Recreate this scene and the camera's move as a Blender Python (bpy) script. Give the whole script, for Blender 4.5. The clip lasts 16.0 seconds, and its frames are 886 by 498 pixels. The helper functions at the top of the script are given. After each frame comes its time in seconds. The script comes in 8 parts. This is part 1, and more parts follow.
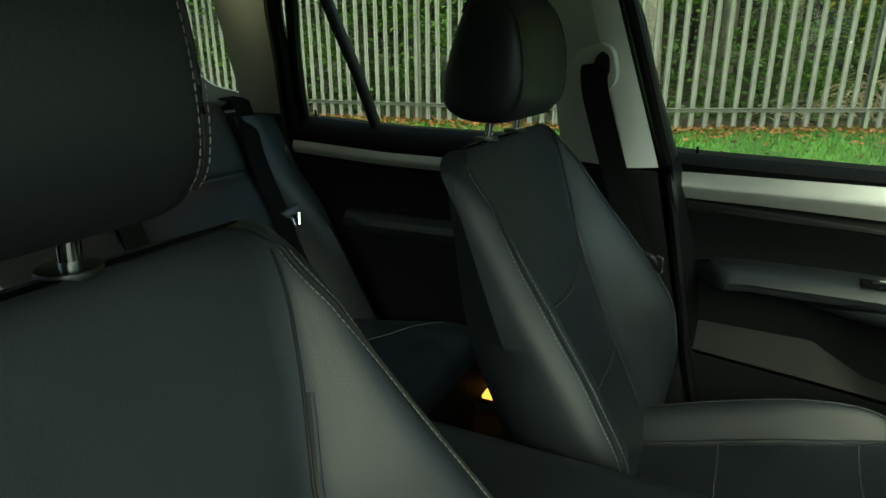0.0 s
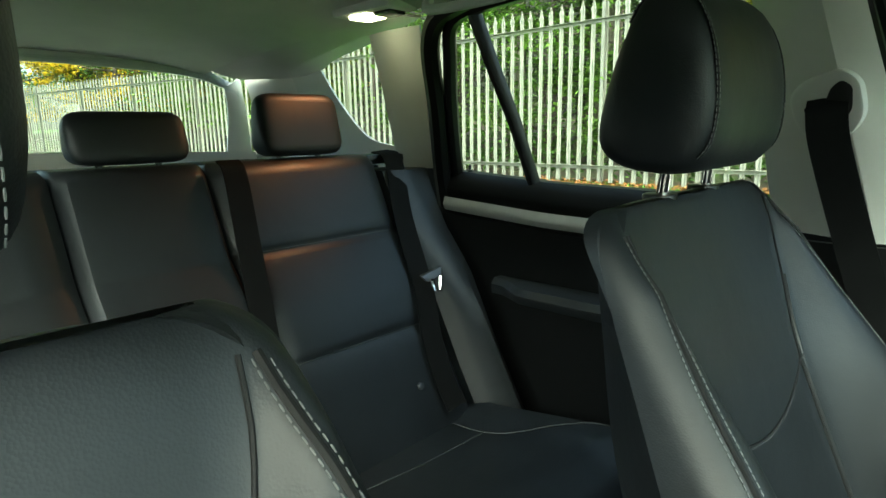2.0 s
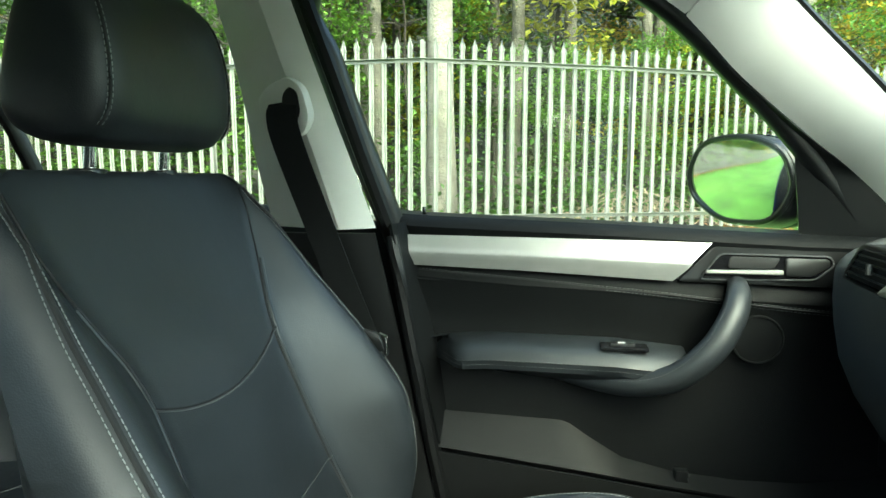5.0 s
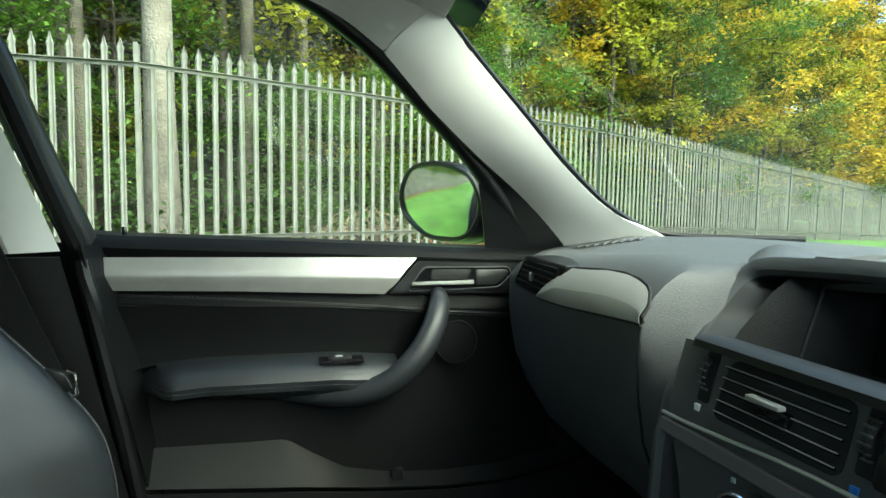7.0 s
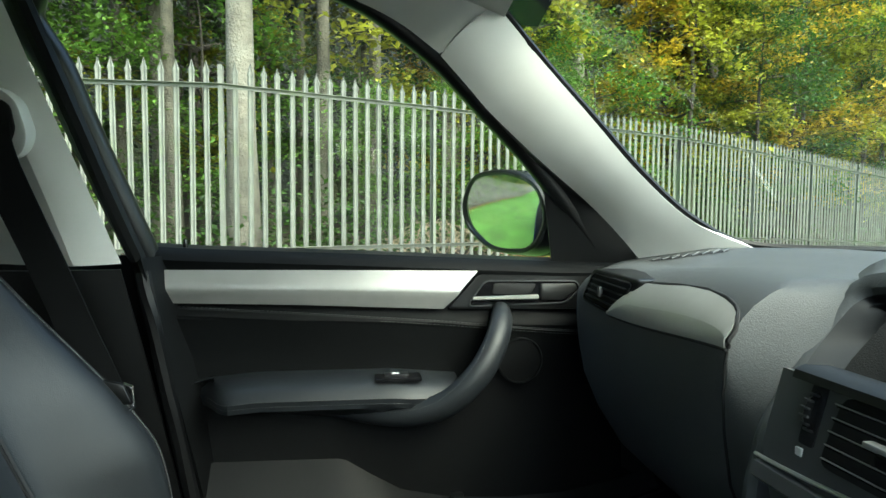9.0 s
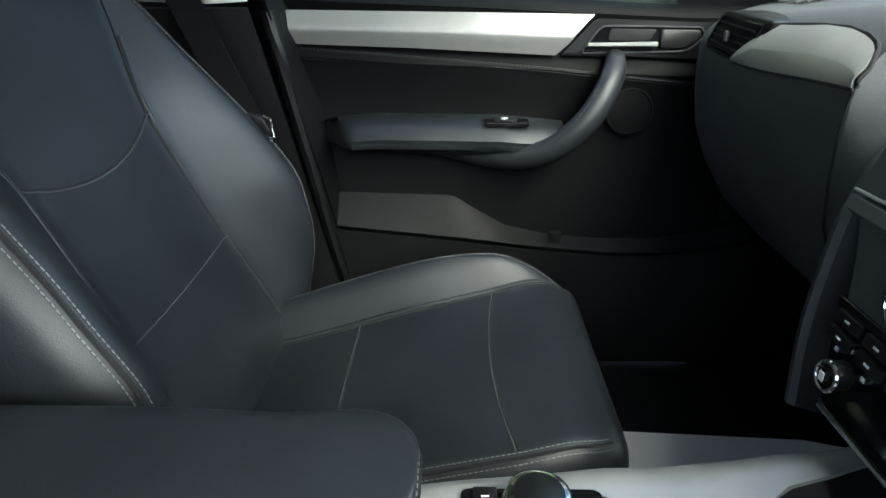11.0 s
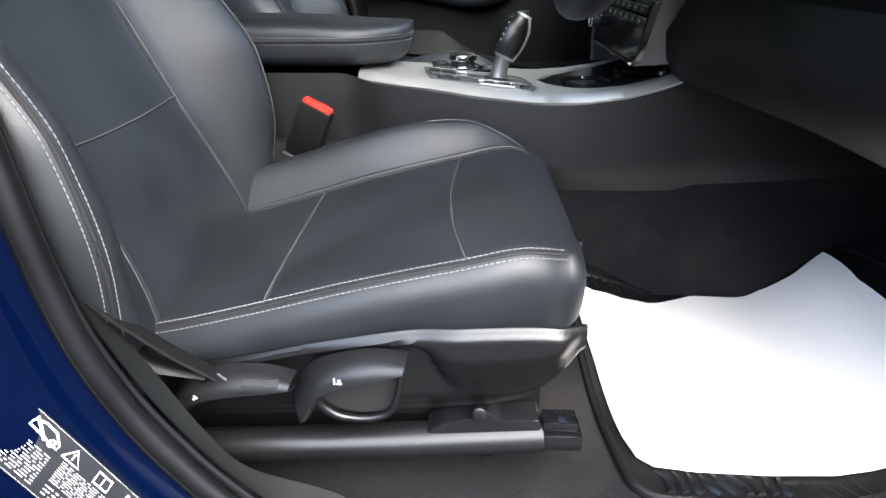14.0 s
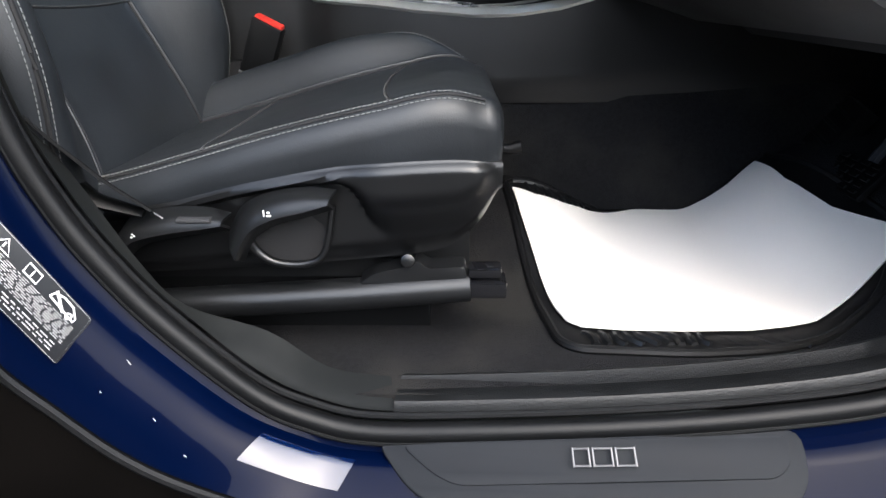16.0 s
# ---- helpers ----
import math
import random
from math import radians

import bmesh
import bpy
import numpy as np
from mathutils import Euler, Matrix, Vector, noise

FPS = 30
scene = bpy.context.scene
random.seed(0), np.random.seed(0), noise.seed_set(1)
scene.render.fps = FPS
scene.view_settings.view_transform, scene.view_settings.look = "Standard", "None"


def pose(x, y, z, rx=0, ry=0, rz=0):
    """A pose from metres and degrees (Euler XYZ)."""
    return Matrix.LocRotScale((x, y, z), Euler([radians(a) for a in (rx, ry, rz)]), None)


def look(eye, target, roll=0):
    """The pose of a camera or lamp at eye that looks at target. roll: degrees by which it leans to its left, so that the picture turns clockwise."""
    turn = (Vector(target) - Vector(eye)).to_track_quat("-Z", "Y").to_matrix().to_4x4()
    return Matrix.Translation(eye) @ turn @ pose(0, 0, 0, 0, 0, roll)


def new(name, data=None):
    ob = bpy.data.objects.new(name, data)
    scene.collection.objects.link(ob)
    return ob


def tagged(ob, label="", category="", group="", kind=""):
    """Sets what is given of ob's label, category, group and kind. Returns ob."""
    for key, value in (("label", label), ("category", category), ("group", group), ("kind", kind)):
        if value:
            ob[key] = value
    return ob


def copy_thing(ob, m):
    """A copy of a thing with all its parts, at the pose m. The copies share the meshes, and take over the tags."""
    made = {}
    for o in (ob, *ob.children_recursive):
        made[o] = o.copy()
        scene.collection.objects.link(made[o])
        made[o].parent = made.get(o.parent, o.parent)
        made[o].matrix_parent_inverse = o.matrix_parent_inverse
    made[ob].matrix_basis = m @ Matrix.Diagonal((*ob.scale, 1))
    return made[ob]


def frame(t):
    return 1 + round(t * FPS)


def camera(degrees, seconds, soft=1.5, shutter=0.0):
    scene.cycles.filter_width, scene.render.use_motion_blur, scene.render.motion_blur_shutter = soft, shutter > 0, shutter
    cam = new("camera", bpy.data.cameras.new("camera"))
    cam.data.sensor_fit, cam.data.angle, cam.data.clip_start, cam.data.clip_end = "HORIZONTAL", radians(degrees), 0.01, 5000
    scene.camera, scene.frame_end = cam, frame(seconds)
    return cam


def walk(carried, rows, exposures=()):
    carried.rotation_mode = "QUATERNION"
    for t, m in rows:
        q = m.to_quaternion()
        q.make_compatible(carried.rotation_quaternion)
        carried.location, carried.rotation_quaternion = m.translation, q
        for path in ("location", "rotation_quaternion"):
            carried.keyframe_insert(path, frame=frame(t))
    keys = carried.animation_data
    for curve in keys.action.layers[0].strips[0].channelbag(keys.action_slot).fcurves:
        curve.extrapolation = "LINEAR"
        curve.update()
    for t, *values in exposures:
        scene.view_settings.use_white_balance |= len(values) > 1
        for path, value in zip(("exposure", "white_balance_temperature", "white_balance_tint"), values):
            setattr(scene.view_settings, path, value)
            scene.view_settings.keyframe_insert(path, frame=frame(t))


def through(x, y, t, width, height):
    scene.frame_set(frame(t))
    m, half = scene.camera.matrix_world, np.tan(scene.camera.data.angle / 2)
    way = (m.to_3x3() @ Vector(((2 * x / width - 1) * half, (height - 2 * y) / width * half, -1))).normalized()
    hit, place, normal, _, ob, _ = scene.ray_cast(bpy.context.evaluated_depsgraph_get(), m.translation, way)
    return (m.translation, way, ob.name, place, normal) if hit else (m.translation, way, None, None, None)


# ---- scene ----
cam = camera(73.3, 16.0)
PATH = [
    (0, (0.189, -0.531, 1.357), (-0.643, 1.185, 0.753), -0.4),
    (0.5, (0.148, -0.415, 1.339), (-0.895, 1.204, 0.8), -0.5),
    (1, (0.142, -0.361, 1.301), (-1.047, 1.162, 0.786), -0.7),
    (1.5, (0.137, -0.336, 1.317), (-1.14, 1.129, 0.846), -0.7),
    (2, (0.125, -0.325, 1.32), (-1.217, 1.104, 0.924), -1.0),
    (2.5, (0.124, -0.297, 1.302), (-1.24, 1.125, 0.959), -0.9),
    (3, (0.166, -0.268, 1.292), (-1.158, 1.196, 0.967), -0.9),
    (3.5, (0.193, -0.261, 1.283), (-0.958, 1.344, 0.968), -0.5),
    (4, (0.252, -0.258, 1.281), (-0.601, 1.524, 0.967), 0.1),
    (4.5, (0.282, -0.261, 1.28), (-0.267, 1.638, 0.976), 0.3),
    (5, (0.322, -0.263, 1.237), (0.014, 1.699, 1.006), 0.0),
    (5.2, (0.317, -0.262, 1.238), (0.134, 1.716, 1.005), 0.2),
    (7.3, (0.36, -0.287, 1.238), (0.954, 1.617, 1.09), 0.7),
    (7.5, (0.361, -0.285, 1.239), (0.978, 1.612, 1.098), 0.6),
    (8, (0.371, -0.273, 1.238), (1.026, 1.613, 1.11), 0.5),
    (8.5, (0.38, -0.256, 1.234), (1.002, 1.641, 1.114), 0.6),
    (9, (0.387, -0.239, 1.235), (0.697, 1.733, 1.112), 0.3),
    (9.5, (0.392, -0.228, 1.232), (0.446, 1.768, 1.11), -0.1),
    (10, (0.395, -0.196, 1.208), (0.38, 1.772, 0.852), -0.0),
    (10.2, (0.391, -0.191, 1.205), (0.368, 1.718, 0.61), -0.1),
    (12.3, (0.363, -0.642, 1.272), (0.331, 1.113, 0.314), -0.0),
    (12.5, (0.368, -0.696, 1.281), (0.332, 1.058, 0.32), -0.2),
    (13, (0.385, -0.867, 1.252), (0.34, 0.892, 0.302), -0.3),
    (13.5, (0.419, -0.989, 1.163), (0.357, 0.773, 0.217), -0.2),
    (14, (0.436, -1.07, 1.024), (0.379, 0.724, 0.141), -0.1),
    (14.5, (0.455, -1.136, 0.93), (0.392, 0.683, 0.102), -0.1),
    (15, (0.478, -1.172, 0.895), (0.414, 0.655, 0.085), -0.3),
    (15.5, (0.498, -1.195, 0.869), (0.441, 0.639, 0.074), -0.4),
    (16, (0.509, -1.185, 0.864), (0.479, 0.648, 0.064), -0.5),
]
EXPOSURES = [(0.0, 1.5, 6800, -24), (0.5, 1.9, 6800, -24), (1.0, 2.4, 6700, -22), (1.5, 2.72, 6650, -20), (2.5, 3.16, 6550, -18), (3.0, 3.42, 6500, -17), (3.5, 3.62, 6500, -17), (4.0, 3.6, 6450, -17), (5.0, 3.2, 6300, -17), (7.5, 2.55, 6200, -11), (9.0, 2.45, 6100, -9), (10.0, 2.6, 6000, -6), (12.5, 3.2, 5950, 7), (13.0, 3.75, 5950, 7), (13.5, 3.25, 5980, 7), (14.0, 2.95, 6000, 8), (15.0, 2.55, 6000, 8), (16.0, 2.05, 6000, 8)]
SKY, SUN, ROOF_LAMP = 0.13, 1.5, 0.6
WHEEL_RAKE, WHEEL_YAW, WHEEL_R = 21, 3.5, 0.174
walk(cam, [(t, look(eye, target, roll)) for t, eye, target, roll in PATH], EXPOSURES)

# ---- light ----
world = bpy.data.worlds.new("world")
scene.world = world
world.use_nodes = True
wn = world.node_tree.nodes
sky = wn.new("ShaderNodeTexSky")
sky.sky_type = "NISHITA"
sky.sun_disc = False
SUN_EL, SUN_ROT = radians(47), radians(147)
sky.sun_elevation, sky.sun_rotation = SUN_EL, SUN_ROT
sky.dust_density, sky.ozone_density, sky.air_density = 4.0, 0.6, 1.0
world.node_tree.links.new(sky.outputs[0], wn["Background"].inputs[0])
wn["Background"].inputs[1].default_value = SKY
sun = new("sun", bpy.data.lights.new("sun", "SUN"))
sun.data.energy, sun.data.angle, sun.data.color = SUN, radians(90), (1.0, 0.96, 0.9)
sun.matrix_world = look((3.33, -5.13, 6.6), (0, 0, 0))


# ---- materials ----
def material(name, base, rough=0.6, metal=0.0, coat=0.0, vary=0.25, scale=9.0, grain=600.0, bump=0.15, depth=0.0004,
             spec=0.5, stain=None, stain_scale=3.0, island=0.0, sheen=0.0):
    """Principled surface: two scales of tone variation, uneven gloss and a fine relief, at real-world size."""
    m = bpy.data.materials.new(name)
    m.use_nodes = True
    nt = m.node_tree
    n, l = nt.nodes, nt.links
    p = n["Principled BSDF"]
    tc = n.new("ShaderNodeTexCoord")
    big = n.new("ShaderNodeTexNoise")
    big.inputs["Scale"].default_value, big.inputs["Detail"].default_value = scale, 5
    fine = n.new("ShaderNodeTexNoise")
    fine.inputs["Scale"].default_value, fine.inputs["Detail"].default_value = grain, 3
    l.new(tc.outputs["Object"], big.inputs["Vector"])
    l.new(tc.outputs["Object"], fine.inputs["Vector"])
    ramp = n.new("ShaderNodeMapRange")
    ramp.inputs["From Min"].default_value, ramp.inputs["From Max"].default_value = 0.3, 0.7
    ramp.inputs["To Min"].default_value, ramp.inputs["To Max"].default_value = 1 - vary, 1 + vary
    l.new(big.outputs["Fac"], ramp.inputs["Value"])
    mul = n.new("ShaderNodeMix")
    mul.data_type, mul.blend_type = "RGBA", "MULTIPLY"
    mul.inputs["Factor"].default_value = 1.0
    mul.inputs["A"].default_value = (*base, 1)
    l.new(ramp.outputs["Result"], mul.inputs["B"])
    colour = mul.outputs["Result"]
    if stain:
        st = n.new("ShaderNodeTexNoise")
        st.inputs["Scale"].default_value, st.inputs["Detail"].default_value = stain_scale, 8
        l.new(tc.outputs["Object"], st.inputs["Vector"])
        sr = n.new("ShaderNodeMapRange")
        sr.inputs["From Min"].default_value, sr.inputs["From Max"].default_value = 0.52, 0.68
        l.new(st.outputs["Fac"], sr.inputs["Value"])
        mx = n.new("ShaderNodeMix")
        mx.data_type = "RGBA"
        mx.inputs["B"].default_value = (*stain, 1)
        l.new(sr.outputs["Result"], mx.inputs["Factor"])
        l.new(colour, mx.inputs["A"])
        colour = mx.outputs["Result"]
    if island:
        geo = n.new("ShaderNodeNewGeometry")
        info = n.new("ShaderNodeObjectInfo")
        add = n.new("ShaderNodeMath")
        add.operation = "ADD"
        l.new(geo.outputs["Random Per Island"], add.inputs[0])
        l.new(info.outputs["Random"], add.inputs[1])
        fr = n.new("ShaderNodeMath")
        fr.operation = "FRACT"
        l.new(add.outputs[0], fr.inputs[0])
        ir = n.new("ShaderNodeMapRange")
        ir.inputs["To Min"].default_value, ir.inputs["To Max"].default_value = 1 - island, 1 + island
        l.new(fr.outputs[0], ir.inputs["Value"])
        m2 = n.new("ShaderNodeMix")
        m2.data_type, m2.blend_type = "RGBA", "MULTIPLY"
        m2.inputs["Factor"].default_value = 1.0
        l.new(colour, m2.inputs["A"])
        l.new(ir.outputs["Result"], m2.inputs["B"])
        colour = m2.outputs["Result"]
    l.new(colour, p.inputs["Base Color"])
    rr = n.new("ShaderNodeMapRange")
    rr.inputs["To Min"].default_value, rr.inputs["To Max"].default_value = max(0.03, rough - 0.08), min(1, rough + 0.08)
    l.new(big.outputs["Fac"], rr.inputs["Value"])
    l.new(rr.outputs["Result"], p.inputs["Roughness"])
    p.inputs["Metallic"].default_value = metal
    p.inputs["Coat Weight"].default_value = coat
    p.inputs["Coat Roughness"].default_value = 0.04
    p.inputs["Specular IOR Level"].default_value = spec
    p.inputs["Sheen Weight"].default_value = sheen
    if bump:
        b = n.new("ShaderNodeBump")
        b.inputs["Strength"].default_value, b.inputs["Distance"].default_value = bump, depth
        l.new(fine.outputs["Fac"], b.inputs["Height"])
        l.new(b.outputs["Normal"], p.inputs["Normal"])
    return m


def leather(name, base, rough):
    """Grained leather: cell relief, soft creases and rubbed, shinier patches."""
    m = material(name, base, rough, vary=0.3, scale=7, grain=900, bump=0.0, spec=0.50)
    n, l = m.node_tree.nodes, m.node_tree.links
    p = n["Principled BSDF"]
    tc = n.new("ShaderNodeTexCoord")
    cell = n.new("ShaderNodeTexVoronoi")
    cell.inputs["Scale"].default_value = 620
    l.new(tc.outputs["Object"], cell.inputs["Vector"])
    crease = n.new("ShaderNodeTexNoise")
    crease.inputs["Scale"].default_value, crease.inputs["Detail"].default_value = 22, 4
    l.new(tc.outputs["Object"], crease.inputs["Vector"])
    b1 = n.new("ShaderNodeBump")
    b1.inputs["Strength"].default_value, b1.inputs["Distance"].default_value = 0.35, 0.0003
    l.new(cell.outputs["Distance"], b1.inputs["Height"])
    b2 = n.new("ShaderNodeBump")
    b2.inputs["Strength"].default_value, b2.inputs["Distance"].default_value = 0.25, 0.004
    l.new(crease.outputs["Fac"], b2.inputs["Height"])
    l.new(b1.outputs["Normal"], b2.inputs["Normal"])
    l.new(b2.outputs["Normal"], p.inputs["Normal"])
    return m


def clear_glass(name, tint=(0.93, 0.96, 0.94), smear=0.03, shine=0.05):
    """Thin pane: lets light straight through, mirrors a little at grazing angles, with faint smears."""
    m = bpy.data.materials.new(name)
    m.use_nodes = True
    n, l = m.node_tree.nodes, m.node_tree.links
    n.remove(n["Principled BSDF"])
    tr = n.new("ShaderNodeBsdfTransparent")
    tr.inputs[0].default_value = (*tint, 1)
    gl = n.new("ShaderNodeBsdfGlossy")
    gl.inputs["Roughness"].default_value = 0.02
    df = n.new("ShaderNodeBsdfDiffuse")
    df.inputs[0].default_value = (0.75, 0.78, 0.76, 1)
    lw = n.new("ShaderNodeLayerWeight")
    lw.inputs[0].default_value = 0.5
    pw = n.new("ShaderNodeMath")
    pw.operation, pw.inputs[1].default_value = "POWER", 4.0
    l.new(lw.outputs["Facing"], pw.inputs[0])
    fr = n.new("ShaderNodeMapRange")
    fr.inputs["To Min"].default_value, fr.inputs["To Max"].default_value = shine, 0.85
    l.new(pw.outputs[0], fr.inputs["Value"])
    m1, m2 = n.new("ShaderNodeMixShader"), n.new("ShaderNodeMixShader")
    l.new(fr.outputs[0], m1.inputs[0])
    l.new(tr.outputs[0], m1.inputs[1])
    l.new(gl.outputs[0], m1.inputs[2])
    tc = n.new("ShaderNodeTexCoord")
    ns = n.new("ShaderNodeTexNoise")
    ns.inputs["Scale"].default_value, ns.inputs["Detail"].default_value, ns.inputs["Distortion"].default_value = 3.0, 5, 1.5
    l.new(tc.outputs["Object"], ns.inputs["Vector"])
    mr = n.new("ShaderNodeMapRange")
    mr.inputs["From Min"].default_value, mr.inputs["From Max"].default_value = 0.5, 0.8
    mr.inputs["To Max"].default_value = smear
    l.new(ns.outputs["Fac"], mr.inputs["Value"])
    l.new(mr.outputs["Result"], m2.inputs[0])
    l.new(m1.outputs[0], m2.inputs[1])
    l.new(df.outputs[0], m2.inputs[2])
    l.new(m2.outputs[0], n["Material Output"].inputs[0])
    return m


def glow(name, colour, strength):
    m = bpy.data.materials.new(name)
    m.use_nodes = True
    p = m.node_tree.nodes["Principled BSDF"]
    p.inputs["Base Color"].default_value = (*colour, 1)
    p.inputs["Emission Color"].default_value = (*colour, 1)
    p.inputs["Emission Strength"].default_value = strength
    return m


def leafy(name, base, vary, through=0.45):
    """Leaves: tone changes from leaf to leaf, light shines through them."""
    m = material(name, base, 0.55, vary=0.2, scale=2.0, grain=40, bump=0.0, island=vary)
    n, l = m.node_tree.nodes, m.node_tree.links
    p = n["Principled BSDF"]
    col = p.inputs["Base Color"].links[0].from_socket
    tl = n.new("ShaderNodeBsdfTranslucent")
    l.new(col, tl.inputs[0])
    mix = n.new("ShaderNodeMixShader")
    mix.inputs[0].default_value = through
    l.new(p.outputs[0], mix.inputs[1])
    l.new(tl.outputs[0], mix.inputs[2])
    l.new(mix.outputs[0], n["Material Output"].inputs[0])
    return m


LEATHER = leather("black leather", (0.0120, 0.0143, 0.0172), 0.47)
LEATHER_WORN = leather("worn black rim leather", (0.016, 0.017, 0.020), 0.30)
SEAM = material("seam shadow thread", (0.006, 0.006, 0.007), 0.8, bump=0)
SEAM_GREY = material("dark grey seam welt", (0.045, 0.047, 0.048), 0.6, bump=0)
THREAD = material("pale grey thread", (0.16, 0.165, 0.165), 0.75, bump=0)
PLASTIC = material("black grained plastic", (0.0058, 0.0061, 0.0065), 0.46, spec=0.36, vary=0.15, grain=1400, bump=0.35, depth=0.0003)
PLASTIC_SMOOTH = material("smooth satin black plastic", (0.005, 0.0053, 0.0056), 0.36, spec=0.50, vary=0.12, grain=1500, bump=0.08)
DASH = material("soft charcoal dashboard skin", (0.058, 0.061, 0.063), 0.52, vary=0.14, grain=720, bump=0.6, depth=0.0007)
# near-black; also laid on dash parts whose shade it stands for
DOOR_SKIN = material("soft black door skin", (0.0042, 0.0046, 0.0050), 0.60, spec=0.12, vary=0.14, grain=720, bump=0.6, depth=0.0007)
MAT = material("black ribbed mat rubber", (0.0045, 0.0045, 0.0048), 0.45, spec=0.30, vary=0.3, scale=14, grain=900, bump=0.3)
PLATE_GREY = material("grey metallic shift plate", (0.16, 0.16, 0.165), 0.32, metal=0.5, vary=0.06, bump=0.03)
THREAD_DIM = material("dull grey thread", (0.075, 0.078, 0.078), 0.75, bump=0)
SHIELD = material("dark grained moulding", (0.0040, 0.0042, 0.0046), 0.32, spec=0.62, vary=0.12, grain=700, bump=0.3)
SATIN = material("satin black moulding", (0.006, 0.0064, 0.007), 0.36, spec=0.55, vary=0.1, grain=1600, bump=0.12)
POCKET = material("grained charcoal pocket plastic", (0.0065, 0.0070, 0.0075), 0.58, spec=0.2, vary=0.1, grain=900, bump=0.4)
STACK = material("charcoal stack plastic", (0.062, 0.064, 0.066), 0.46, vary=0.1, grain=1300, bump=0.25)
GLOSS = material("gloss black plastic", (0.006, 0.006, 0.007), 0.12, vary=0.1, bump=0)
SILVER = material("satin silver trim", (0.46, 0.46, 0.44), 0.38, metal=0.6, vary=0.05, scale=30, grain=2500, bump=0.05)
CHROME = material("chrome", (0.8, 0.8, 0.8), 0.10, metal=1.0, vary=0.03, bump=0)
STEEL = material("dull seat steel", (0.10, 0.10, 0.105), 0.45, metal=0.7, vary=0.2, bump=0.1)
LINER = material("grey headliner cloth", (0.52, 0.52, 0.48), 0.95, vary=0.06, grain=900, bump=0.5, depth=0.0006, sheen=0.1)
PILLAR = material("pale grey pillar trim", (0.68, 0.68, 0.645), 0.6, vary=0.05, grain=1300, bump=0.25)
CARPET = material("charcoal loop carpet", (0.0130, 0.0130, 0.0138), 0.98, spec=0.03, vary=0.2, scale=160, grain=420, bump=0.8, depth=0.002,
                  stain=(0.022, 0.0213, 0.0205), stain_scale=6)
RUBBER = material("black rubber seal", (0.0034, 0.0036, 0.0039), 0.45, spec=0.22, vary=0.25, scale=12, grain=900, bump=0.3)
SEALCLOTH = material("dusty dark sill trim", (0.0085, 0.0094, 0.0096), 0.75, spec=0.12, vary=0.2, scale=10, grain=900, bump=0.5, depth=0.0004,
                     stain=(0.015, 0.016, 0.0157), stain_scale=7)
SILL_GRAIN = material("coarse grained black sill plastic", (0.0050, 0.0054, 0.0058), 0.42, spec=0.40, vary=0.25, scale=25, grain=520, bump=0.9, depth=0.0006)
PAINT = material("deep blue metallic paint", (0.00015, 0.0018, 0.0122), 0.40, metal=0.0, spec=0.02, coat=0.09, vary=0.06, grain=3000, bump=0.03)
# brighter, glossier copy of the paint, for a patch of reflected sky
SKY_GLINT = material("glossier blue paint for reflected sky", (0.0004, 0.0052, 0.032), 0.14, spec=0.4, coat=0.55, vary=0.05, bump=0)
CLADDING = material("brown-mottled black cladding", (0.0016, 0.0013, 0.0011), 0.55, spec=0.04, vary=0.5, scale=6, grain=300, bump=0.3,
                    stain=(0.0055, 0.0035, 0.0022), stain_scale=5)
PAPER = material("white paper mat", (0.93, 0.87, 0.795), 0.8, vary=0.02, scale=5, grain=600, bump=0.1)
BELT = material("black woven belt", (0.010, 0.0103, 0.0107), 0.85, spec=0.05, vary=0.1, grain=1600, bump=0.6, depth=0.0005)
RED = material("red release button", (0.55, 0.03, 0.02), 0.4, vary=0.05, bump=0)
BLUE_MARK = material("blue enamel", (0.05, 0.30, 0.62), 0.2, coat=0.6, vary=0.03, bump=0)
WHITE_MARK = material("white marking", (0.78, 0.78, 0.77), 0.45, vary=0.03, bump=0)
RED_MARK = material("red marking", (0.45, 0.05, 0.05), 0.5, vary=0.03, bump=0)
COLD_MARK = material("blue marking", (0.03, 0.18, 0.65), 0.5, vary=0.03, bump=0)
PLATE_DARK = material("matt charcoal sill plate", (0.0115, 0.013, 0.0155), 0.70, spec=0.2, vary=0.15, grain=900, bump=0.2)
PRINT = material("small white print", (0.42, 0.42, 0.42), 0.6, bump=0)
LABEL = material("black printed label", (0.012, 0.013, 0.016), 0.35, vary=0.08, bump=0)
MIRROR = material("mirror glass", (0.86, 0.88, 0.88), 0.03, metal=1.0, vary=0.0, bump=0)
GLASS = clear_glass("window glass", smear=0.07)
SCREEN = clear_glass("windscreen glass", (0.93, 0.97, 0.95), smear=0.16, shine=0.025)
LAMP = glow("lit lamp lens", (1.0, 0.88, 0.62), 2.6)
AMBER = glow("amber footwell glow", (1.0, 0.36, 0.06), 0.9)
GALV = material("weathered galvanised steel", (0.145, 0.150, 0.128), 0.7, metal=0.05, vary=0.22, scale=5, grain=200, bump=0.15,
                stain=(0.13, 0.15, 0.095), stain_scale=2.5, island=0.10)
BARK = material("grey ridged bark", (0.15, 0.138, 0.108), 0.9, vary=0.4, scale=4, grain=26, bump=1.0, depth=0.03,
                stain=(0.22, 0.21, 0.17), stain_scale=2.2)
BARK_MID = material("mossy brown bark", (0.085, 0.078, 0.055), 0.9, vary=0.4, scale=4, grain=26, bump=1.0, depth=0.03,
                    stain=(0.06, 0.075, 0.04), stain_scale=1.6)
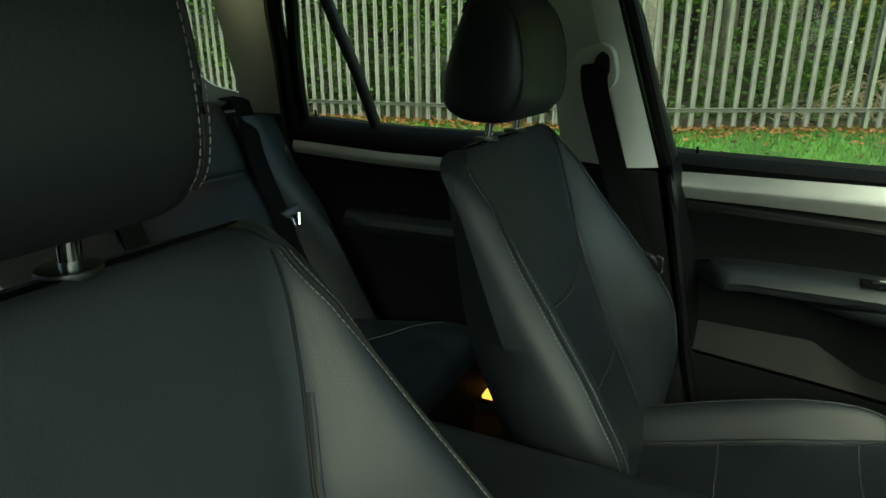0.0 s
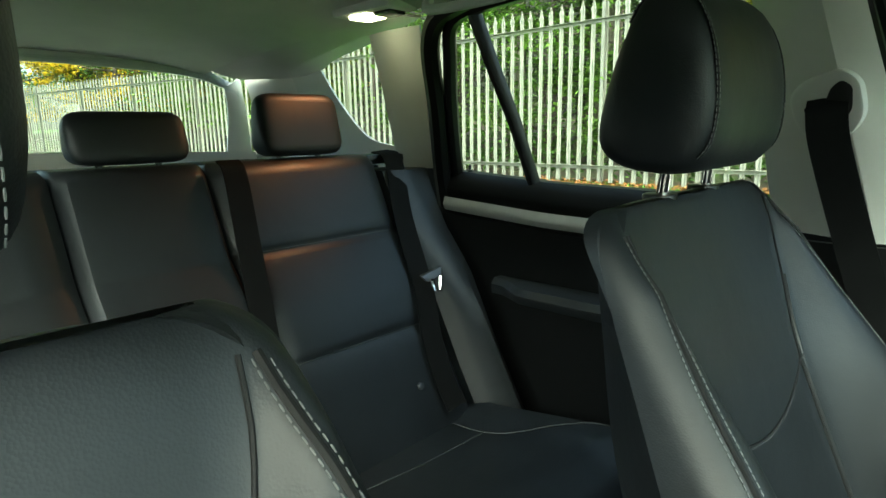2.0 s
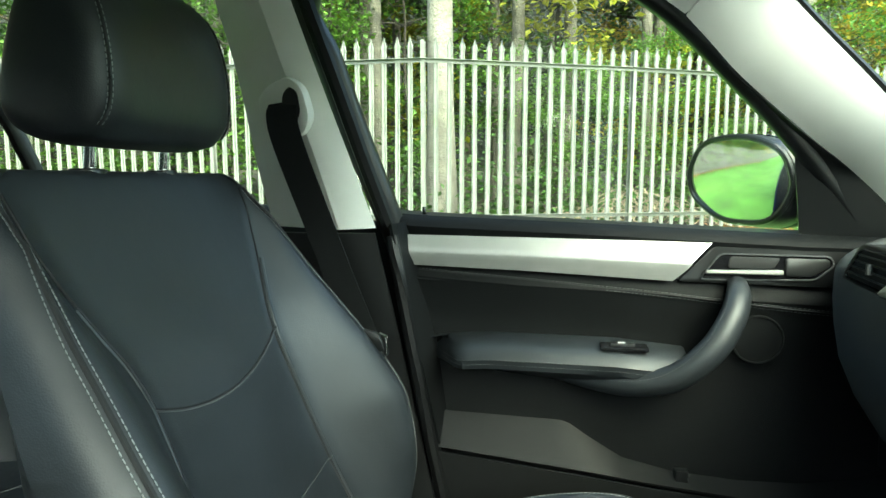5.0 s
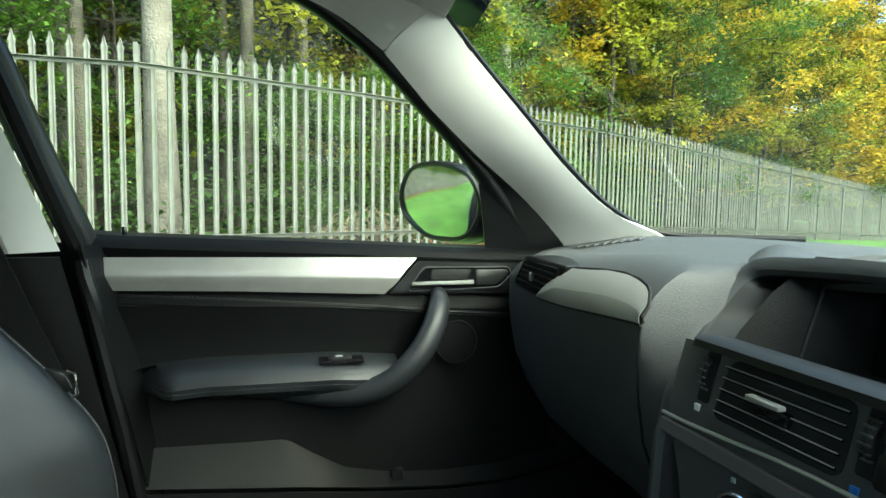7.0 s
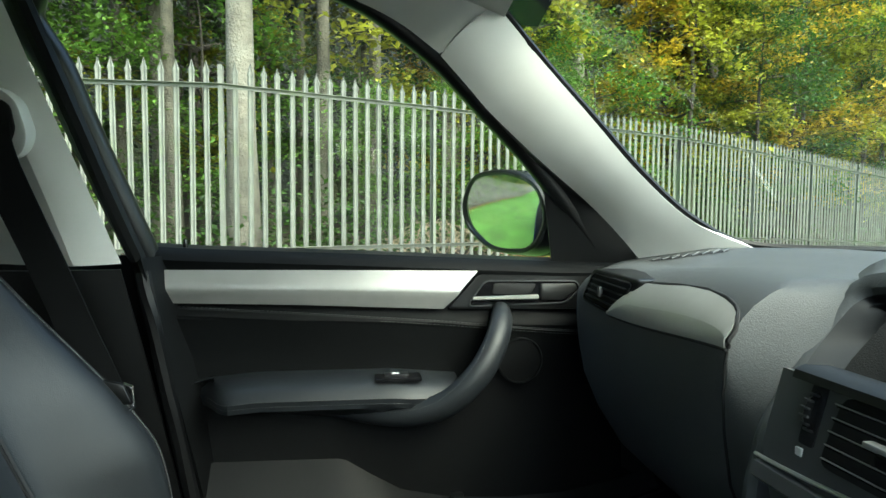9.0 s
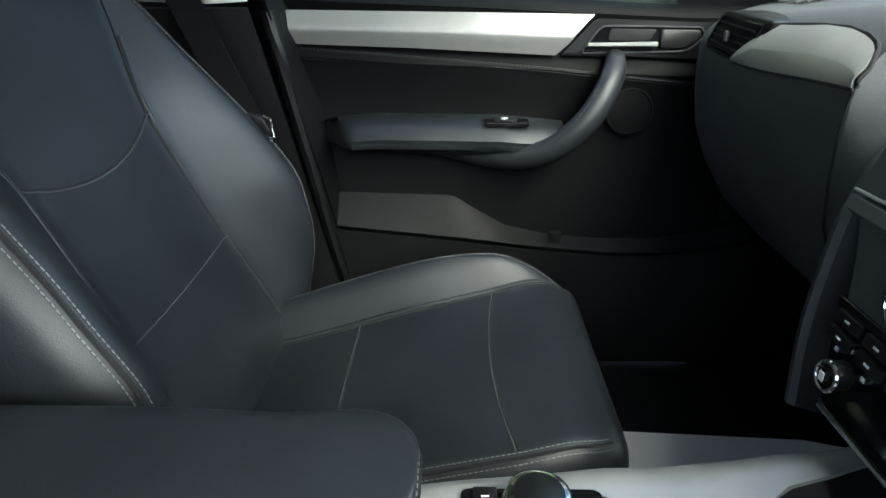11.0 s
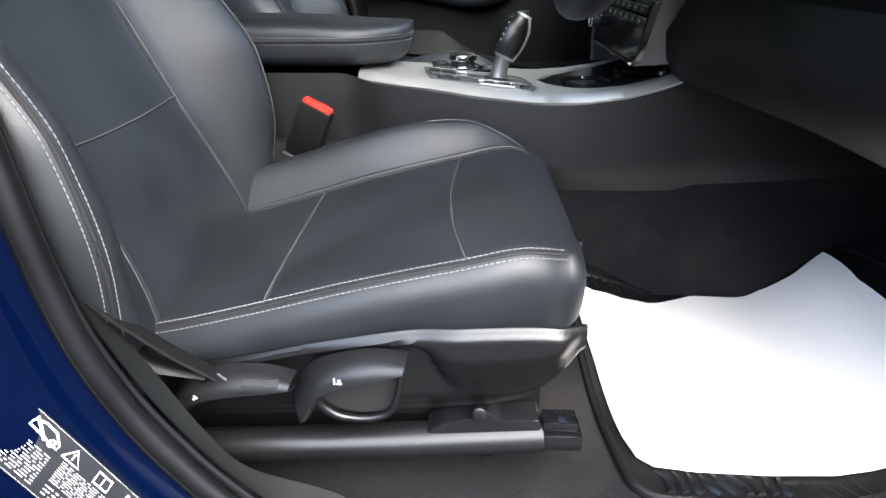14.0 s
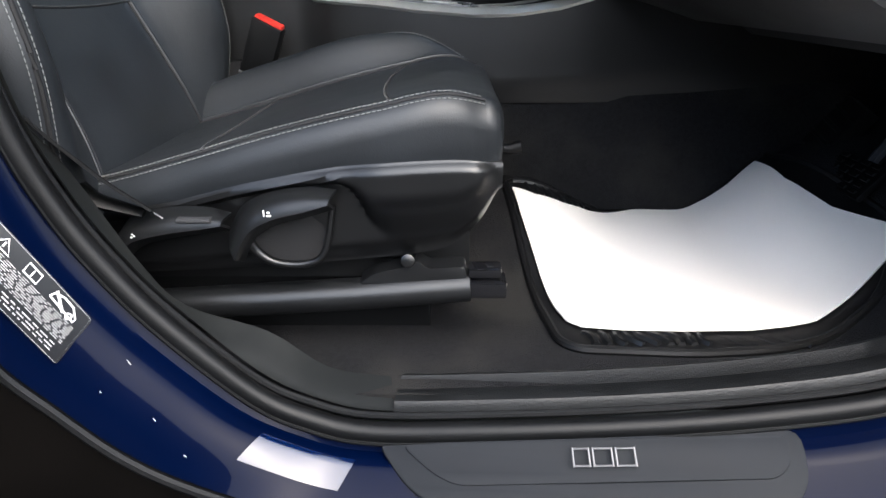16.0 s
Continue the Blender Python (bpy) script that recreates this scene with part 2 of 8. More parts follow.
BARK_DARK = material("dark wet bark", (0.055, 0.045, 0.035), 0.9, vary=0.4, scale=5, grain=30, bump=1.0, depth=0.03)
LEAF_GREEN = leafy("mid green leaves", (0.055, 0.115, 0.018), 0.55)
LEAF_DARK = leafy("dark evergreen leaves", (0.016, 0.032, 0.012), 0.5, 0.25)
LEAF_LIME = leafy("bright lime leaves", (0.10, 0.19, 0.025), 0.45)
LEAF_GOLD = leafy("golden autumn leaves", (0.42, 0.31, 0.025), 0.6)
LEAF_YELLOW = leafy("yellow-green turning leaves", (0.24, 0.25, 0.022), 0.6)
LEAF_RUST = leafy("fallen rust leaves", (0.17, 0.07, 0.018), 0.5, 0.1)
GRASS_SOIL = material("mown grass", (0.062, 0.150, 0.018), 0.9, vary=0.35, scale=1.6, grain=60, bump=1.0, depth=0.03,
                      stain=(0.085, 0.175, 0.026), stain_scale=0.7)
GRASS_BLADE = leafy("grass blades", (0.07, 0.17, 0.02), 0.45, 0.35)
TARMAC = material("worn tarmac", (0.050, 0.049, 0.047), 0.9, vary=0.25, scale=3, grain=160, bump=0.9, depth=0.006)
DEADWOOD = material("bleached dead twigs", (0.30, 0.24, 0.16), 0.9, vary=0.3, scale=6, grain=90, bump=0.5, depth=0.004)
LITTER = material("dark forest floor", (0.04, 0.03, 0.018), 0.95, vary=0.5, scale=2.5, grain=24, bump=1.0, depth=0.05,
                  stain=(0.05, 0.08, 0.02), stain_scale=1.2)
# near-black base holds the deep shade between far trees
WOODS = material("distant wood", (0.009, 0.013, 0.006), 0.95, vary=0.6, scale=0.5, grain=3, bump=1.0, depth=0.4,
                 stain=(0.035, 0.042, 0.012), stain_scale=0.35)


# ---- mesh helpers ----
def thing(name, at, label, category, group="", kind=""):
    ob = new(name)
    ob.location = at
    ob.empty_display_size = 0.05
    return tagged(ob, label, category, group, kind)


def part(name, bm, mat, parent=None, label="", smooth=True, sharp=40):
    """Links a bmesh, built in world coordinates, as one mesh object under a thing or a part."""
    bmesh.ops.recalc_face_normals(bm, faces=bm.faces)
    me = bpy.data.meshes.new(name)
    if smooth:
        for f in bm.faces:
            f.smooth = True
        for e in bm.edges:
            if len(e.link_faces) == 2 and e.calc_face_angle(0) > radians(sharp):
                e.smooth = False
    bm.to_mesh(me)
    bm.free()
    for m in mat if isinstance(mat, (list, tuple)) else [mat]:
        me.materials.append(m)
    ob = new(name, me)
    if parent:
        ob.parent = parent
        base = Vector(parent.location) if parent.type == "EMPTY" else None
        if parent.parent is None and base is not None:
            ob.matrix_parent_inverse = Matrix.Translation(-base)
    if label:
        tagged(ob, label)
    return ob


def single(name, bm, mat, label, category, group="", kind="", smooth=True):
    return tagged(part(name, bm, mat, None, "", smooth), label, category, group, kind)


def loft(rings, bm=None, cap=True, closed=True):
    bm = bm or bmesh.new()
    vs = [[bm.verts.new(p) for p in r] for r in rings]
    k = len(rings[0])
    for a, b in zip(vs, vs[1:]):
        for i in range(k if closed else k - 1):
            j = (i + 1) % k
            bm.faces.new((a[i], a[j], b[j], b[i]))
    if cap and closed:
        bm.faces.new(vs[0])
        bm.faces.new(vs[-1])
    return bm


def thicken(bm, thick):
    """Gives an open surface a second side along its vertex normals, and closes the rim."""
    bm.normal_update()
    faces, rim = bm.faces[:], [e for e in bm.edges if len(e.link_faces) == 1]
    twin = {v: bm.verts.new(v.co - v.normal * thick) for v in bm.verts[:]}
    for f in faces:
        bm.faces.new([twin[v] for v in reversed(f.verts)])
    for e in rim:
        a, b = e.verts
        bm.faces.new((a, b, twin[b], twin[a]))


def sheet(fn, us, vs, thick=0.0, bm=None):
    """A surface of points fn(u, v); with thickness it is closed on the far side along its mean normal."""
    rows = [[Vector(fn(u, v)) for u in us] for v in vs]
    bm = bm or bmesh.new()
    a = [[bm.verts.new(p) for p in r] for r in rows]
    for r, s in zip(a, a[1:]):
        for i in range(len(us) - 1):
            bm.faces.new((r[i], r[i + 1], s[i + 1], s[i]))
    if thick:
        thicken(bm, thick)
    return bm


def rounded(pts, r, n=4):
    """A closed plane outline with its corners rounded."""
    out = []
    k = len(pts)
    for i in range(k):
        p, a, b = Vector(pts[i]), Vector(pts[i - 1]), Vector(pts[(i + 1) % k])
        da, db = (a - p), (b - p)
        q = min(r, da.length * 0.45, db.length * 0.45)
        s, e = p + da.normalized() * q, p + db.normalized() * q
        for j in range(n + 1):
            t = j / n
            out.append(s * (1 - t) ** 2 + p * 2 * t * (1 - t) + e * t * t)
    return out


def slab(outline, away, edge=0.002, bm=None):
    """A plate: the outline, pushed along the vector away, with softened front edges."""
    away = Vector(away)
    pts = [Vector(p) for p in outline]
    c = sum(pts, Vector()) / len(pts)
    size = max((p - c).length for p in pts)
    k = 1 - min(0.4, edge / max(size, 1e-6))
    n = away.normalized()
    e = min(edge, away.length * 0.45)
    return loft([[p + away for p in pts], [p + n * e for p in pts], [c + (p - c) * (1 - (1 - k) * 0.3) + n * e * 0.3 for p in pts],
                 [c + (p - c) * k for p in pts]], bm)


def tube(path, r, sides=8, bm=None, flat=1.0, up=(0, 0, 1), closed=False):
    """A round or flattened bar along a path; r is one radius or one for each point."""
    path = [Vector(p) for p in path]
    rs = r if isinstance(r, (list, tuple)) else [r] * len(path)
    rings = []
    for i, p in enumerate(path):
        a = path[i - 1] if i or closed else p
        b = path[(i + 1) % len(path)] if i < len(path) - 1 or closed else p
        d = (b - a).normalized()
        s = d.cross(Vector(up))
        if s.length < 1e-4:
            s = d.cross(Vector((1, 0, 0)))
        s.normalize()
        w = s.cross(d)
        rings.append([p + s * math.cos(2 * math.pi * j / sides) * rs[i] + w * math.sin(2 * math.pi * j / sides) * rs[i] * flat
                      for j in range(sides)])
    if closed:
        rings.append(rings[0])
        bm = loft(rings, bm, cap=False)
        bmesh.ops.remove_doubles(bm, verts=bm.verts, dist=1e-6)
        return bm
    return loft(rings, bm)


def block(lo, hi, edge=0.004, bm=None, seg=2):
    bm2 = bmesh.new()
    bmesh.ops.create_cube(bm2, size=1.0)
    for v in bm2.verts:
        v.co = Vector([lo[i] + (hi[i] - lo[i]) * (v.co[i] + 0.5) for i in range(3)])
    e = min(edge, 0.45 * min(abs(hi[i] - lo[i]) for i in range(3)))
    bmesh.ops.bevel(bm2, geom=bm2.edges[:], offset=e, segments=seg, affect="EDGES", profile=0.6)
    if bm is None:
        return bm2
    merge(bm, bm2)
    return bm


def merge(bm, other, m=None):
    me = bpy.data.meshes.new("tmp")
    if m is not None:
        bmesh.ops.transform(other, matrix=m, verts=other.verts)
    other.to_mesh(me)
    other.free()
    bm.from_mesh(me)
    bpy.data.meshes.remove(me)
    return bm


def disc(c, axis, r, h, n=28, edge=0.0, bm=None):
    """A short cylinder standing on c along the axis, with a softened rim."""
    axis = Vector(axis).normalized()
    q = axis.to_track_quat("Z", "Y")
    c = Vector(c)
    ring = lambda rr, z: [c + q @ Vector((rr * math.cos(2 * math.pi * i / n), rr * math.sin(2 * math.pi * i / n), z)) for i in range(n)]
    rings = [ring(r, 0), ring(r, h - edge)]
    if edge:
        rings += [ring(r - edge * 0.3, h - edge * 0.3), ring(r - edge, h)]
    return loft(rings, bm)


def hoop(c, axis, r, tube_r, n=48, k=8, bm=None):
    q = Vector(axis).normalized().to_track_quat("Z", "Y")
    c = Vector(c)
    return tube([c + q @ Vector((r * math.cos(2 * math.pi * i / n), r * math.sin(2 * math.pi * i / n), 0)) for i in range(n)],
                tube_r, k, bm, up=axis, closed=True)


def smooth_path(pts, n=8):
    """Catmull-Rom curve through the points."""
    p = [Vector(q) for q in pts]
    p = [p[0] * 2 - p[1]] + p + [p[-1] * 2 - p[-2]]
    out = []
    for i in range(1, len(p) - 2):
        for j in range(n):
            t = j / n
            out.append(0.5 * ((2 * p[i]) + (p[i + 1] - p[i - 1]) * t + (2 * p[i - 1] - 5 * p[i] + 4 * p[i + 1] - p[i + 2]) * t * t
                              + (3 * p[i] - p[i - 1] - 3 * p[i + 1] + p[i + 2]) * t ** 3))
    out.append(p[-2])
    return out


def stitches(path, length=0.0055, gap=0.0035, r=0.0011, bm=None):
    """Short thread dashes along a path."""
    bm = bm or bmesh.new()
    path = [Vector(p) for p in path]
    acc, i, at = 0.0, 0, path[0].copy()
    seg = [(b - a).length for a, b in zip(path, path[1:])]
    total = sum(seg)

    def point(s):
        for a, b, g in zip(path, path[1:], seg):
            if s <= g:
                return a.lerp(b, s / max(g, 1e-9))
            s -= g
        return path[-1].copy()
    s = 0.0
    while s + length < total:
        a, b = point(s), point(s + length)
        tube([a, a.lerp(b, 0.5), b], [r * 0.7, r, r * 0.7], 5, bm)
        s += length + gap
    return bm


def tab(x, pts):
    return float(np.interp(x, [p[0] for p in pts], [p[1] for p in pts]))


def soft(x, pts):
    """Smooth curve through the points, with no overshoot."""
    if x <= pts[0][0]:
        return pts[0][1]
    if x >= pts[-1][0]:
        return pts[-1][1]
    i = 0
    while pts[i + 1][0] < x:
        i += 1

    def slope(k):
        if k <= 0 or k >= len(pts) - 1:
            return 0.0 if 0 < k else (pts[1][1] - pts[0][1]) / (pts[1][0] - pts[0][0])
        a = (pts[k][1] - pts[k - 1][1]) / (pts[k][0] - pts[k - 1][0])
        b = (pts[k + 1][1] - pts[k][1]) / (pts[k + 1][0] - pts[k][0])
        return 0.0 if a * b <= 0 else 2 * a * b / (a + b)
    (x0, y0), (x1, y1) = pts[i], pts[i + 1]
    h = x1 - x0
    t = (x - x0) / h
    m0, m1 = slope(i) * h, slope(i + 1) * h
    return (2 * t ** 3 - 3 * t * t + 1) * y0 + (t ** 3 - 2 * t * t + t) * m0 + (3 * t * t - 2 * t ** 3) * y1 + (t ** 3 - t * t) * m1


def ease(a, b, v):
    q = min(1.0, max(0.0, (v - a) / (b - a)))
    return q * q * (3 - 2 * q)


def steps(a, b, n):
    return [a + (b - a) * i / n for i in range(n + 1)]

# ---- ground, fence, woods ----
FENCE = [(-70, -3.0), (-12, 7.05), (-1.03, 6.78), (1.57, 7.79), (6.7, 10.2), (16.5, 15.2), (33, 23.0), (70, 40.0)]
SEGS = [(Vector(a), Vector(b)) for a, b in zip(FENCE, FENCE[1:])]


def fence_distance(x, y):
    """Signed distance to the fence line: positive in the wood."""
    p, best, sign = Vector((x, y)), 1e9, 1
    for a, b in SEGS:
        d = b - a
        t = min(1, max(0, (p - a).dot(d) / d.length_squared))
        v = p - (a + d * t)
        if v.length < best:
            best = v.length
            sign = 1 if d.x * v.y - d.y * v.x > 0 else -1
    return best * sign


def ground_z(x, y):
    d = fence_distance(x, y)
    z = 0.54 * ease(-5.6, -0.8, d)
    if x > 7:
        z -= (x - 7) * 0.042 * ease(-9, -2, d)
    if d > 0:
        z += 0.05 * min(d, 30)
    return z


def spaced(reach, n):
    """Grid lines from -reach to reach, dense near zero and wide far off."""
    return [math.copysign(reach * abs(2 * i / n - 1) ** 2.4, 2 * i / n - 1) for i in range(n + 1)]


gx, gy = spaced(900, 150), spaced(900, 150)
bm = sheet(lambda x, y: (x, y, ground_z(x, y)), gx, gy)
single("ground", bm, GRASS_SOIL, "mown green grass rising gently to the fence", "grass", kind="structure")
bm = sheet(lambda x, y: (x, y, 0.012), steps(-9, 12, 20), steps(-9, 1.35, 10), 0.03)
single("road", bm, TARMAC, "worn grey tarmac under the parked car", "road", kind="structure")


def wood_floor(u, v):
    i = int(u)
    a, b = SEGS[i]
    p = a.lerp(b, u - i)
    n = Vector((-(b - a).y, (b - a).x)).normalized()
    q = p + n * (0.25 + v)
    return (q.x, q.y, ground_z(q.x, q.y) + 0.02 + 0.05 * noise.noise((q.x, q.y, 0)))


bm = sheet(wood_floor, [i + k / 8 for i in range(7) for k in range(8)] + [6.999], steps(0, 26, 20))
single("woodland_floor", bm, LITTER, "dark leaf litter under the trees", "ground", kind="structure")

# palisade fence
rng = random.Random(4)
fence = thing("palisade_fence", (-1.07, 7.0, 0.5), "weathered galvanised steel palisade fence with pointed pales", "fence")
PITCH, BAY = 0.1615, 2.745


def pale_mesh():
    """A pale of folded sheet steel, 2.36 m long, with a split and splayed point."""
    prof = [(-0.032, 0.0), (-0.021, 0.014), (-0.006, 0.004), (0.006, 0.004), (0.021, 0.014), (0.032, 0.0)]
    bm = bmesh.new()
    rings = []
    for z, k in ((0.04, 1), (2.20, 1), (2.235, 1.22), (2.25, 1.16), (2.30, 0.62), (2.36, 0.10)):
        front = [Vector((x * k, -y - 0.006 * (k > 1.1), z)) for x, y in prof]
        back = [Vector((x * k, -y + 0.004 - 0.006 * (k > 1.1), z)) for x, y in reversed(prof)]
        rings.append(front + back)
    loft(rings, bm)
    me = bpy.data.meshes.new("pale")
    bmesh.ops.recalc_face_normals(bm, faces=bm.faces)
    bm.to_mesh(me)
    bm.free()
    me.materials.append(GALV)
    return me


def along_fence(s):
    """Point and direction at a length along the fence, counted from the post by the bend."""
    a0 = sum((b - a).length for a, b in SEGS[:2])
    s += a0
    for a, b in SEGS:
        g = (b - a).length
        if s <= g:
            return a.lerp(b, s / g), (b - a).normalized()
        s -= g
    return SEGS[-1][1], (SEGS[-1][1] - SEGS[-1][0]).normalized()


PALE = pale_mesh()
far = bmesh.new()
first, last = -46, 62
inverse = Matrix.Translation(-Vector(fence.location))
for bay in range(first, last):
    p, d = along_fence(bay * BAY)
    z = ground_z(p.x, p.y)
    ang = math.atan2(d.y, d.x)
    near = -7 <= bay < 10
    post = bmesh.new()
    for lo, hi in (((-0.023, 0.0, -0.2), (0.023, 0.005, 2.32)), ((-0.023, 0.09, -0.2), (0.023, 0.094, 2.32)), ((-0.003, 0.003, -0.2), (0.003, 0.09, 2.32))):
        block(lo, hi, 0.001, post, 1)
    m = Matrix.Translation((p.x, p.y, z)) @ Matrix.Rotation(ang, 4, "Z")
    bmesh.ops.transform(post, matrix=m, verts=post.verts)
    q, d2 = along_fence((bay + 1) * BAY)
    zq = ground_z(q.x, q.y)
    rails = []
    for h in (0.25, 2.09):
        rail = bmesh.new()
        a, b = Vector((p.x, p.y, z + h)), Vector((q.x, q.y, zq + h))
        nrm = Vector((-d.y, d.x, 0))
        loft([[e + nrm * 0.008 + Vector((0, 0, -0.026)), e + nrm * 0.013 + Vector((0, 0, -0.026)), e + nrm * 0.013 + Vector((0, 0, 0.022)),
               e - nrm * 0.034 + Vector((0, 0, 0.022)), e - nrm * 0.034 + Vector((0, 0, 0.016)), e + nrm * 0.008 + Vector((0, 0, 0.016))] for e in (a, b)], rail)
        rails.append(rail)
    if near:
        part("post", post, GALV, fence, smooth=False)
        for r in rails:
            part("rail", r, GALV, fence, smooth=False)
    else:
        for r in [post] + rails:
            merge(far, r)
    for i in range(1, 17):
        c, dd = along_fence(bay * BAY + i * PITCH)
        mm = (Matrix.Translation((c.x - dd.y * 0.026, c.y + dd.x * 0.026, ground_z(c.x, c.y) + rng.uniform(-0.012, 0.012)))
              @ Matrix.Rotation(math.atan2(dd.y, dd.x), 4, "Z") @ Matrix.Rotation(rng.uniform(-0.008, 0.008), 4, "Y"))
        if near:
            ob = new("pale", PALE)
            ob.parent = fence
            ob.matrix_parent_inverse = inverse
            ob.matrix_basis = mm
        else:
            tmp = bmesh.new()
            tmp.from_mesh(PALE)
            bmesh.ops.transform(tmp, matrix=mm, verts=tmp.verts)
            me = bpy.data.meshes.new("t")
            tmp.to_mesh(me)
            tmp.free()
            far.from_mesh(me)
            bpy.data.meshes.remove(me)
tagged(part("far_fencing", far, GALV, fence, "weathered steel pales far along the fence", smooth=False), kind="stuff")


def leaf_mesh(name, pts, size, seed, flat=0.4):
    """Many small folded leaves at the points; each leaf is four corners and a raised midrib."""
    r = np.random.RandomState(seed)
    pts = np.asarray(pts, float)
    n = len(pts)
    az, el, sp = r.uniform(0, 2 * np.pi, n), r.normal(0, flat, n), r.uniform(0, 2 * np.pi, n)
    d = np.stack([np.cos(az) * np.cos(el), np.sin(az) * np.cos(el), np.sin(el) - 0.25], 1)
    d /= np.linalg.norm(d, axis=1)[:, None]
    s = np.cross(d, np.stack([np.cos(sp) * 0.5, np.sin(sp) * 0.5, np.ones(n)], 1))
    s /= np.linalg.norm(s, axis=1)[:, None] + 1e-9
    u = np.cross(s, d)
    sz = (size * r.uniform(0.55, 1.25, n))[:, None]
    a, b = pts - d * sz * 0.5, pts + d * sz * 0.5
    l, q = pts + s * sz * 0.33 + u * sz * 0.12, pts - s * sz * 0.33 + u * sz * 0.12
    v = np.stack([a, l, b, q], 1).reshape(-1, 3)
    f = np.arange(4 * n).reshape(-1, 4)
    me = bpy.data.meshes.new(name)
    me.from_pydata(v.tolist(), [], np.concatenate([f[:, [0, 1, 2]], f[:, [0, 2, 3]]]).tolist())
    return me


def limb(bm, a, b, r0, r1, wob, r, k=6, sides=7):
    a, b = Vector(a), Vector(b)
    pts = [a.lerp(b, i / k) + Vector((r.uniform(-1, 1), r.uniform(-1, 1), r.uniform(-0.4, 0.4))) * wob * (i > 0) for i in range(k + 1)]
    tube(pts, [r0 + (r1 - r0) * i / k for i in range(k + 1)], sides, bm, up=(0.3, 1, 0.1))
    return pts


def tree(seed, height, radius, crown_from, spread, leaves, leaf_size, leaf_mat, bark, lean=0.03, label="", clump=0.55, group="", rounded_crown=True):
    """Tapered trunk with limbs; the crown is leaves in uneven clumps about the twigs, with gaps between."""
    r = random.Random(seed)
    ob = thing("tree", (0, 0, 0), label, "tree", group)
    bm = bmesh.new()
    top = Vector((r.uniform(-lean, lean) * height, r.uniform(-lean, lean) * height, height))
    pts = [Vector((0, 0, -0.3)).lerp(top, i / 9) + Vector((r.uniform(-1, 1), r.uniform(-1, 1), 0)) * 0.05 * (i > 0) for i in range(10)]
    rad = [radius * (1.25 if i == 0 else 1) * (1 - 0.85 * i / 9) for i in range(10)]
    tube(pts, rad, 12, bm, up=(0.2, 1, 0))
    tips = []
    for i in range(16):
        h = crown_from + (1 - crown_from) * (i + r.random()) / 16
        k = min(8.99, h * 9)
        base = pts[int(k)].lerp(pts[int(k) + 1], k % 1)
        ang = i * 2.4 + r.uniform(-0.5, 0.5)
        reach = spread * ((1.15 - 0.75 * h) if not rounded_crown else 0.45 + 0.65 * math.sin(math.pi * h)) * r.uniform(0.6, 1.15)
        tip = base + Vector((math.cos(ang) * reach, math.sin(ang) * reach, reach * r.uniform(-0.05, 0.45)))
        lp = limb(bm, base, tip, radius * (1 - 0.8 * h) * 0.38 + 0.012, 0.008, 0.10 * reach, r)
        tips += lp[2:]
        for _ in range(3):
            s = lp[r.randint(2, 5)]
            e = s + Vector((r.uniform(-1, 1), r.uniform(-1, 1), r.uniform(-0.5, 0.6))) * reach * 0.4
            tips += limb(bm, s, e, 0.014, 0.004, 0.05, r, 3, 5)[1:]
    part("trunk", bm, bark, ob)
    q = np.random.RandomState(seed)
    idx = q.randint(0, len(tips), leaves)
    cen = np.array([tuple(t) for t in tips])[idx]
    pos = cen + q.normal(0, 1, (leaves, 3)) * np.array([clump, clump, clump * 0.55]) * q.uniform(0.3, 1.0, (leaves, 1))
    me = leaf_mesh("crown", pos, leaf_size, seed)
    me.materials.append(leaf_mat)
    c = new("crown", me)
    c.parent = ob
    return ob


def place(ob, x, y, turn=0.0, size=1.0):
    ob.matrix_basis = Matrix.Translation((x, y, ground_z(x, y))) @ Matrix.Rotation(turn, 4, "Z") @ Matrix.Scale(size, 4)
    return ob


def planted(ob, x, y, turn, size):
    c = copy_thing(ob, Matrix())
    c.scale = (1, 1, 1)
    return place(c, x, y, turn, size)


pine = tree(11, 17, 0.20, 0.30, 2.6, 9000, 0.17, LEAF_DARK, BARK, rounded_crown=False, label="tall grey-barked conifer in the wood behind the fence", group="trees in the wood")
spruce = tree(77, 16, 0.15, 0.36, 2.4, 7000, 0.17, LEAF_DARK, BARK_MID, rounded_crown=False, label="slim brown-barked conifer in the wood behind the fence", group="trees in the wood")
broad = tree(23, 11, 0.13, 0.16, 3.2, 11000, 0.14, LEAF_GREEN, BARK_DARK, lean=0.06, label="green broadleaf tree in the wood behind the fence", group="trees in the wood")
gold = tree(37, 10, 0.14, 0.14, 3.8, 11000, 0.19, LEAF_GOLD, BARK_DARK, lean=0.08, label="autumn tree with golden yellow leaves", clump=0.38, group="trees in the wood")
lime = tree(51, 6.0, 0.06, 0.12, 2.2, 7000, 0.12, LEAF_LIME, BARK_DARK, lean=0.08, label="young tree with bright lime leaves behind the fence", clump=0.45, group="trees in the wood")

turning = tree(63, 9, 0.13, 0.15, 3.4, 8500, 0.17, LEAF_YELLOW, BARK_DARK, lean=0.08, label="tree with yellow-green turning leaves", clump=0.34, group="trees in the wood")


def off_fence(s, d):
    """A place a length s along the fence and d metres into the wood."""
    p, t = along_fence(s)
    return p.x - t.y * d, p.y + t.x * d


r = random.Random(8)
first_use = {pine: True, spruce: True, broad: True, gold: True, lime: True, turning: True}


def grow(kind, s, d, size=1.0):
    x, y = off_fence(s, d)
    turn = r.uniform(0, 6.28)
    if first_use[kind]:
        first_use[kind] = False
        return place(kind, x, y, turn, size)
    return planted(kind, x, y, turn, size)


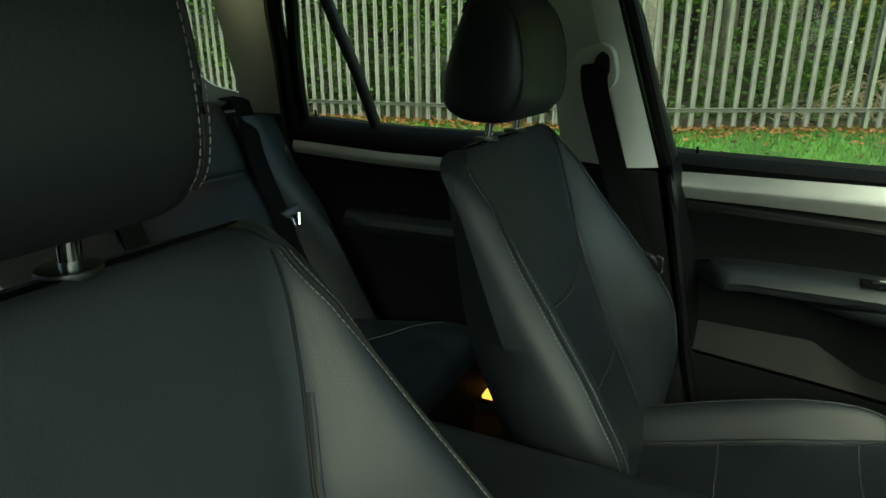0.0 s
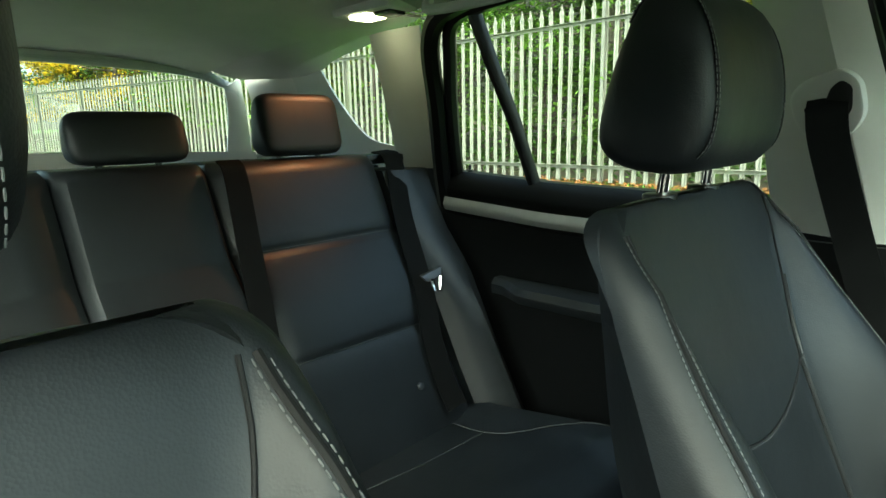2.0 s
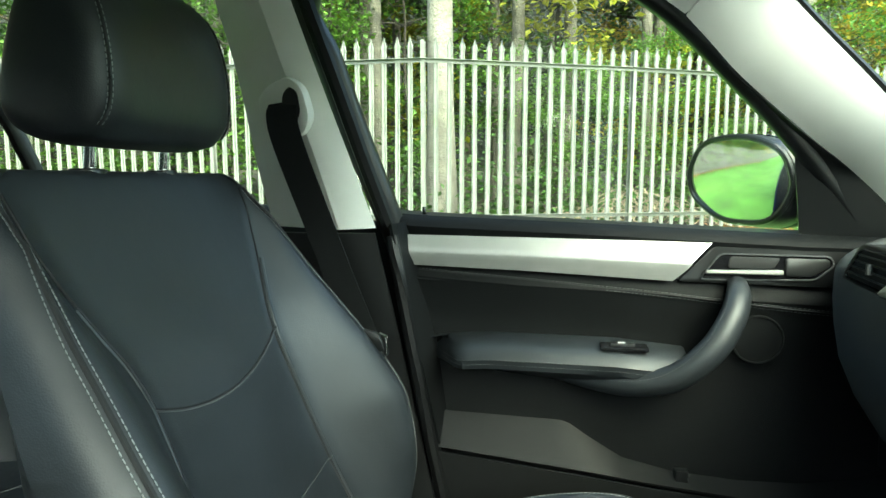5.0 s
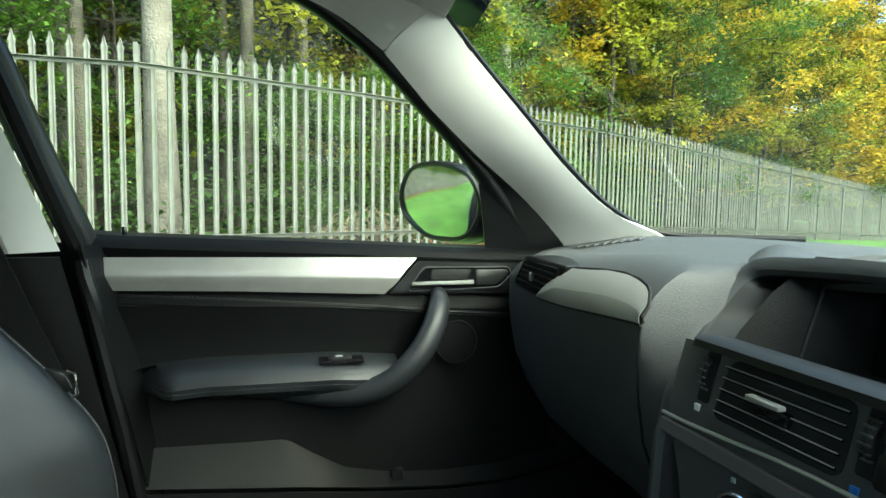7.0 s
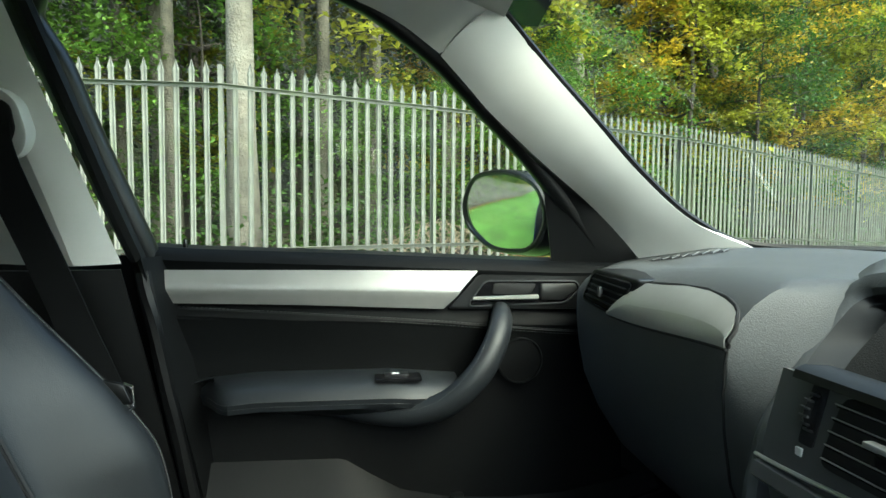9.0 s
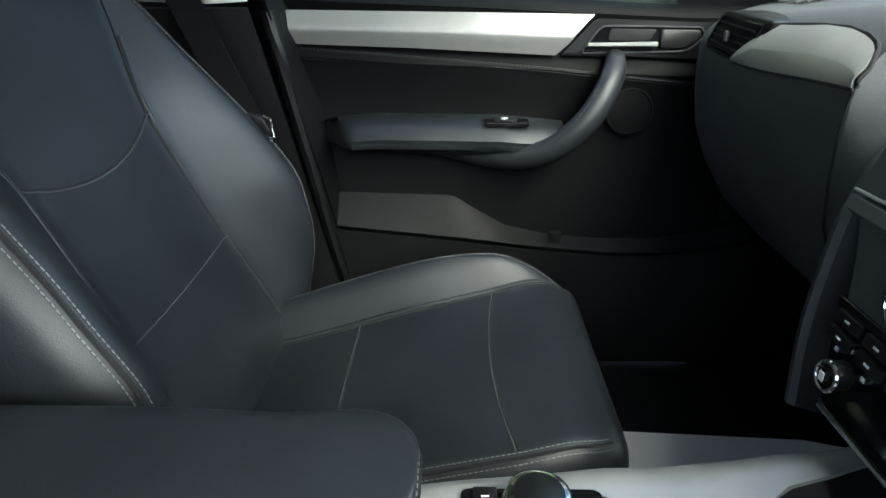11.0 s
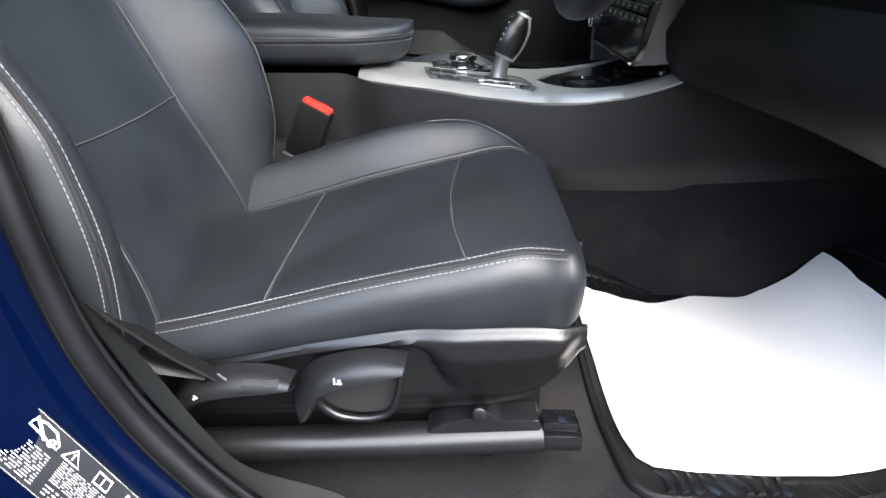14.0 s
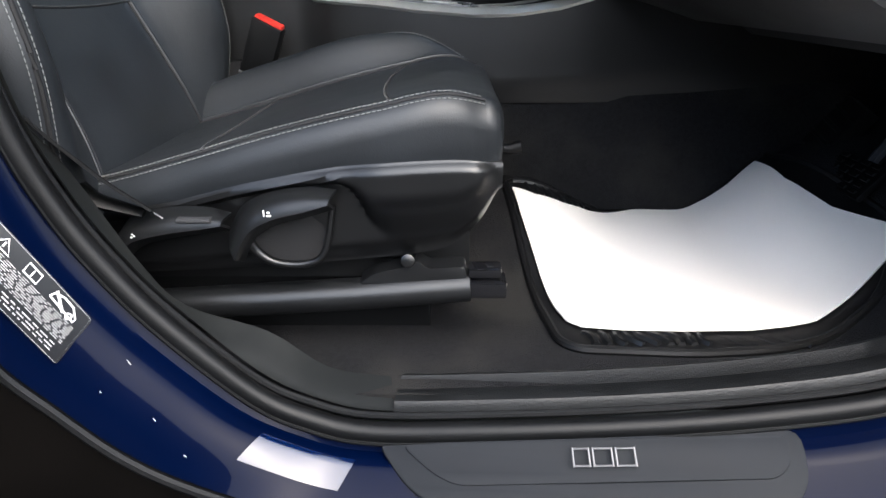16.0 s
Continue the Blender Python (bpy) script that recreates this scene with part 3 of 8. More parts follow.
for s, d, k in ((0.45, 1.0, 1.0), (2.1, 2.8, 0.9), (3.6, 3.5, 0.95), (-1.7, 3.4, 1.05), (-4.2, 2.6, 0.9), (-7.5, 4.5, 1.1), (6.2, 4.5, 1.0), (9.0, 3.2, 0.9),
                (-11, 3.2, 1.0), (-16, 5.0, 1.1), (12.5, 6.0, 1.0), (16, 4.0, 1.1), (-22, 4.0, 1.0), (-30, 6.0, 1.1), (22, 7.0, 1.0), (5.6, 8.0, 1.1), (-3, 8.0, 1.1), (0.5, 10, 1.2),
                (10, 11, 1.2), (-9, 10, 1.2), (28, 6, 1.1), (36, 8, 1.1), (42, 5, 1.2), (52, 7, 1.2), (18, 12, 1.2), (32, 13, 1.3), (48, 14, 1.3), (-1.1, 2.0, 0.75), (-2.8, 4.6, 1.0), (5.0, 3.0, 0.8), (1.2, 4.4, 0.8), (2.9, 5.2, 0.85), (4.3, 5.6, 0.7), (-0.4, 6.2, 0.8), (1.9, 7.2, 0.9), (-4.0, 5.6, 0.8), (6.9, 5.4, 0.8), (-5.6, 4.2, 0.9), (3.4, 8.6, 0.9), (7.8, 3.9, 0.8)):
    grow(pine if (s, d) in ((0.45, 1.0), (9.0, 3.2), (-7.5, 4.5), (16, 4.0), (28, 6)) else spruce, s, d, k)
for s, d, k in ((14, 1.6, 0.6), (16, 1.8, 0.75), (20, 1.6, 0.7), (25, 2.2, 0.9), (30, 1.8, 0.9), (-5.5, 3.0, 0.8), (-9.5, 4.5, 0.95), (-13, 3.0, 0.9), (-19, 3.0, 0.9), (-26, 3.5, 1.0), (3.2, 6.5, 0.9), (7.5, 7.0, 1.0), (19, 7.5, 1.1), (-2, 6, 0.9), (25, 10, 1.2), (-36, 4, 1.0), (-45, 5, 1.1), (-16, 6, 1.2), (-21, 7, 1.3), (-29, 5, 1.2), (-33, 7, 1.3), (-40, 5, 1.3), (-52, 6, 1.4)):
    grow(broad, s, d, k)
for s, d, k in ((-22, 2.5, 0.8), (-31, 3.5, 0.9), (-41, 3, 1.0), (-18, 8, 1.2), (11.0, 4.6, 0.75), (15.0, 3.4, 0.85), (19.5, 3.0, 0.9), (24, 3.5, 1.0), (31, 4.0, 1.1), (9.5, 7.0, 1.0), (40, 4, 1.1), (-24, 7, 1.0), (27, 7, 1.4), (34, 6, 1.4), (45, 5, 1.3), (52, 6, 1.5), (60, 8, 1.6), (38, 10, 1.7), (28, 2.0, 1.0), (37, 1.5, 1.3), (44, 1.6, 1.4), (50, 2, 1.5)):
    grow(gold, s, d, k)
for s, d, k in ((12, 2.2, 0.8), (13.5, 4.5, 1.0), (16.5, 6.0, 1.3), (21, 5.5, 1.3), (17.5, 2.0, 0.85), (22.5, 2.2, 0.9), (26, 4.0, 1.2), (33, 3, 1.1), (-14, 3.5, 0.9), (-26, 5, 1.1), (-1.5, 5.0, 1.0), (6.8, 3.6, 0.8), (48, 3, 1.4), (56, 4, 1.5)):
    grow(turning, s, d, k)
for s, d, k in ((-0.9, 3.2, 0.8), (2.9, 1.5, 0.42), (4.6, 1.9, 0.5), (-3.4, 1.6, 0.75), (-5.0, 2.0, 1.1), (-7.0, 1.5, 0.9), (6.4, 1.9, 0.55), (8.0, 1.8, 0.75),
                (-9.5, 1.8, 1.1), (-12, 2.0, 1.0), (-15, 1.6, 1.0), (-18, 2.2, 1.0)):
    grow(lime, s, d, k)

# undergrowth behind the fence, leaves on the grass
q = np.random.RandomState(3)
pts = []
for i in range(26000):
    s = q.uniform(-40, 45) if i % 3 else q.uniform(-9, 9)
    dens = noise.noise((s * 0.75, 2.3, 0.0)) * 0.9 + 0.42
    if q.uniform() > dens:
        continue
    x, y = off_fence(s, 0.35 + abs(q.normal(0, 1.3)))
    pts.append((x, y, ground_z(x, y) + abs(q.normal(0, 0.42)) * (0.6 + dens)))
me = leaf_mesh("undergrowth", pts, 0.11, 5)
me.materials.append(LEAF_GREEN)
tagged(new("undergrowth", me), "tangled green undergrowth along the fence", "undergrowth", kind="stuff")
pts = []
for i in range(2600):
    s = q.uniform(-14, 14)
    x, y = off_fence(s, -abs(q.normal(0, 0.75)) - 0.05)
    pts.append((x, y, ground_z(x, y) + 0.035))
for i in range(5200):
    x, y = off_fence(q.uniform(-14, 14), q.normal(-0.08, 0.17))
    pts.append((x, y, ground_z(x, y) + q.uniform(0.03, 0.06)))
me = leaf_mesh("fallen_leaves", pts, 0.07, 6, 0.15)
me.materials.append(LEAF_RUST)
tagged(new("fallen_leaves", me), "scattered rust-brown leaves on the grass", "fallen leaves", kind="stuff")
n = 52000
s, d = q.uniform(-13, 15, n), -q.uniform(0, 1, n) ** 1.5 * 4.6
v, f = [], []
for i in range(n):
    x, y = off_fence(s[i], d[i])
    if abs(x) < 2.8 and y < 1.6:
        continue
    z = ground_z(x, y)
    h = q.uniform(0.03, 0.085)
    a = q.uniform(0, 6.28)
    dx, dy, lx, ly = 0.006 * math.cos(a), 0.006 * math.sin(a), q.normal(0, 0.02), q.normal(0, 0.02)
    k = len(v)
    v += [(x - dx, y - dy, z), (x + dx, y + dy, z), (x + lx, y + ly, z + h)]
    f.append((k, k + 1, k + 2))
me = bpy.data.meshes.new("grass_tufts")
me.from_pydata(v, [], f)
me.materials.append(GRASS_BLADE)
tagged(new("grass_tufts", me), "short green grass blades before the fence", "grass", kind="stuff")


# heap of dead bramble stems and a bare sapling at the fence foot
rb_ = random.Random(21)
heap = bmesh.new()
for i in range(110):
    s0, d0 = rb_.gauss(3.3, 0.75), abs(rb_.gauss(0.7, 0.35))
    x, y = off_fence(s0, d0 + 0.15)
    a, ln, hh = rb_.uniform(0, 6.28), rb_.uniform(0.4, 1.3), rb_.uniform(0.15, 0.62) * math.exp(-((s0 - 3.3) / 1.1) ** 2)
    z = ground_z(x, y)
    tube([(x + math.cos(a) * ln * (t - 0.5), y + abs(math.sin(a)) * ln * t * 0.5, z + hh * math.sin(math.pi * (0.15 + 0.8 * t)) + 0.03 * math.sin(9 * t + i)) for t in steps(0, 1, 7)], 0.005, 4, heap)
tagged(single("brush_heap", heap, DEADWOOD, "heap of dead tan bramble stems behind the fence", "brush heap"), kind="stuff")
x, y = off_fence(4.35, 0.45)
z = ground_z(x, y)
sap = bmesh.new()
tube([(x, y, z - 0.1), (x + 0.02, y, z + 0.3), (x - 0.01, y, z + 0.62)], [0.03, 0.026, 0.020], 8, sap)
for dx, dz, k in ((-0.16, 0.25, 0.45), (0.14, 0.30, 0.5), (-0.06, 0.34, 0.6), (0.20, 0.12, 0.4), (0.05, 0.38, 0.62)):
    tube([(x, y, z + k), (x + dx * 0.6, y + 0.03, z + k + dz * 0.4), (x + dx, y, z + k + dz)], [0.014, 0.010, 0.004], 6, sap)
single("bare_sapling", sap, DEADWOOD, "pale broken sapling standing behind the fence", "sapling")


def far_wood(u, v):
    x, y = off_fence(u, 24 + 3 * noise.noise((u * 0.1, 0, 0)))
    return (x, y, ground_z(x, y) + v * (23 + 3.5 * noise.noise((u * 0.22, 5, 0)) + 1.5 * noise.noise((u * 0.9, 9, 0))))


# plain sheet behind the trees, woodland shade put into its dark colour
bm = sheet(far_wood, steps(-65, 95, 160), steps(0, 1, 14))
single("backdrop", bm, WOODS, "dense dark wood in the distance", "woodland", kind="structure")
# unseen dark screen added behind the camera to close the place and cut skylight
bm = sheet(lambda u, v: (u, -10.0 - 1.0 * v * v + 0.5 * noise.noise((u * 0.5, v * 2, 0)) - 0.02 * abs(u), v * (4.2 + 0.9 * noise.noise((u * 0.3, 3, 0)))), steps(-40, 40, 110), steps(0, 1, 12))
single("skylight_screen", bm, WOODS, "unseen dark screen across the road, added to cut low skylight", "woodland", kind="structure")

# ---- car body ----
car = thing("car", (0, 0, 0), "deep blue estate car standing with its driver's door open", "car")


def lean(z, y0=0.755, z0=1.16, k=0.36):
    """Inner side of the window plane, which leans in towards the roof."""
    return y0 - k * (z - z0)


# roof lining and outer skin
def roof_z(x, y):
    c = tab(x, [(-1.80, 1.552), (-1.6, 1.575), (-1.0, 1.612), (-0.2, 1.630), (0.3, 1.605), (0.62, 1.545)])
    return c - 0.045 * (abs(y) / 0.62) ** 3.2


part("roof_lining", sheet(lambda x, y: (x, y, roof_z(x, y)), steps(-1.78, 0.60, 40), steps(-0.60, 0.60, 28), 0.012), LINER, car, "grey cloth roof lining")
part("roof_skin", sheet(lambda x, y: (x, y, roof_z(x, y) + 0.045), steps(-1.82, 0.68, 30), steps(-0.68, 0.68, 20), 0.004), PAINT, car, "blue painted roof")


def strip(left, right, out, n=6, mid=0.0):
    """A trim strip between two edges, bowed by mid along out, with a little depth."""
    a, b = smooth_path(left, n), smooth_path(right, n)
    out = Vector(out)
    us = steps(0, 1, 6)
    bm = sheet(lambda u, v: a[v].lerp(b[v], u) + out * mid * 4 * u * (1 - u), us, range(len(a)))
    thicken(bm, 0.006)
    return bm


# far side: front pillar, door surround, middle pillar, rear pillars
part("front_pillar_trim", strip([(0.516, 0.606, 1.458), (0.560, 0.627, 1.420), (0.604, 0.647, 1.382), (0.690, 0.677, 1.319), (0.776, 0.707, 1.261), (0.835, 0.722, 1.212), (0.886, 0.732, 1.160)],
                                [(0.583, 0.568, 1.518), (0.622, 0.586, 1.486), (0.660, 0.600, 1.453), (0.745, 0.618, 1.378), (0.837, 0.635, 1.295), (0.935, 0.649, 1.225), (1.06, 0.664, 1.178)],
                                (-0.6, -0.7, 0), mid=0.012), PILLAR, car, "pale grey front pillar trim")
part("pillar_joint", tube([(0.584, 0.564, 1.517), (0.545, 0.582, 1.488), (0.514, 0.602, 1.458)], 0.0016, 6), SEAM, car)
part("header_trim", strip([(0.16, 0.575, 1.572), (0.28, 0.582, 1.560), (0.380, 0.586, 1.528), (0.452, 0.596, 1.500), (0.514, 0.606, 1.460)], [(0.22, 0.50, 1.598), (0.36, 0.50, 1.590), (0.50, 0.51, 1.572), (0.565, 0.535, 1.548), (0.585, 0.566, 1.520)],
                          (0, 0, -1), mid=0.006), PILLAR, car, "pale grey roof edge trim")
part("sail_panel", strip([(0.575, 0.668, 1.418), (0.663, 0.704, 1.340), (0.704, 0.728, 1.296), (0.724, 0.750, 1.220), (0.739, 0.768, 1.142)],
                         [(0.60, 0.655, 1.390), (0.70, 0.686, 1.315), (0.79, 0.716, 1.255), (0.86, 0.734, 1.205), (0.93, 0.755, 1.142)], (0, -1, 0), mid=0.003), PLASTIC_SMOOTH, car, "black triangular corner panel")
frame_top = [(0.080, 0.760, 1.135), (0.067, 0.742, 1.180), (0.026, 0.700, 1.31), (-0.002, 0.655, 1.42), (-0.025, 0.622, 1.505), (0.10, 0.605, 1.572), (0.28, 0.607, 1.568), (0.395, 0.618, 1.535),
             (0.470, 0.634, 1.495), (0.530, 0.652, 1.454), (0.602, 0.680, 1.393), (0.682, 0.712, 1.325), (0.76, 0.742, 1.245), (0.84, 0.768, 1.15)]
part("window_frame", tube(smooth_path(frame_top, 5), [0.024] * 21 + [0.018] * 45, 10, up=(0, 1, 0.3)), PLASTIC_SMOOTH, car, "black window frame of the closed door")

mid_r = [(0.075, 0.668, 1.135), (0.068, 0.661, 1.160), (0.039, 0.632, 1.262), (0.000, 0.591, 1.398), (-0.030, 0.566, 1.50), (-0.05, 0.555, 1.545)]
mid_m = [(0.018, 0.652, 1.135), (0.012, 0.645, 1.158), (-0.012, 0.618, 1.262), (-0.045, 0.578, 1.398), (-0.072, 0.552, 1.50), (-0.09, 0.54, 1.545)]
mid_l = [(-0.125, 0.715, 1.135), (-0.128, 0.710, 1.158), (-0.142, 0.685, 1.262), (-0.150, 0.645, 1.398), (-0.158, 0.60, 1.50), (-0.16, 0.575, 1.545)]
part("middle_pillar_edge", strip(mid_m[1:], mid_r[1:], (0, -1, 0), mid=0.003), PILLAR, car, "pale grey middle pillar trim")
part("middle_pillar_trim", strip(mid_l[1:], mid_m[1:], (0, -1, 0), mid=0.004), PILLAR, car, "pale grey middle pillar trim")
part("middle_pillar_foot", strip([(-0.125, 0.672, 1.152), (-0.10, 0.70, 1.0), (-0.05, 0.715, 0.85), (0.0, 0.71, 0.70), (0.06, 0.69, 0.52)],
                                 [(0.066, 0.664, 1.152), (0.098, 0.676, 1.0), (0.128, 0.682, 0.85), (0.160, 0.680, 0.70), (0.21, 0.66, 0.52)], (0, -1, 0), mid=0.010),
     PLASTIC, car, "black lower middle pillar trim")
part("pillar_shut_edge", strip([(0.085, 0.672, 1.165), (0.118, 0.684, 1.0), (0.150, 0.690, 0.85), (0.182, 0.688, 0.70), (0.235, 0.67, 0.52)],
                               [(0.108, 0.80, 1.165), (0.140, 0.745, 1.0), (0.172, 0.75, 0.85), (0.204, 0.75, 0.70), (0.26, 0.74, 0.52)], (1, 0, 0)), DOOR_SKIN, car)
part("pillar_seal", tube(smooth_path([(0.088, 0.684, 1.145), (0.102, 0.676, 1.08), (0.125, 0.676, 0.95), (0.152, 0.682, 0.80), (0.195, 0.676, 0.62), (0.23, 0.66, 0.50)], 6), 0.011, 8), RUBBER, car)
part("pillar_seal_upper", tube(smooth_path([(0.083, 0.682, 1.165), (0.054, 0.652, 1.262), (0.016, 0.612, 1.398), (-0.014, 0.585, 1.50)], 6), 0.012, 8), RUBBER, car)
part("rear_pillar_trim", strip([(-0.925, 0.765, 1.225), (-0.905, 0.735, 1.31), (-0.875, 0.690, 1.44), (-0.85, 0.655, 1.545)],
                               [(-1.045, 0.765, 1.225), (-1.045, 0.742, 1.31), (-1.04, 0.705, 1.44), (-1.03, 0.665, 1.545)], (0, -1, 0), mid=0.010), LINER, car, "pale grey rear pillar trim")
part("rear_door_seal", tube(smooth_path([(-0.905, 0.790, 1.13), (-0.900, 0.768, 1.225), (-0.868, 0.722, 1.36), (-0.83, 0.665, 1.52), (-0.70, 0.625, 1.570), (-0.40, 0.610, 1.585), (-0.18, 0.605, 1.57)], 6),
                            0.022, 8, up=(0, 1, 0.3)), RUBBER, car)
part("quarter_trim", strip([(-1.045, 0.770, 1.21), (-1.25, 0.785, 1.215), (-1.70, 0.78, 1.255), (-1.78, 0.74, 1.50)],
                           [(-1.045, 0.752, 1.275), (-1.165, 0.752, 1.303), (-1.28, 0.750, 1.40), (-1.36, 0.745, 1.50)], (0, -1, 0), mid=0.004), PILLAR, car, "pale load-bay side trim")
part("quarter_head", strip([(-0.85, 0.655, 1.560), (-1.08, 0.735, 1.545), (-1.28, 0.745, 1.515), (-1.42, 0.750, 1.48), (-1.76, 0.725, 1.49)],
                           [(-0.95, 0.60, 1.585), (-1.10, 0.60, 1.575), (-1.35, 0.60, 1.56), (-1.55, 0.60, 1.545), (-1.76, 0.60, 1.52)], (0, -0.5, -0.7), mid=0.006), LINER, car)
part("quarter_window", sheet(lambda u, v: Vector((-1.02, 0.785, 1.26)).lerp(Vector((-1.45, 0.785, 1.30)), u).lerp(Vector((-1.02, 0.69, 1.56)).lerp(Vector((-1.45, 0.70, 1.50)), u), v),
                             steps(0, 1, 3), steps(0, 1, 3)), GLASS, car)
# tailgate
part("tailgate_frame", strip([(-1.80, -0.735, 1.50), (-1.79, -0.50, 1.545), (-1.78, 0.0, 1.560), (-1.79, 0.50, 1.545), (-1.80, 0.735, 1.47)],
                             [(-1.78, -0.66, 1.465), (-1.77, -0.50, 1.492), (-1.76, 0.0, 1.512), (-1.77, 0.50, 1.500), (-1.78, 0.670, 1.462)], (1, 0, 0), mid=0.004), PILLAR, car, "pale grey tailgate trim")
for s in (-1, 1):
    part("tailgate_side", strip([(-1.80, s * 0.735, 1.50), (-1.79, s * 0.745, 1.38), (-1.76, s * 0.74, 1.22)],
                                [(-1.78, s * 0.668, 1.465), (-1.77, s * 0.668, 1.38), (-1.75, s * 0.64, 1.24)], (1, 0, 0), mid=0.006), PILLAR, car)
part("tailgate_sill", strip([(-1.74, -0.74, 1.255), (-1.74, 0.0, 1.275), (-1.74, 0.74, 1.255)], [(-1.72, -0.74, 0.55), (-1.72, 0, 0.55), (-1.72, 0.74, 0.55)], (1, 0, 0)), PILLAR, car)
part("rear_window", sheet(lambda y, z: (-1.83 + (z - 1.25) * 0.25, y, z), steps(-0.72, 0.72, 6), steps(1.22, 1.53, 3)), GLASS, car)
part("load_cover", block((-1.72, -0.68, 1.215), (-1.06, 0.70, 1.232), 0.006), PLASTIC, car, "black roll-out load cover")
# side walls low down, floor, bulkhead
for s in (-1, 1):
    part("lower_side", strip([(-1.95, s * 0.80, 1.24), (-1.5, s * 0.82, 1.24), (-0.93, s * 0.80, 1.22)], [(-1.95, s * 0.80, 0.35), (-1.5, s * 0.82, 0.35), (-0.93, s * 0.78, 0.35)],
                             (0, s, 0), mid=0.03), PLASTIC, car)
part("near_rear_door", strip([(-0.93, -0.82, 1.20), (-0.45, -0.83, 1.19), (0.0, -0.80, 1.17)], [(-0.93, -0.86, 0.36), (-0.45, -0.88, 0.36), (0.06, -0.86, 0.38)], (0, -1, 0), mid=0.04), PAINT, car, "blue closed rear door")
part("near_rear_window", sheet(lambda x, z: (x, -0.80 + 0.36 * (z - 1.2), z), steps(-0.9, -0.1, 3), steps(1.19, 1.54, 3)), GLASS, car)
part("far_outer_skin", strip([(-0.95, 0.90, 1.16), (0.0, 0.92, 1.14), (0.92, 0.90, 1.11)], [(-0.95, 0.92, 0.36), (0.0, 0.95, 0.36), (0.95, 0.92, 0.36)], (0, 1, 0), mid=0.04), PAINT, car, "blue painted doors")


def floor_z(x, y):
    """Footwell floor: level by the sill, rising to the tunnel, the toe board and the seat pan."""
    z = 0.444 + 0.10 * (1 - 0.75 * ease(0.62, 0.80, x) * ease(1.05, 0.91, x)) * ease(-0.48, -0.2, y) * (y < 0) + 0.10 * ease(0.48, 0.2, y) * (y >= 0)
    z += 0.10 * ease(0.95, 1.25, x) + 0.5 * ease(1.2, 1.6, x)
    return z


part("carpet", sheet(lambda x, y: (x, y, floor_z(x, y)), steps(-1.75, 1.45, 110), steps(-0.66, 0.80, 60), -0.02), CARPET, car, "charcoal carpet")
part("bulkhead", sheet(lambda y, z: (1.42, y, z), steps(-0.78, 0.80, 4), steps(0.35, 1.13, 4), 0.02), PLASTIC, car)
part("pillar_core", sheet(lambda x, z: (x, 0.765, z), steps(-0.14, 0.12, 2), steps(0.45, 1.165, 3)), RUBBER, car)
for s, y, xa in ((1, 0.735, 0.86), (-1, -0.705, 1.14)):
    part("kick_panel", strip([(xa, y, 1.10), (1.20, y - 0.01 * s, 1.12), (1.44, y, 1.12)], [(xa, y, 0.36), (1.20, y - 0.015 * s, 0.36), (1.44, y, 0.36)], (0, -s, 0), mid=0.01), PLASTIC, car, "black kick panel")
part("tunnel", loft([[(x, -0.175, 0.50), (x, -0.165, 0.70), (x, -0.14, 0.755), (x, 0.09, 0.755), (x, 0.12, 0.70), (x, 0.13, 0.50)] for x in steps(-0.75, 1.30, 8)]), CARPET, car)
# windscreen
part("windscreen", sheet(lambda y, v: Vector((1.28 - 0.16 * (y / 0.75) ** 2, y, 1.172)).lerp(Vector((0.62 - 0.05 * (y / 0.7) ** 2, y * 0.86, 1.555)), v), steps(-0.78, 0.80, 10), steps(0, 1, 6)), SCREEN, car)
part("windscreen_edge", tube(smooth_path([(0.568, 0.535, 1.550), (0.587, 0.566, 1.520), (0.664, 0.600, 1.453), (0.749, 0.618, 1.378), (0.841, 0.635, 1.295), (0.94, 0.649, 1.224), (1.06, 0.662, 1.183), (1.26, 0.55, 1.180)], 6), 0.006, 6), RUBBER, car)
part("bonnet", sheet(lambda x, y: (x, y, 1.10 - 0.12 * (x - 1.3) ** 2 - 0.04 * (y / 0.8) ** 2), steps(1.30, 2.3, 8), steps(-0.85, 0.85, 10), 0.01), PAINT, car, "blue bonnet")

# near side: open doorway with seal, blue pillar foot and sill
seal_in = [(-0.04, -0.570, 1.53), (0.02, -0.60, 1.36), (0.075, -0.645, 1.12), (0.108, -0.672, 0.92), (0.128, -0.68, 0.78), (0.154, -0.68, 0.695), (0.190, -0.68, 0.628), (0.233, -0.68, 0.570),
           (0.305, -0.68, 0.494), (0.36, -0.68, 0.462), (0.425, -0.68, 0.445), (0.55, -0.68, 0.446), (0.687, -0.68, 0.452), (0.82, -0.68, 0.464), (0.951, -0.68, 0.486), (1.05, -0.68, 0.53), (1.12, -0.68, 0.62)]
path = smooth_path(seal_in, 5)
part("door_seal", tube([p + Vector((0, -0.009, -0.007)) for p in path], 0.0112, 12, up=(0, 1, 0)), RUBBER, car, "black rubber door seal")
part("seal_lip", tube([p + Vector((0, 0.004, 0.004)) for p in path], 0.0042, 8, up=(0, 1, 0)), RUBBER, car)
part("seal_lip", tube([p + Vector((0, -0.0175, -0.0145)) for p in path], 0.0032, 8, up=(0, 1, 0)), RUBBER, car)
k0 = [i for i, p in enumerate(path) if p.x < 0.446]


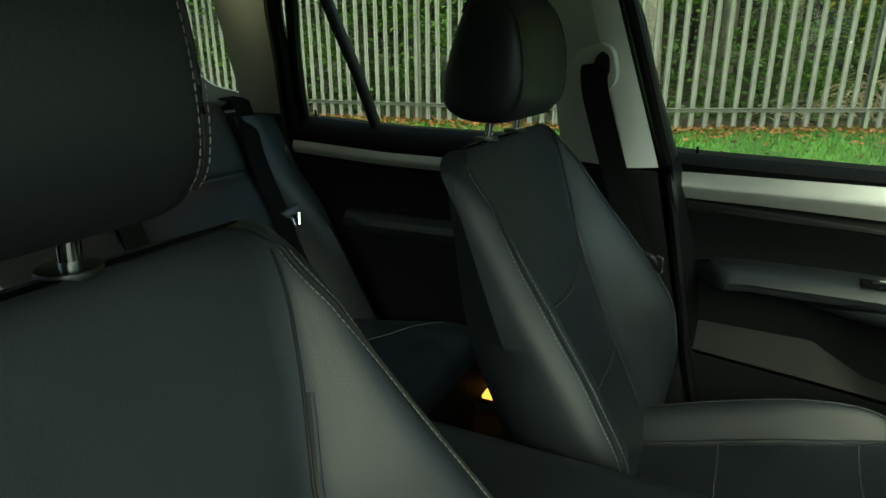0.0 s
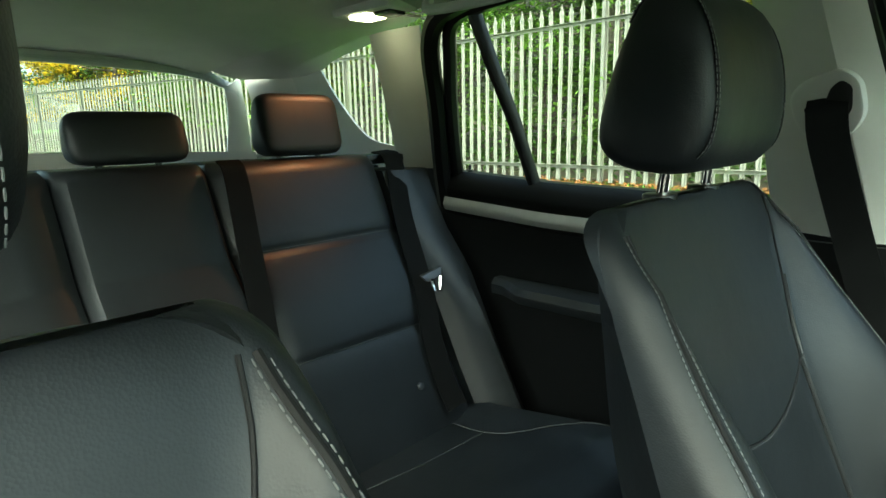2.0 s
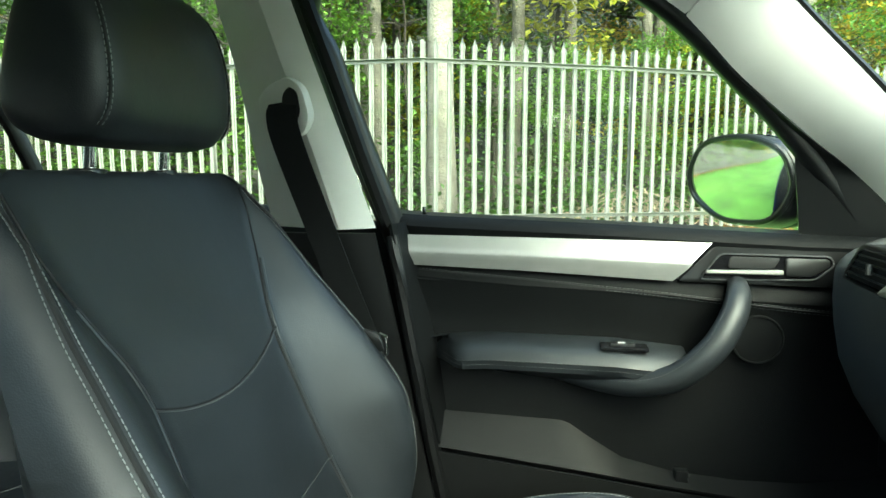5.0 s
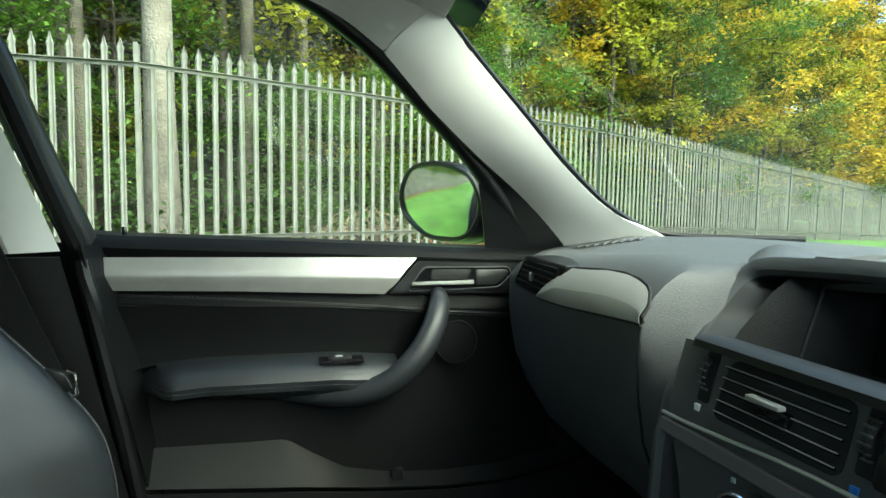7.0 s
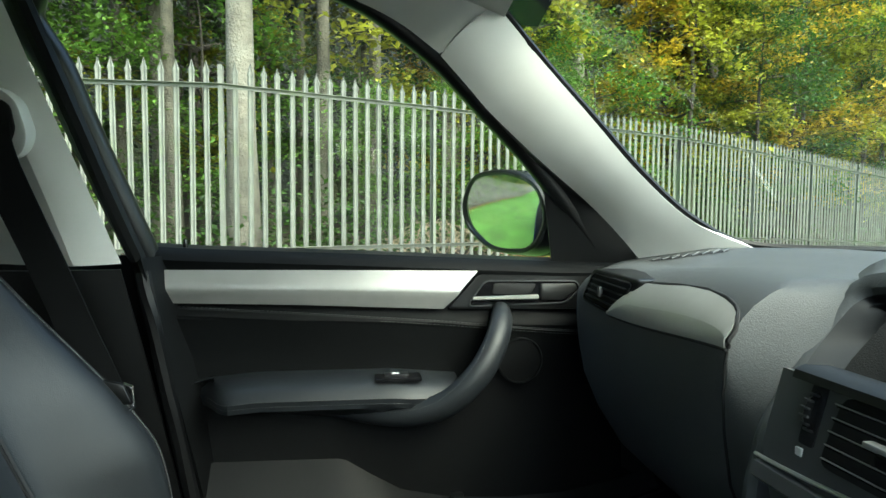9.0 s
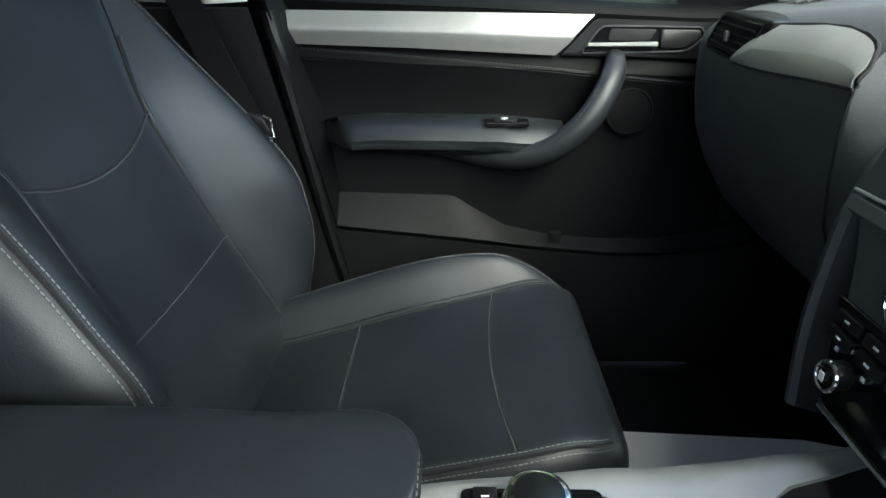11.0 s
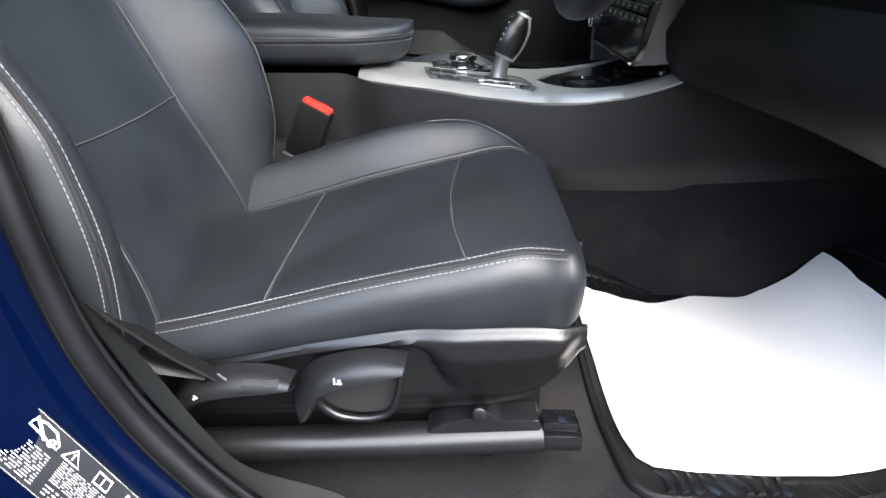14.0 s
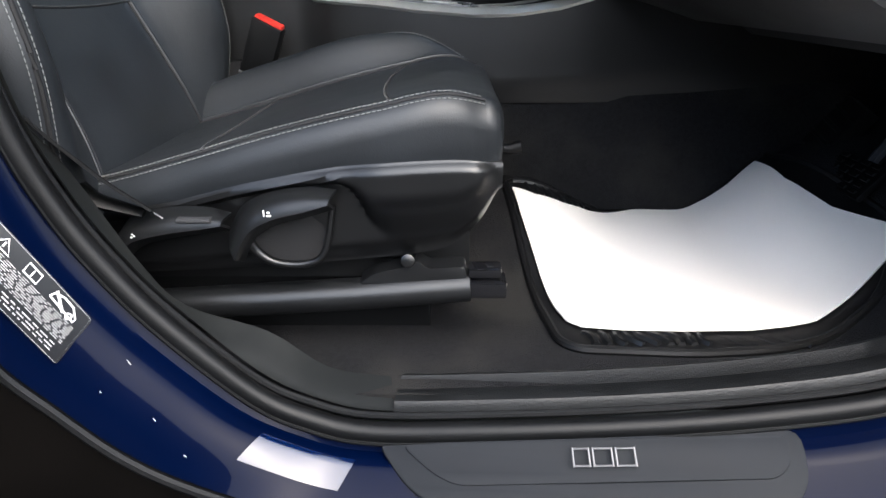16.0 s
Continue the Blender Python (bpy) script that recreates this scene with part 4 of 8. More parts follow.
trim_in = smooth_path([(-0.05, -0.545, 1.53), (0.0, -0.57, 1.36), (0.05, -0.61, 1.12), (0.083, -0.63, 0.92), (0.099, -0.632, 0.793), (0.150, -0.632, 0.685), (0.189, -0.632, 0.605), (0.226, -0.632, 0.558),
                       (0.310, -0.632, 0.526), (0.372, -0.632, 0.480), (0.441, -0.632, 0.467)], 5)


def pillar_trim(u, i):
    q = path[i] + Vector((0.004, 0.010, 0.006))
    b = q.lerp(trim_in[min(i, len(trim_in) - 1)], u)
    b.y -= 0.010 * math.sin(u * math.pi)
    return b


part("pillar_trim", sheet(pillar_trim, steps(0, 1, 8), k0), SEALCLOTH, car, "dusty dark pillar foot trim")
k1 = [i for i, p in enumerate(path) if p.x >= 0.434 and p.z < 0.6]
prof = [(0.006, 0.002), (0.008, 0.014), (0.011, 0.018), (0.027, 0.021), (0.030, 0.020), (0.032, 0.013), (0.035, 0.013), (0.052, 0.022), (0.056, 0.021), (0.060, 0.014), (0.063, -0.03)]
part("sill_trim", sheet(lambda j, i: path[i] + Vector((0.12 * prof[j][0] if i == k1[0] else 0, prof[j][0], prof[j][1])), range(len(prof)), k1), SILL_GRAIN, car, "black grained sill trim")
outer = [(-0.10, -0.66, 1.53), (-0.06, -0.70, 1.30), (-0.01, -0.75, 1.0), (0.05, -0.765, 0.76), (0.088, -0.765, 0.65), (0.121, -0.762, 0.574), (0.157, -0.76, 0.527), (0.198, -0.76, 0.482), (0.243, -0.76, 0.448),
         (0.309, -0.762, 0.418), (0.38, -0.765, 0.392), (0.47, -0.768, 0.372), (0.60, -0.77, 0.366), (0.75, -0.77, 0.366), (0.90, -0.77, 0.372), (1.02, -0.77, 0.40), (1.10, -0.77, 0.46)]
po = smooth_path(outer, 5)


def blue(u, i):
    a = path[i] + Vector((-0.002, -0.010, -0.010))
    b = po[i]
    p = a.lerp(b, u)
    bulge = 0.016 * math.sin(math.pi * u) * (1 - ease(0.30, 0.42, path[i].x)) - 0.010 * ease(0.0, 0.15, u) * (1 - ease(0.15, 0.35, u))
    return p + Vector((0.1, -0.5, 0.75)).normalized() * bulge


n_in = min(len(path), len(po))
part("painted_sill", sheet(blue, steps(0, 1, 12), range(n_in)), PAINT, car, "blue painted pillar foot and sill with small chips")
part("sill_cladding", sheet(lambda u, i: po[i] + Vector((-0.16 * u * ease(0.42, 0.25, po[i].x), -0.045 * math.sin(2.2 * u), -0.30 * u)), steps(0, 1, 8), range(n_in)), CLADDING, car, "brown-mottled black sill cladding")
part("paint_edge_seal", tube([p + Vector((-0.002, -0.004, -0.004)) for p in po[:n_in]], 0.005, 8, up=(0, 1, 0)), RUBBER, car)
part("under_sill", block((-0.9, -0.90, 0.14), (1.1, -0.60, 0.30), 0.02), CLADDING, car)
part("near_front_pillar", strip([(0.56, -0.60, 1.54), (0.80, -0.66, 1.30), (0.95, -0.69, 1.15), (1.10, -0.72, 0.60)], [(0.62, -0.64, 1.54), (0.92, -0.70, 1.30), (1.08, -0.74, 1.15), (1.22, -0.78, 0.55)], (0, -1, 0)), PILLAR, car)
part("roof_rail", tube([(0.58, -0.615, 1.545), (0.2, -0.60, 1.57), (-0.2, -0.58, 1.56), (-0.9, -0.60, 1.55), (-1.7, -0.64, 1.50)], 0.03, 8), PLASTIC, car)
# paint chips and a glossy sky-reflection patch on the sill
for i, u, sx in ((34, 0.40, 0.010), (37, 0.66, 0.007), (40, 0.80, 0.006), (33, 0.72, 0.004)):
    p = blue(u, i) + Vector((0, -0.001, 0.0012))
    d = (blue(u + 0.04, i + 1) - p).normalized()
    part("paint_chip", tube([p, p + d * sx * 0.55], 0.0004, 5), PRINT, car, "small pale paint chip")

# glossier patch added for a sky reflection on the sill, lapped at its edge
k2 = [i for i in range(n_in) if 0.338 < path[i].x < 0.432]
part("sky_glint_patch", sheet(lambda u, i: blue(u, i) + Vector((0, -0.0008, 0.0012)), steps(0.30, 0.66, 8), k2), SKY_GLINT, car, "glossy patch standing for sky reflected in the blue paint")

# sill plate
PLATE_UP = Vector((0, -0.003, 0.005))
plate = thing("sill_plate", (0.64, -0.70, 0.395), "charcoal plastic sill plate with raised chrome lettering", "sill plate")
pl_o = [(0.428, -0.692, 0.428), (0.865, -0.694, 0.4455), (0.862, -0.732, 0.414), (0.845, -0.750, 0.398), (0.500, -0.750, 0.389), (0.463, -0.733, 0.402)]
part("base", slab(rounded([Vector(p) + PLATE_UP for p in pl_o], 0.02), (0, 0.012, -0.02), 0.003), PLATE_DARK, plate)
pl_i = [(0.455, -0.698, 0.4265), (0.850, -0.700, 0.4425), (0.846, -0.722, 0.4245), (0.830, -0.732, 0.416), (0.512, -0.732, 0.405), (0.488, -0.722, 0.412)]
part("inset", slab(rounded([Vector(p) + PLATE_UP for p in pl_i], 0.012), (0, 0.006, -0.012), 0.0015), PLATE_DARK, plate)
nrm = Vector((0, -0.55, 0.83)).normalized()
upv = Vector((0, 0.83, 0.55))
RAISE = nrm * 0.011
for k, (x0, x1) in enumerate(((0.630, 0.646), (0.650, 0.669), (0.673, 0.692))):
    for h in (-0.0085, 0.0085):
        c0 = (Vector((x0, -0.714, 0.4240 + 0.02 * (x0 - 0.64))) + RAISE) + upv * h
        c1 = (Vector((x1, -0.714, 0.4240 + 0.02 * (x1 - 0.64))) + RAISE) + upv * h
        part("raised_mark", tube([c0, c1], 0.0011, 6), PLATE_GREY, plate, "dull chrome raised mark")
    for x in (x0, x1):
        c = Vector((x, -0.714, 0.4240 + 0.02 * (x - 0.64))) + RAISE
        part("raised_mark", tube([c - upv * 0.0095, c + upv * 0.0095], 0.0011, 6), PLATE_GREY, plate, "dull chrome raised mark")

# printed label on the pillar foot
lab = thing("pillar_label", (0.13, -0.74, 0.63), "black printed pillar label with white pictograms and tiny text", "label")
A, B, C = Vector((0.1017, -0.7535, 0.6715)), Vector((0.1600, -0.7498, 0.5639)), Vector((0.1836, -0.7207, 0.5926))
e1, e2 = (B - A), (C - B)
nl = e1.cross(e2).normalized()
nl = nl if nl.y < 0 else -nl
A = A + nl * 0.003
at = lambda u, v: A + e1 * u + e2 * v
part("backing", slab(rounded([at(-0.55, 0), at(1, 0), at(1, 1), at(-0.55, 1)], 0.004), -nl * 0.004, 0.0005), LABEL, lab)
part("border", tube([at(-0.53, 0.02), at(0.985, 0.02), at(0.985, 0.98), at(-0.53, 0.98), at(-0.53, 0.02)], 0.00022, 4), PRINT, lab)


def bars(name, u0, u1, v0, v1, rows, seed):
    q = random.Random(seed)
    for k in range(rows):
        bm = bmesh.new()
        v = v0 + (v1 - v0) * (k + 0.5) / rows
        h = (v1 - v0) / rows * 0.19
        u = u0
        while u < u1:
            w = min(u1 - u, q.uniform(0.02, 0.09))
            loft([[at(u, v - h) + nl * 0.0007, at(u + w, v - h) + nl * 0.0007], [at(u, v + h) + nl * 0.0007, at(u + w, v + h) + nl * 0.0007]], bm, cap=False, closed=False)
            u += w + 0.02
        part(name, bm, PRINT, lab, smooth=False)


bars("text_line", -0.48, 0.10, 0.08, 0.58, 11, 1)
bars("text_line", 0.18, 0.93, 0.30, 0.66, 10, 2)
bars("text_line", 0.18, 0.90, 0.08, 0.26, 3, 3)
for u, v, kind in ((-0.02, 0.80, 0), (0.22, 0.80, 1), (0.48, 0.80, 2), (0.78, 0.80, 0), (-0.3, 0.80, 2)):
    bm = bmesh.new()
    o = nl * 0.0006
    if kind == 1:
        tube([at(u - 0.07, v - 0.10) + o, at(u + 0.07, v - 0.10) + o, at(u, v + 0.11) + o, at(u - 0.07, v - 0.10) + o], 0.0009, 4, bm)
        tube([at(u, v - 0.05) + o, at(u, v + 0.04) + o], 0.0009, 4, bm)
    elif kind == 2:
        tube([at(u - 0.06, v - 0.09) + o, at(u + 0.06, v - 0.09) + o, at(u + 0.06, v + 0.09) + o, at(u - 0.06, v + 0.09) + o, at(u - 0.06, v - 0.09) + o], 0.0009, 4, bm)
        tube([at(u, v - 0.06) + o, at(u, v + 0.06) + o], 0.0007, 4, bm)
    else:
        tube([at(u - 0.12, v - 0.05) + o, at(u - 0.10, v + 0.05) + o, at(u - 0.03, v + 0.11) + o, at(u + 0.06, v + 0.10) + o, at(u + 0.12, v - 0.02) + o, at(u + 0.12, v - 0.09) + o, at(u - 0.12, v - 0.05) + o], 0.0010, 4, bm)
        tube([at(u - 0.10, v + 0.10) + o, at(u + 0.02, v - 0.10) + o], 0.0012, 4, bm)
        merge(bm, hoop(at(u + 0.07, v - 0.07) + o, nl, 0.0025, 0.0008, 12, 4))
    part("pictogram", bm, WHITE_MARK, lab, smooth=False)


# ---- far front door, closed ----
door = thing("front_door", (0.45, 0.74, 0.50), "closed black-lined front passenger door with silver trim strip", "car door")


def belt(x):
    return tab(x, [(0.06, 1.181), (0.13, 1.176), (0.40, 1.166), (0.74, 1.151), (0.95, 1.148)])


def line_silver(x):
    return tab(x, [(0.06, 1.144), (0.40, 1.140), (0.85, 1.132)])


def line_low(x):
    return tab(x, [(0.06, 1.098), (0.30, 1.090), (0.54, 1.078), (0.85, 1.064)])


def line_stitch(x):
    return tab(x, [(0.06, 1.090), (0.30, 1.074), (0.54, 1.056), (0.72, 1.038), (0.90, 1.024)])


def shell_y(x, z):
    """Depth of the door lining."""
    b = belt(x)
    y = tab(b - z, [(0.0, 0.752), (0.006, 0.738), (0.018, 0.729), (0.030, 0.734), (0.045, 0.742), (0.085, 0.742), (0.098, 0.731), (0.106, 0.724), (0.115, 0.728), (0.17, 0.738),
                    (0.24, 0.738), (0.31, 0.730), (0.40, 0.722), (0.66, 0.705)])
    return y - 0.028 * ease(0.30, 0.06, x) * ease(0.2, 0.0, abs(b - z - 0.06)) * 0


zs = [0.0, 0.003, 0.007, 0.012, 0.018, 0.024, 0.030, 0.037, 0.046, 0.06, 0.075, 0.086, 0.092, 0.098, 0.103, 0.108, 0.114, 0.13, 0.16, 0.20, 0.24, 0.28, 0.32, 0.36, 0.42, 0.50, 0.58, 0.66]
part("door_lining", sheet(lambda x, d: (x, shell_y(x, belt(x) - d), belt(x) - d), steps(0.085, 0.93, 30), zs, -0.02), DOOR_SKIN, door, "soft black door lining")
part("sill_ledge", sheet(lambda x, y: (x, y, belt(x) - 0.001 + (y - 0.75) * 0.08), steps(0.06, 0.93, 20), steps(0.750, 0.80, 3)), PLASTIC, door)
tip = lambda z: 0.536 + (z - 1.076) * 1.05
part("trim_strip", sheet(lambda u, v: (0.088 + u * (tip(line_low(0.5) + v * 0.055) - 0.088), 0.7345 - 0.010 * (v / 0.45 if v < 0.45 else (1 - v) / 0.55),
                                       line_low(0.088 + u * 0.45) + v * (line_silver(0.088 + u * 0.45) - line_low(0.088 + u * 0.45) - 0.002)), steps(0, 1, 24), [0, 0.15, 0.30, 0.44, 0.46, 0.6, 0.8, 1], -0.008), SILVER, door, "satin silver trim strip")
surround = [(0.548, 1.074), (0.600, 1.132), (0.825, 1.126), (0.835, 1.110), (0.800, 1.070)]
part("handle_surround", slab(rounded([(x, 0.7315, z) for x, z in surround], 0.008), (0, 0.02, 0), 0.002), PLASTIC_SMOOTH, door)
well = [(0.580, 1.079), (0.610, 1.121), (0.770, 1.119), (0.778, 1.106), (0.752, 1.082)]
part("handle_well", slab(rounded([(x, 0.7285, z) for x, z in well], 0.010), (0, 0.004, 0), 0.001), GLOSS, door)
part("handle_rim", tube([(p.x, 0.7275, p.z) for p in rounded([(x, 0.728, z) for x, z in well], 0.010)], 0.0014, 6, closed=True, up=(0, 1, 0)), STEEL, door)
part("handle_scoop", slab(rounded([(0.625, 0.7265, 1.117), (0.700, 0.7265, 1.116), (0.690, 0.7265, 1.098), (0.622, 0.7265, 1.098)], 0.006), (0, 0.002, 0)), SEAM, door)
part("door_handle", loft([[(x, 0.720, 1.098 - h), (x, 0.714, 1.096 - h * .4), (x, 0.714, 1.092), (x, 0.722, 1.089)] for x, h in zip(steps(0.588, 0.700, 8), steps(0.002, 0.0, 8))]), SILVER, door, "chrome door pull lever")
part("door_handle_tail", slab(rounded([(0.705, 0.7255, 1.116), (0.770, 0.7265, 1.115), (0.772, 0.7265, 1.104), (0.745, 0.7255, 1.087), (0.708, 0.7255, 1.086)], 0.006), (0, 0.004, 0)), PLASTIC, door)
for k, off in enumerate((0.0, 0.0065)):
    part("stitching", stitches([(x, shell_y(x, line_stitch(x)) - 0.0022 - 0.001 * k, line_stitch(x) - off) for x in steps(0.095, 0.85, 40)], 0.0045, 0.0022, 0.00045), THREAD_DIM, door, "pale double stitching")
part("stitch_fold", tube([(x, shell_y(x, line_stitch(x)) - 0.0012, line_stitch(x) - 0.003) for x in steps(0.092, 0.86, 40)], 0.0015, 5), SEAM, door)
part("lining_insert", sheet(lambda x, v: (x, shell_y(x, line_stitch(x) - 0.012 - 0.10 * v) - 0.0015, line_stitch(x) - 0.012 - 0.10 * v), steps(0.10, 0.62, 16), steps(0, 1, 6)), DOOR_SKIN, door)


def arm_ring(x):
    """Section through the armrest: a padded shelf that grows out of the lining."""
    k = ease(0.145, 0.21, x)
    k2 = 1 - ease(0.47, 0.60, x) * 0.35
    top = tab(x, [(0.14, 0.966), (0.17, 0.974), (0.25, 0.980), (0.45, 0.978), (0.56, 0.968)])
    out = 0.738 - 0.085 * k * k2
    bot = tab(x, [(0.14, 0.948), (0.2, 0.930), (0.35, 0.914), (0.45, 0.912), (0.56, 0.918)])
    return [(x, 0.745, top - 0.002), (x, 0.72, top), (x, out + 0.022, top - 0.006), (x, out + 0.008, top - 0.014), (x, out, top - 0.026), (x, out + 0.004, top - 0.042),
            (x, out + 0.020, bot + 0.012), (x, out + 0.045, bot), (x, 0.745, bot - 0.004)]


arm = part("armrest", loft([arm_ring(x) for x in steps(0.145, 0.56, 26)]), LEATHER, door, "black leather armrest")
for k, z in enumerate((0.0, 0.007)):
    part("stitching", stitches([Vector(arm_ring(x)[4 + (k > 0)]).lerp(Vector(arm_ring(x)[4]), 0.5 if k else 1) + Vector((0, -0.0012, 0)) for x in steps(0.165, 0.545, 30)], 0.0045, 0.0022, 0.00045), THREAD_DIM, arm)
part("window_switch", block((0.425, 0.668, 0.9715), (0.498, 0.700, 0.9785), 0.003), GLOSS, arm, "gloss black window switch")
part("rocker", block((0.440, 0.676, 0.977), (0.478, 0.694, 0.982), 0.002), PLASTIC_SMOOTH, arm)
part("switch_mark", block((0.4525, 0.681, 0.9815), (0.4635, 0.687, 0.9825), 0.0004), WHITE_MARK, arm)
pull = smooth_path([(0.330, 0.725, 0.928), (0.430, 0.690, 0.917), (0.490, 0.668, 0.922), (0.540, 0.655, 0.942), (0.585, 0.652, 0.985), (0.615, 0.668, 1.030), (0.632, 0.700, 1.062), (0.640, 0.735, 1.072)], 6)
part("pull_handle", tube(pull, [0.0165 + 0.005 * math.sin(math.pi * i / (len(pull) - 1)) for i in range(len(pull))], 12, up=(0, 1, 0), flat=0.85), LEATHER, door, "padded black pull handle")
part("stitching", stitches([p + Vector((-0.017, -0.012, 0.008)) for p in pull[4:-6]], 0.004, 0.0022, 0.0004), THREAD_DIM, door)
part("speaker_rim", hoop((0.672, 0.7255, 0.985), (0, 1, 0), 0.038, 0.0016, 40, 6), PLASTIC_SMOOTH, door)
part("speaker_grille", disc((0.672, 0.729, 0.985), (0, -1, 0), 0.036, 0.0025, 32), DOOR_SKIN, door)


# map pocket: a pale-lit panel that sweeps down into a long lip
def pocket_top(x):
    return tab(x, [(0.15, 0.840), (0.375, 0.834), (0.42, 0.805), (0.47, 0.776), (0.55, 0.758), (0.65, 0.750), (0.75, 0.752), (0.85, 0.768), (0.92, 0.79)])


def pocket_low(x):
    return tab(x, [(0.15, 0.790), (0.40, 0.764), (0.50, 0.752), (0.65, 0.738), (0.75, 0.738), (0.85, 0.752), (0.92, 0.77)])


part("pocket_panel", sheet(lambda x, v: (x, 0.722 - 0.035 * v, pocket_top(x) + v * (pocket_low(x) - pocket_top(x))), steps(0.155, 0.91, 60), steps(0, 1, 5), -0.004),
     POCKET, door, "grained plastic map pocket lip")
part("pocket_front", sheet(lambda x, v: (x, 0.680 + 0.012 * v, pocket_low(x) - 0.006 + v * (0.50 - pocket_low(x))), steps(0.155, 0.93, 20), steps(0, 1, 4), -0.004), PLASTIC, door)
part("pocket_bottle_catch", block((0.552, 0.700, 0.748), (0.572, 0.716, 0.768), 0.002), PLASTIC_SMOOTH, door)
pin = part("lock_pin", disc((0.128, 0.762, 1.172), (0, 0, 1), 0.009, 0.005, 16, 0.002), PLASTIC_SMOOTH, door, "black lock pin")
part("pin_head", disc((0.128, 0.762, 1.176), (0, 0, 1), 0.0035, 0.014, 12, 0.001), GLOSS, pin)


def pane(u, v):
    a = Vector((0.04, 0.775, 1.165)).lerp(Vector((0.86, 0.785, 1.135)), u)
    b = Vector((-0.04, 0.635, 1.555)).lerp(Vector((0.44, 0.640, 1.545)), u)
    return a.lerp(b, v)


part("window", sheet(pane, steps(0, 1, 5), steps(0, 1, 5)), GLASS, door, "slightly smeared window glass")

# door mirror
mir = thing("door_mirror", (0.74, 0.90, 1.15), "dark blue door mirror with a chrome-edged black housing", "mirror")
MN = Vector((-0.935, -0.340, -0.215)).normalized()
VIEW = Vector((0.38, -0.26, 1.234))
mo = rounded([(0.612, 0.948, 1.252), (0.632, 0.948, 1.312), (0.705, 0.955, 1.326), (0.780, 0.955, 1.300), (0.806, 0.955, 1.222), (0.770, 0.955, 1.150), (0.675, 0.948, 1.155), (0.622, 0.948, 1.205)], 0.035, 5)
mc = sum(mo, Vector()) / len(mo)
mo = [VIEW + (p - VIEW) * ((mc - VIEW).dot(MN) / (p - VIEW).dot(MN)) for p in mo]
mc = sum(mo, Vector()) / len(mo)
back = Vector((0.11, 0.045, 0.0))
hous = loft([[mc + (p - mc) * k + back * d + Vector((0, 0, -0.012 * d)) for p in mo] for k, d in ((1, 0), (1.035, 0.08), (1.04, 0.3), (0.95, 0.7), (0.70, 1.0), (0.3, 1.12))])
part("mirror_housing", hous, PLASTIC_SMOOTH, mir)
part("mirror_cap", loft([[mc + (p - mc) * k + back * d + Vector((0.004, 0.004, -0.010 * d)) for p in mo] for k, d in ((1.05, 0.22), (1.055, 0.35), (0.97, 0.72), (0.72, 1.03), (0.3, 1.15))]), PAINT, mir, "dark blue mirror cap")
part("mirror_glass", slab([mc + (p - mc) * 0.90 + MN * 0.004 for p in mo], -MN * 0.003, 0.0005), MIRROR, mir, "mirror glass")
part("mirror_rim", tube([mc + (p - mc) * 0.95 + MN * 0.001 for p in mo], 0.006, 8, closed=True, up=MN), PLASTIC_SMOOTH, mir)
part("mirror_foot", tube([(0.80, 0.965, 1.20), (0.805, 0.90, 1.185), (0.80, 0.80, 1.165)], [0.040, 0.034, 0.034], 12, up=(0, 0, 1), flat=0.7), PLASTIC_SMOOTH, mir)

# ---- far rear door ----
rdoor = thing("rear_door", (-0.5, 0.78, 0.5), "closed black-lined rear passenger door with silver trim strip", "car door")


def rbelt(x):
    return tab(x, [(-0.92, 1.218), (-0.60, 1.198), (-0.10, 1.188)])


rz = [0.0, 0.006, 0.02, 0.04, 0.052, 0.06, 0.10, 0.105, 0.12, 0.20, 0.30, 0.45, 0.7]
part("door_lining", sheet(lambda x, d: (x, tab(d, [(0, 0.802), (0.006, 0.788), (0.03, 0.772), (0.05, 0.768), (0.06, 0.775), (0.10, 0.775), (0.106, 0.766), (0.2, 0.775), (0.7, 0.75)]) , rbelt(x) - d),
                          steps(-0.90, -0.10, 20), rz, -0.02), DOOR_SKIN, rdoor, "soft black door lining")
part("trim_strip", sheet(lambda x, v: (x, 0.766 - 0.008 * (v / 0.55 if v < 0.55 else (1 - v) / 0.45), rbelt(x) - 0.062 - 0.033 * v), steps(-0.89, -0.12, 20), steps(0, 1, 6), -0.006), SILVER, rdoor, "satin silver trim strip")
part("sill_ledge", sheet(lambda x, y: (x, y, rbelt(x) - 0.001), steps(-0.93, -0.08, 12), steps(0.80, 0.85, 2)), PLASTIC, rdoor)
ra = loft([[(x, 0.78, 0.975), (x, 0.70 + 0.05 * ease(-0.60, -0.70, x), 0.975), (x, 0.688 + 0.05 * ease(-0.60, -0.70, x), 0.962), (x, 0.70 + 0.04 * ease(-0.60, -0.70, x), 0.940), (x, 0.78, 0.925)] for x in steps(-0.72, -0.22, 14)])
arm = part("armrest", ra, LEATHER, rdoor, "black leather armrest")
part("stitching", stitches([(x, 0.6865 + 0.05 * ease(-0.60, -0.70, x), 0.960) for x in steps(-0.69, -0.24, 20)], 0.0045, 0.0022, 0.00045), THREAD_DIM, arm)
part("window_switch", block((-0.34, 0.700, 0.974), (-0.27, 0.728, 0.981), 0.003), GLOSS, arm)
part("quarter_bar", tube([(-0.645, 0.802, 1.19), (-0.665, 0.752, 1.33), (-0.692, 0.705, 1.455), (-0.712, 0.672, 1.555)], 0.0135, 8, flat=1.2), PLASTIC_SMOOTH, rdoor, "black window divider bar")
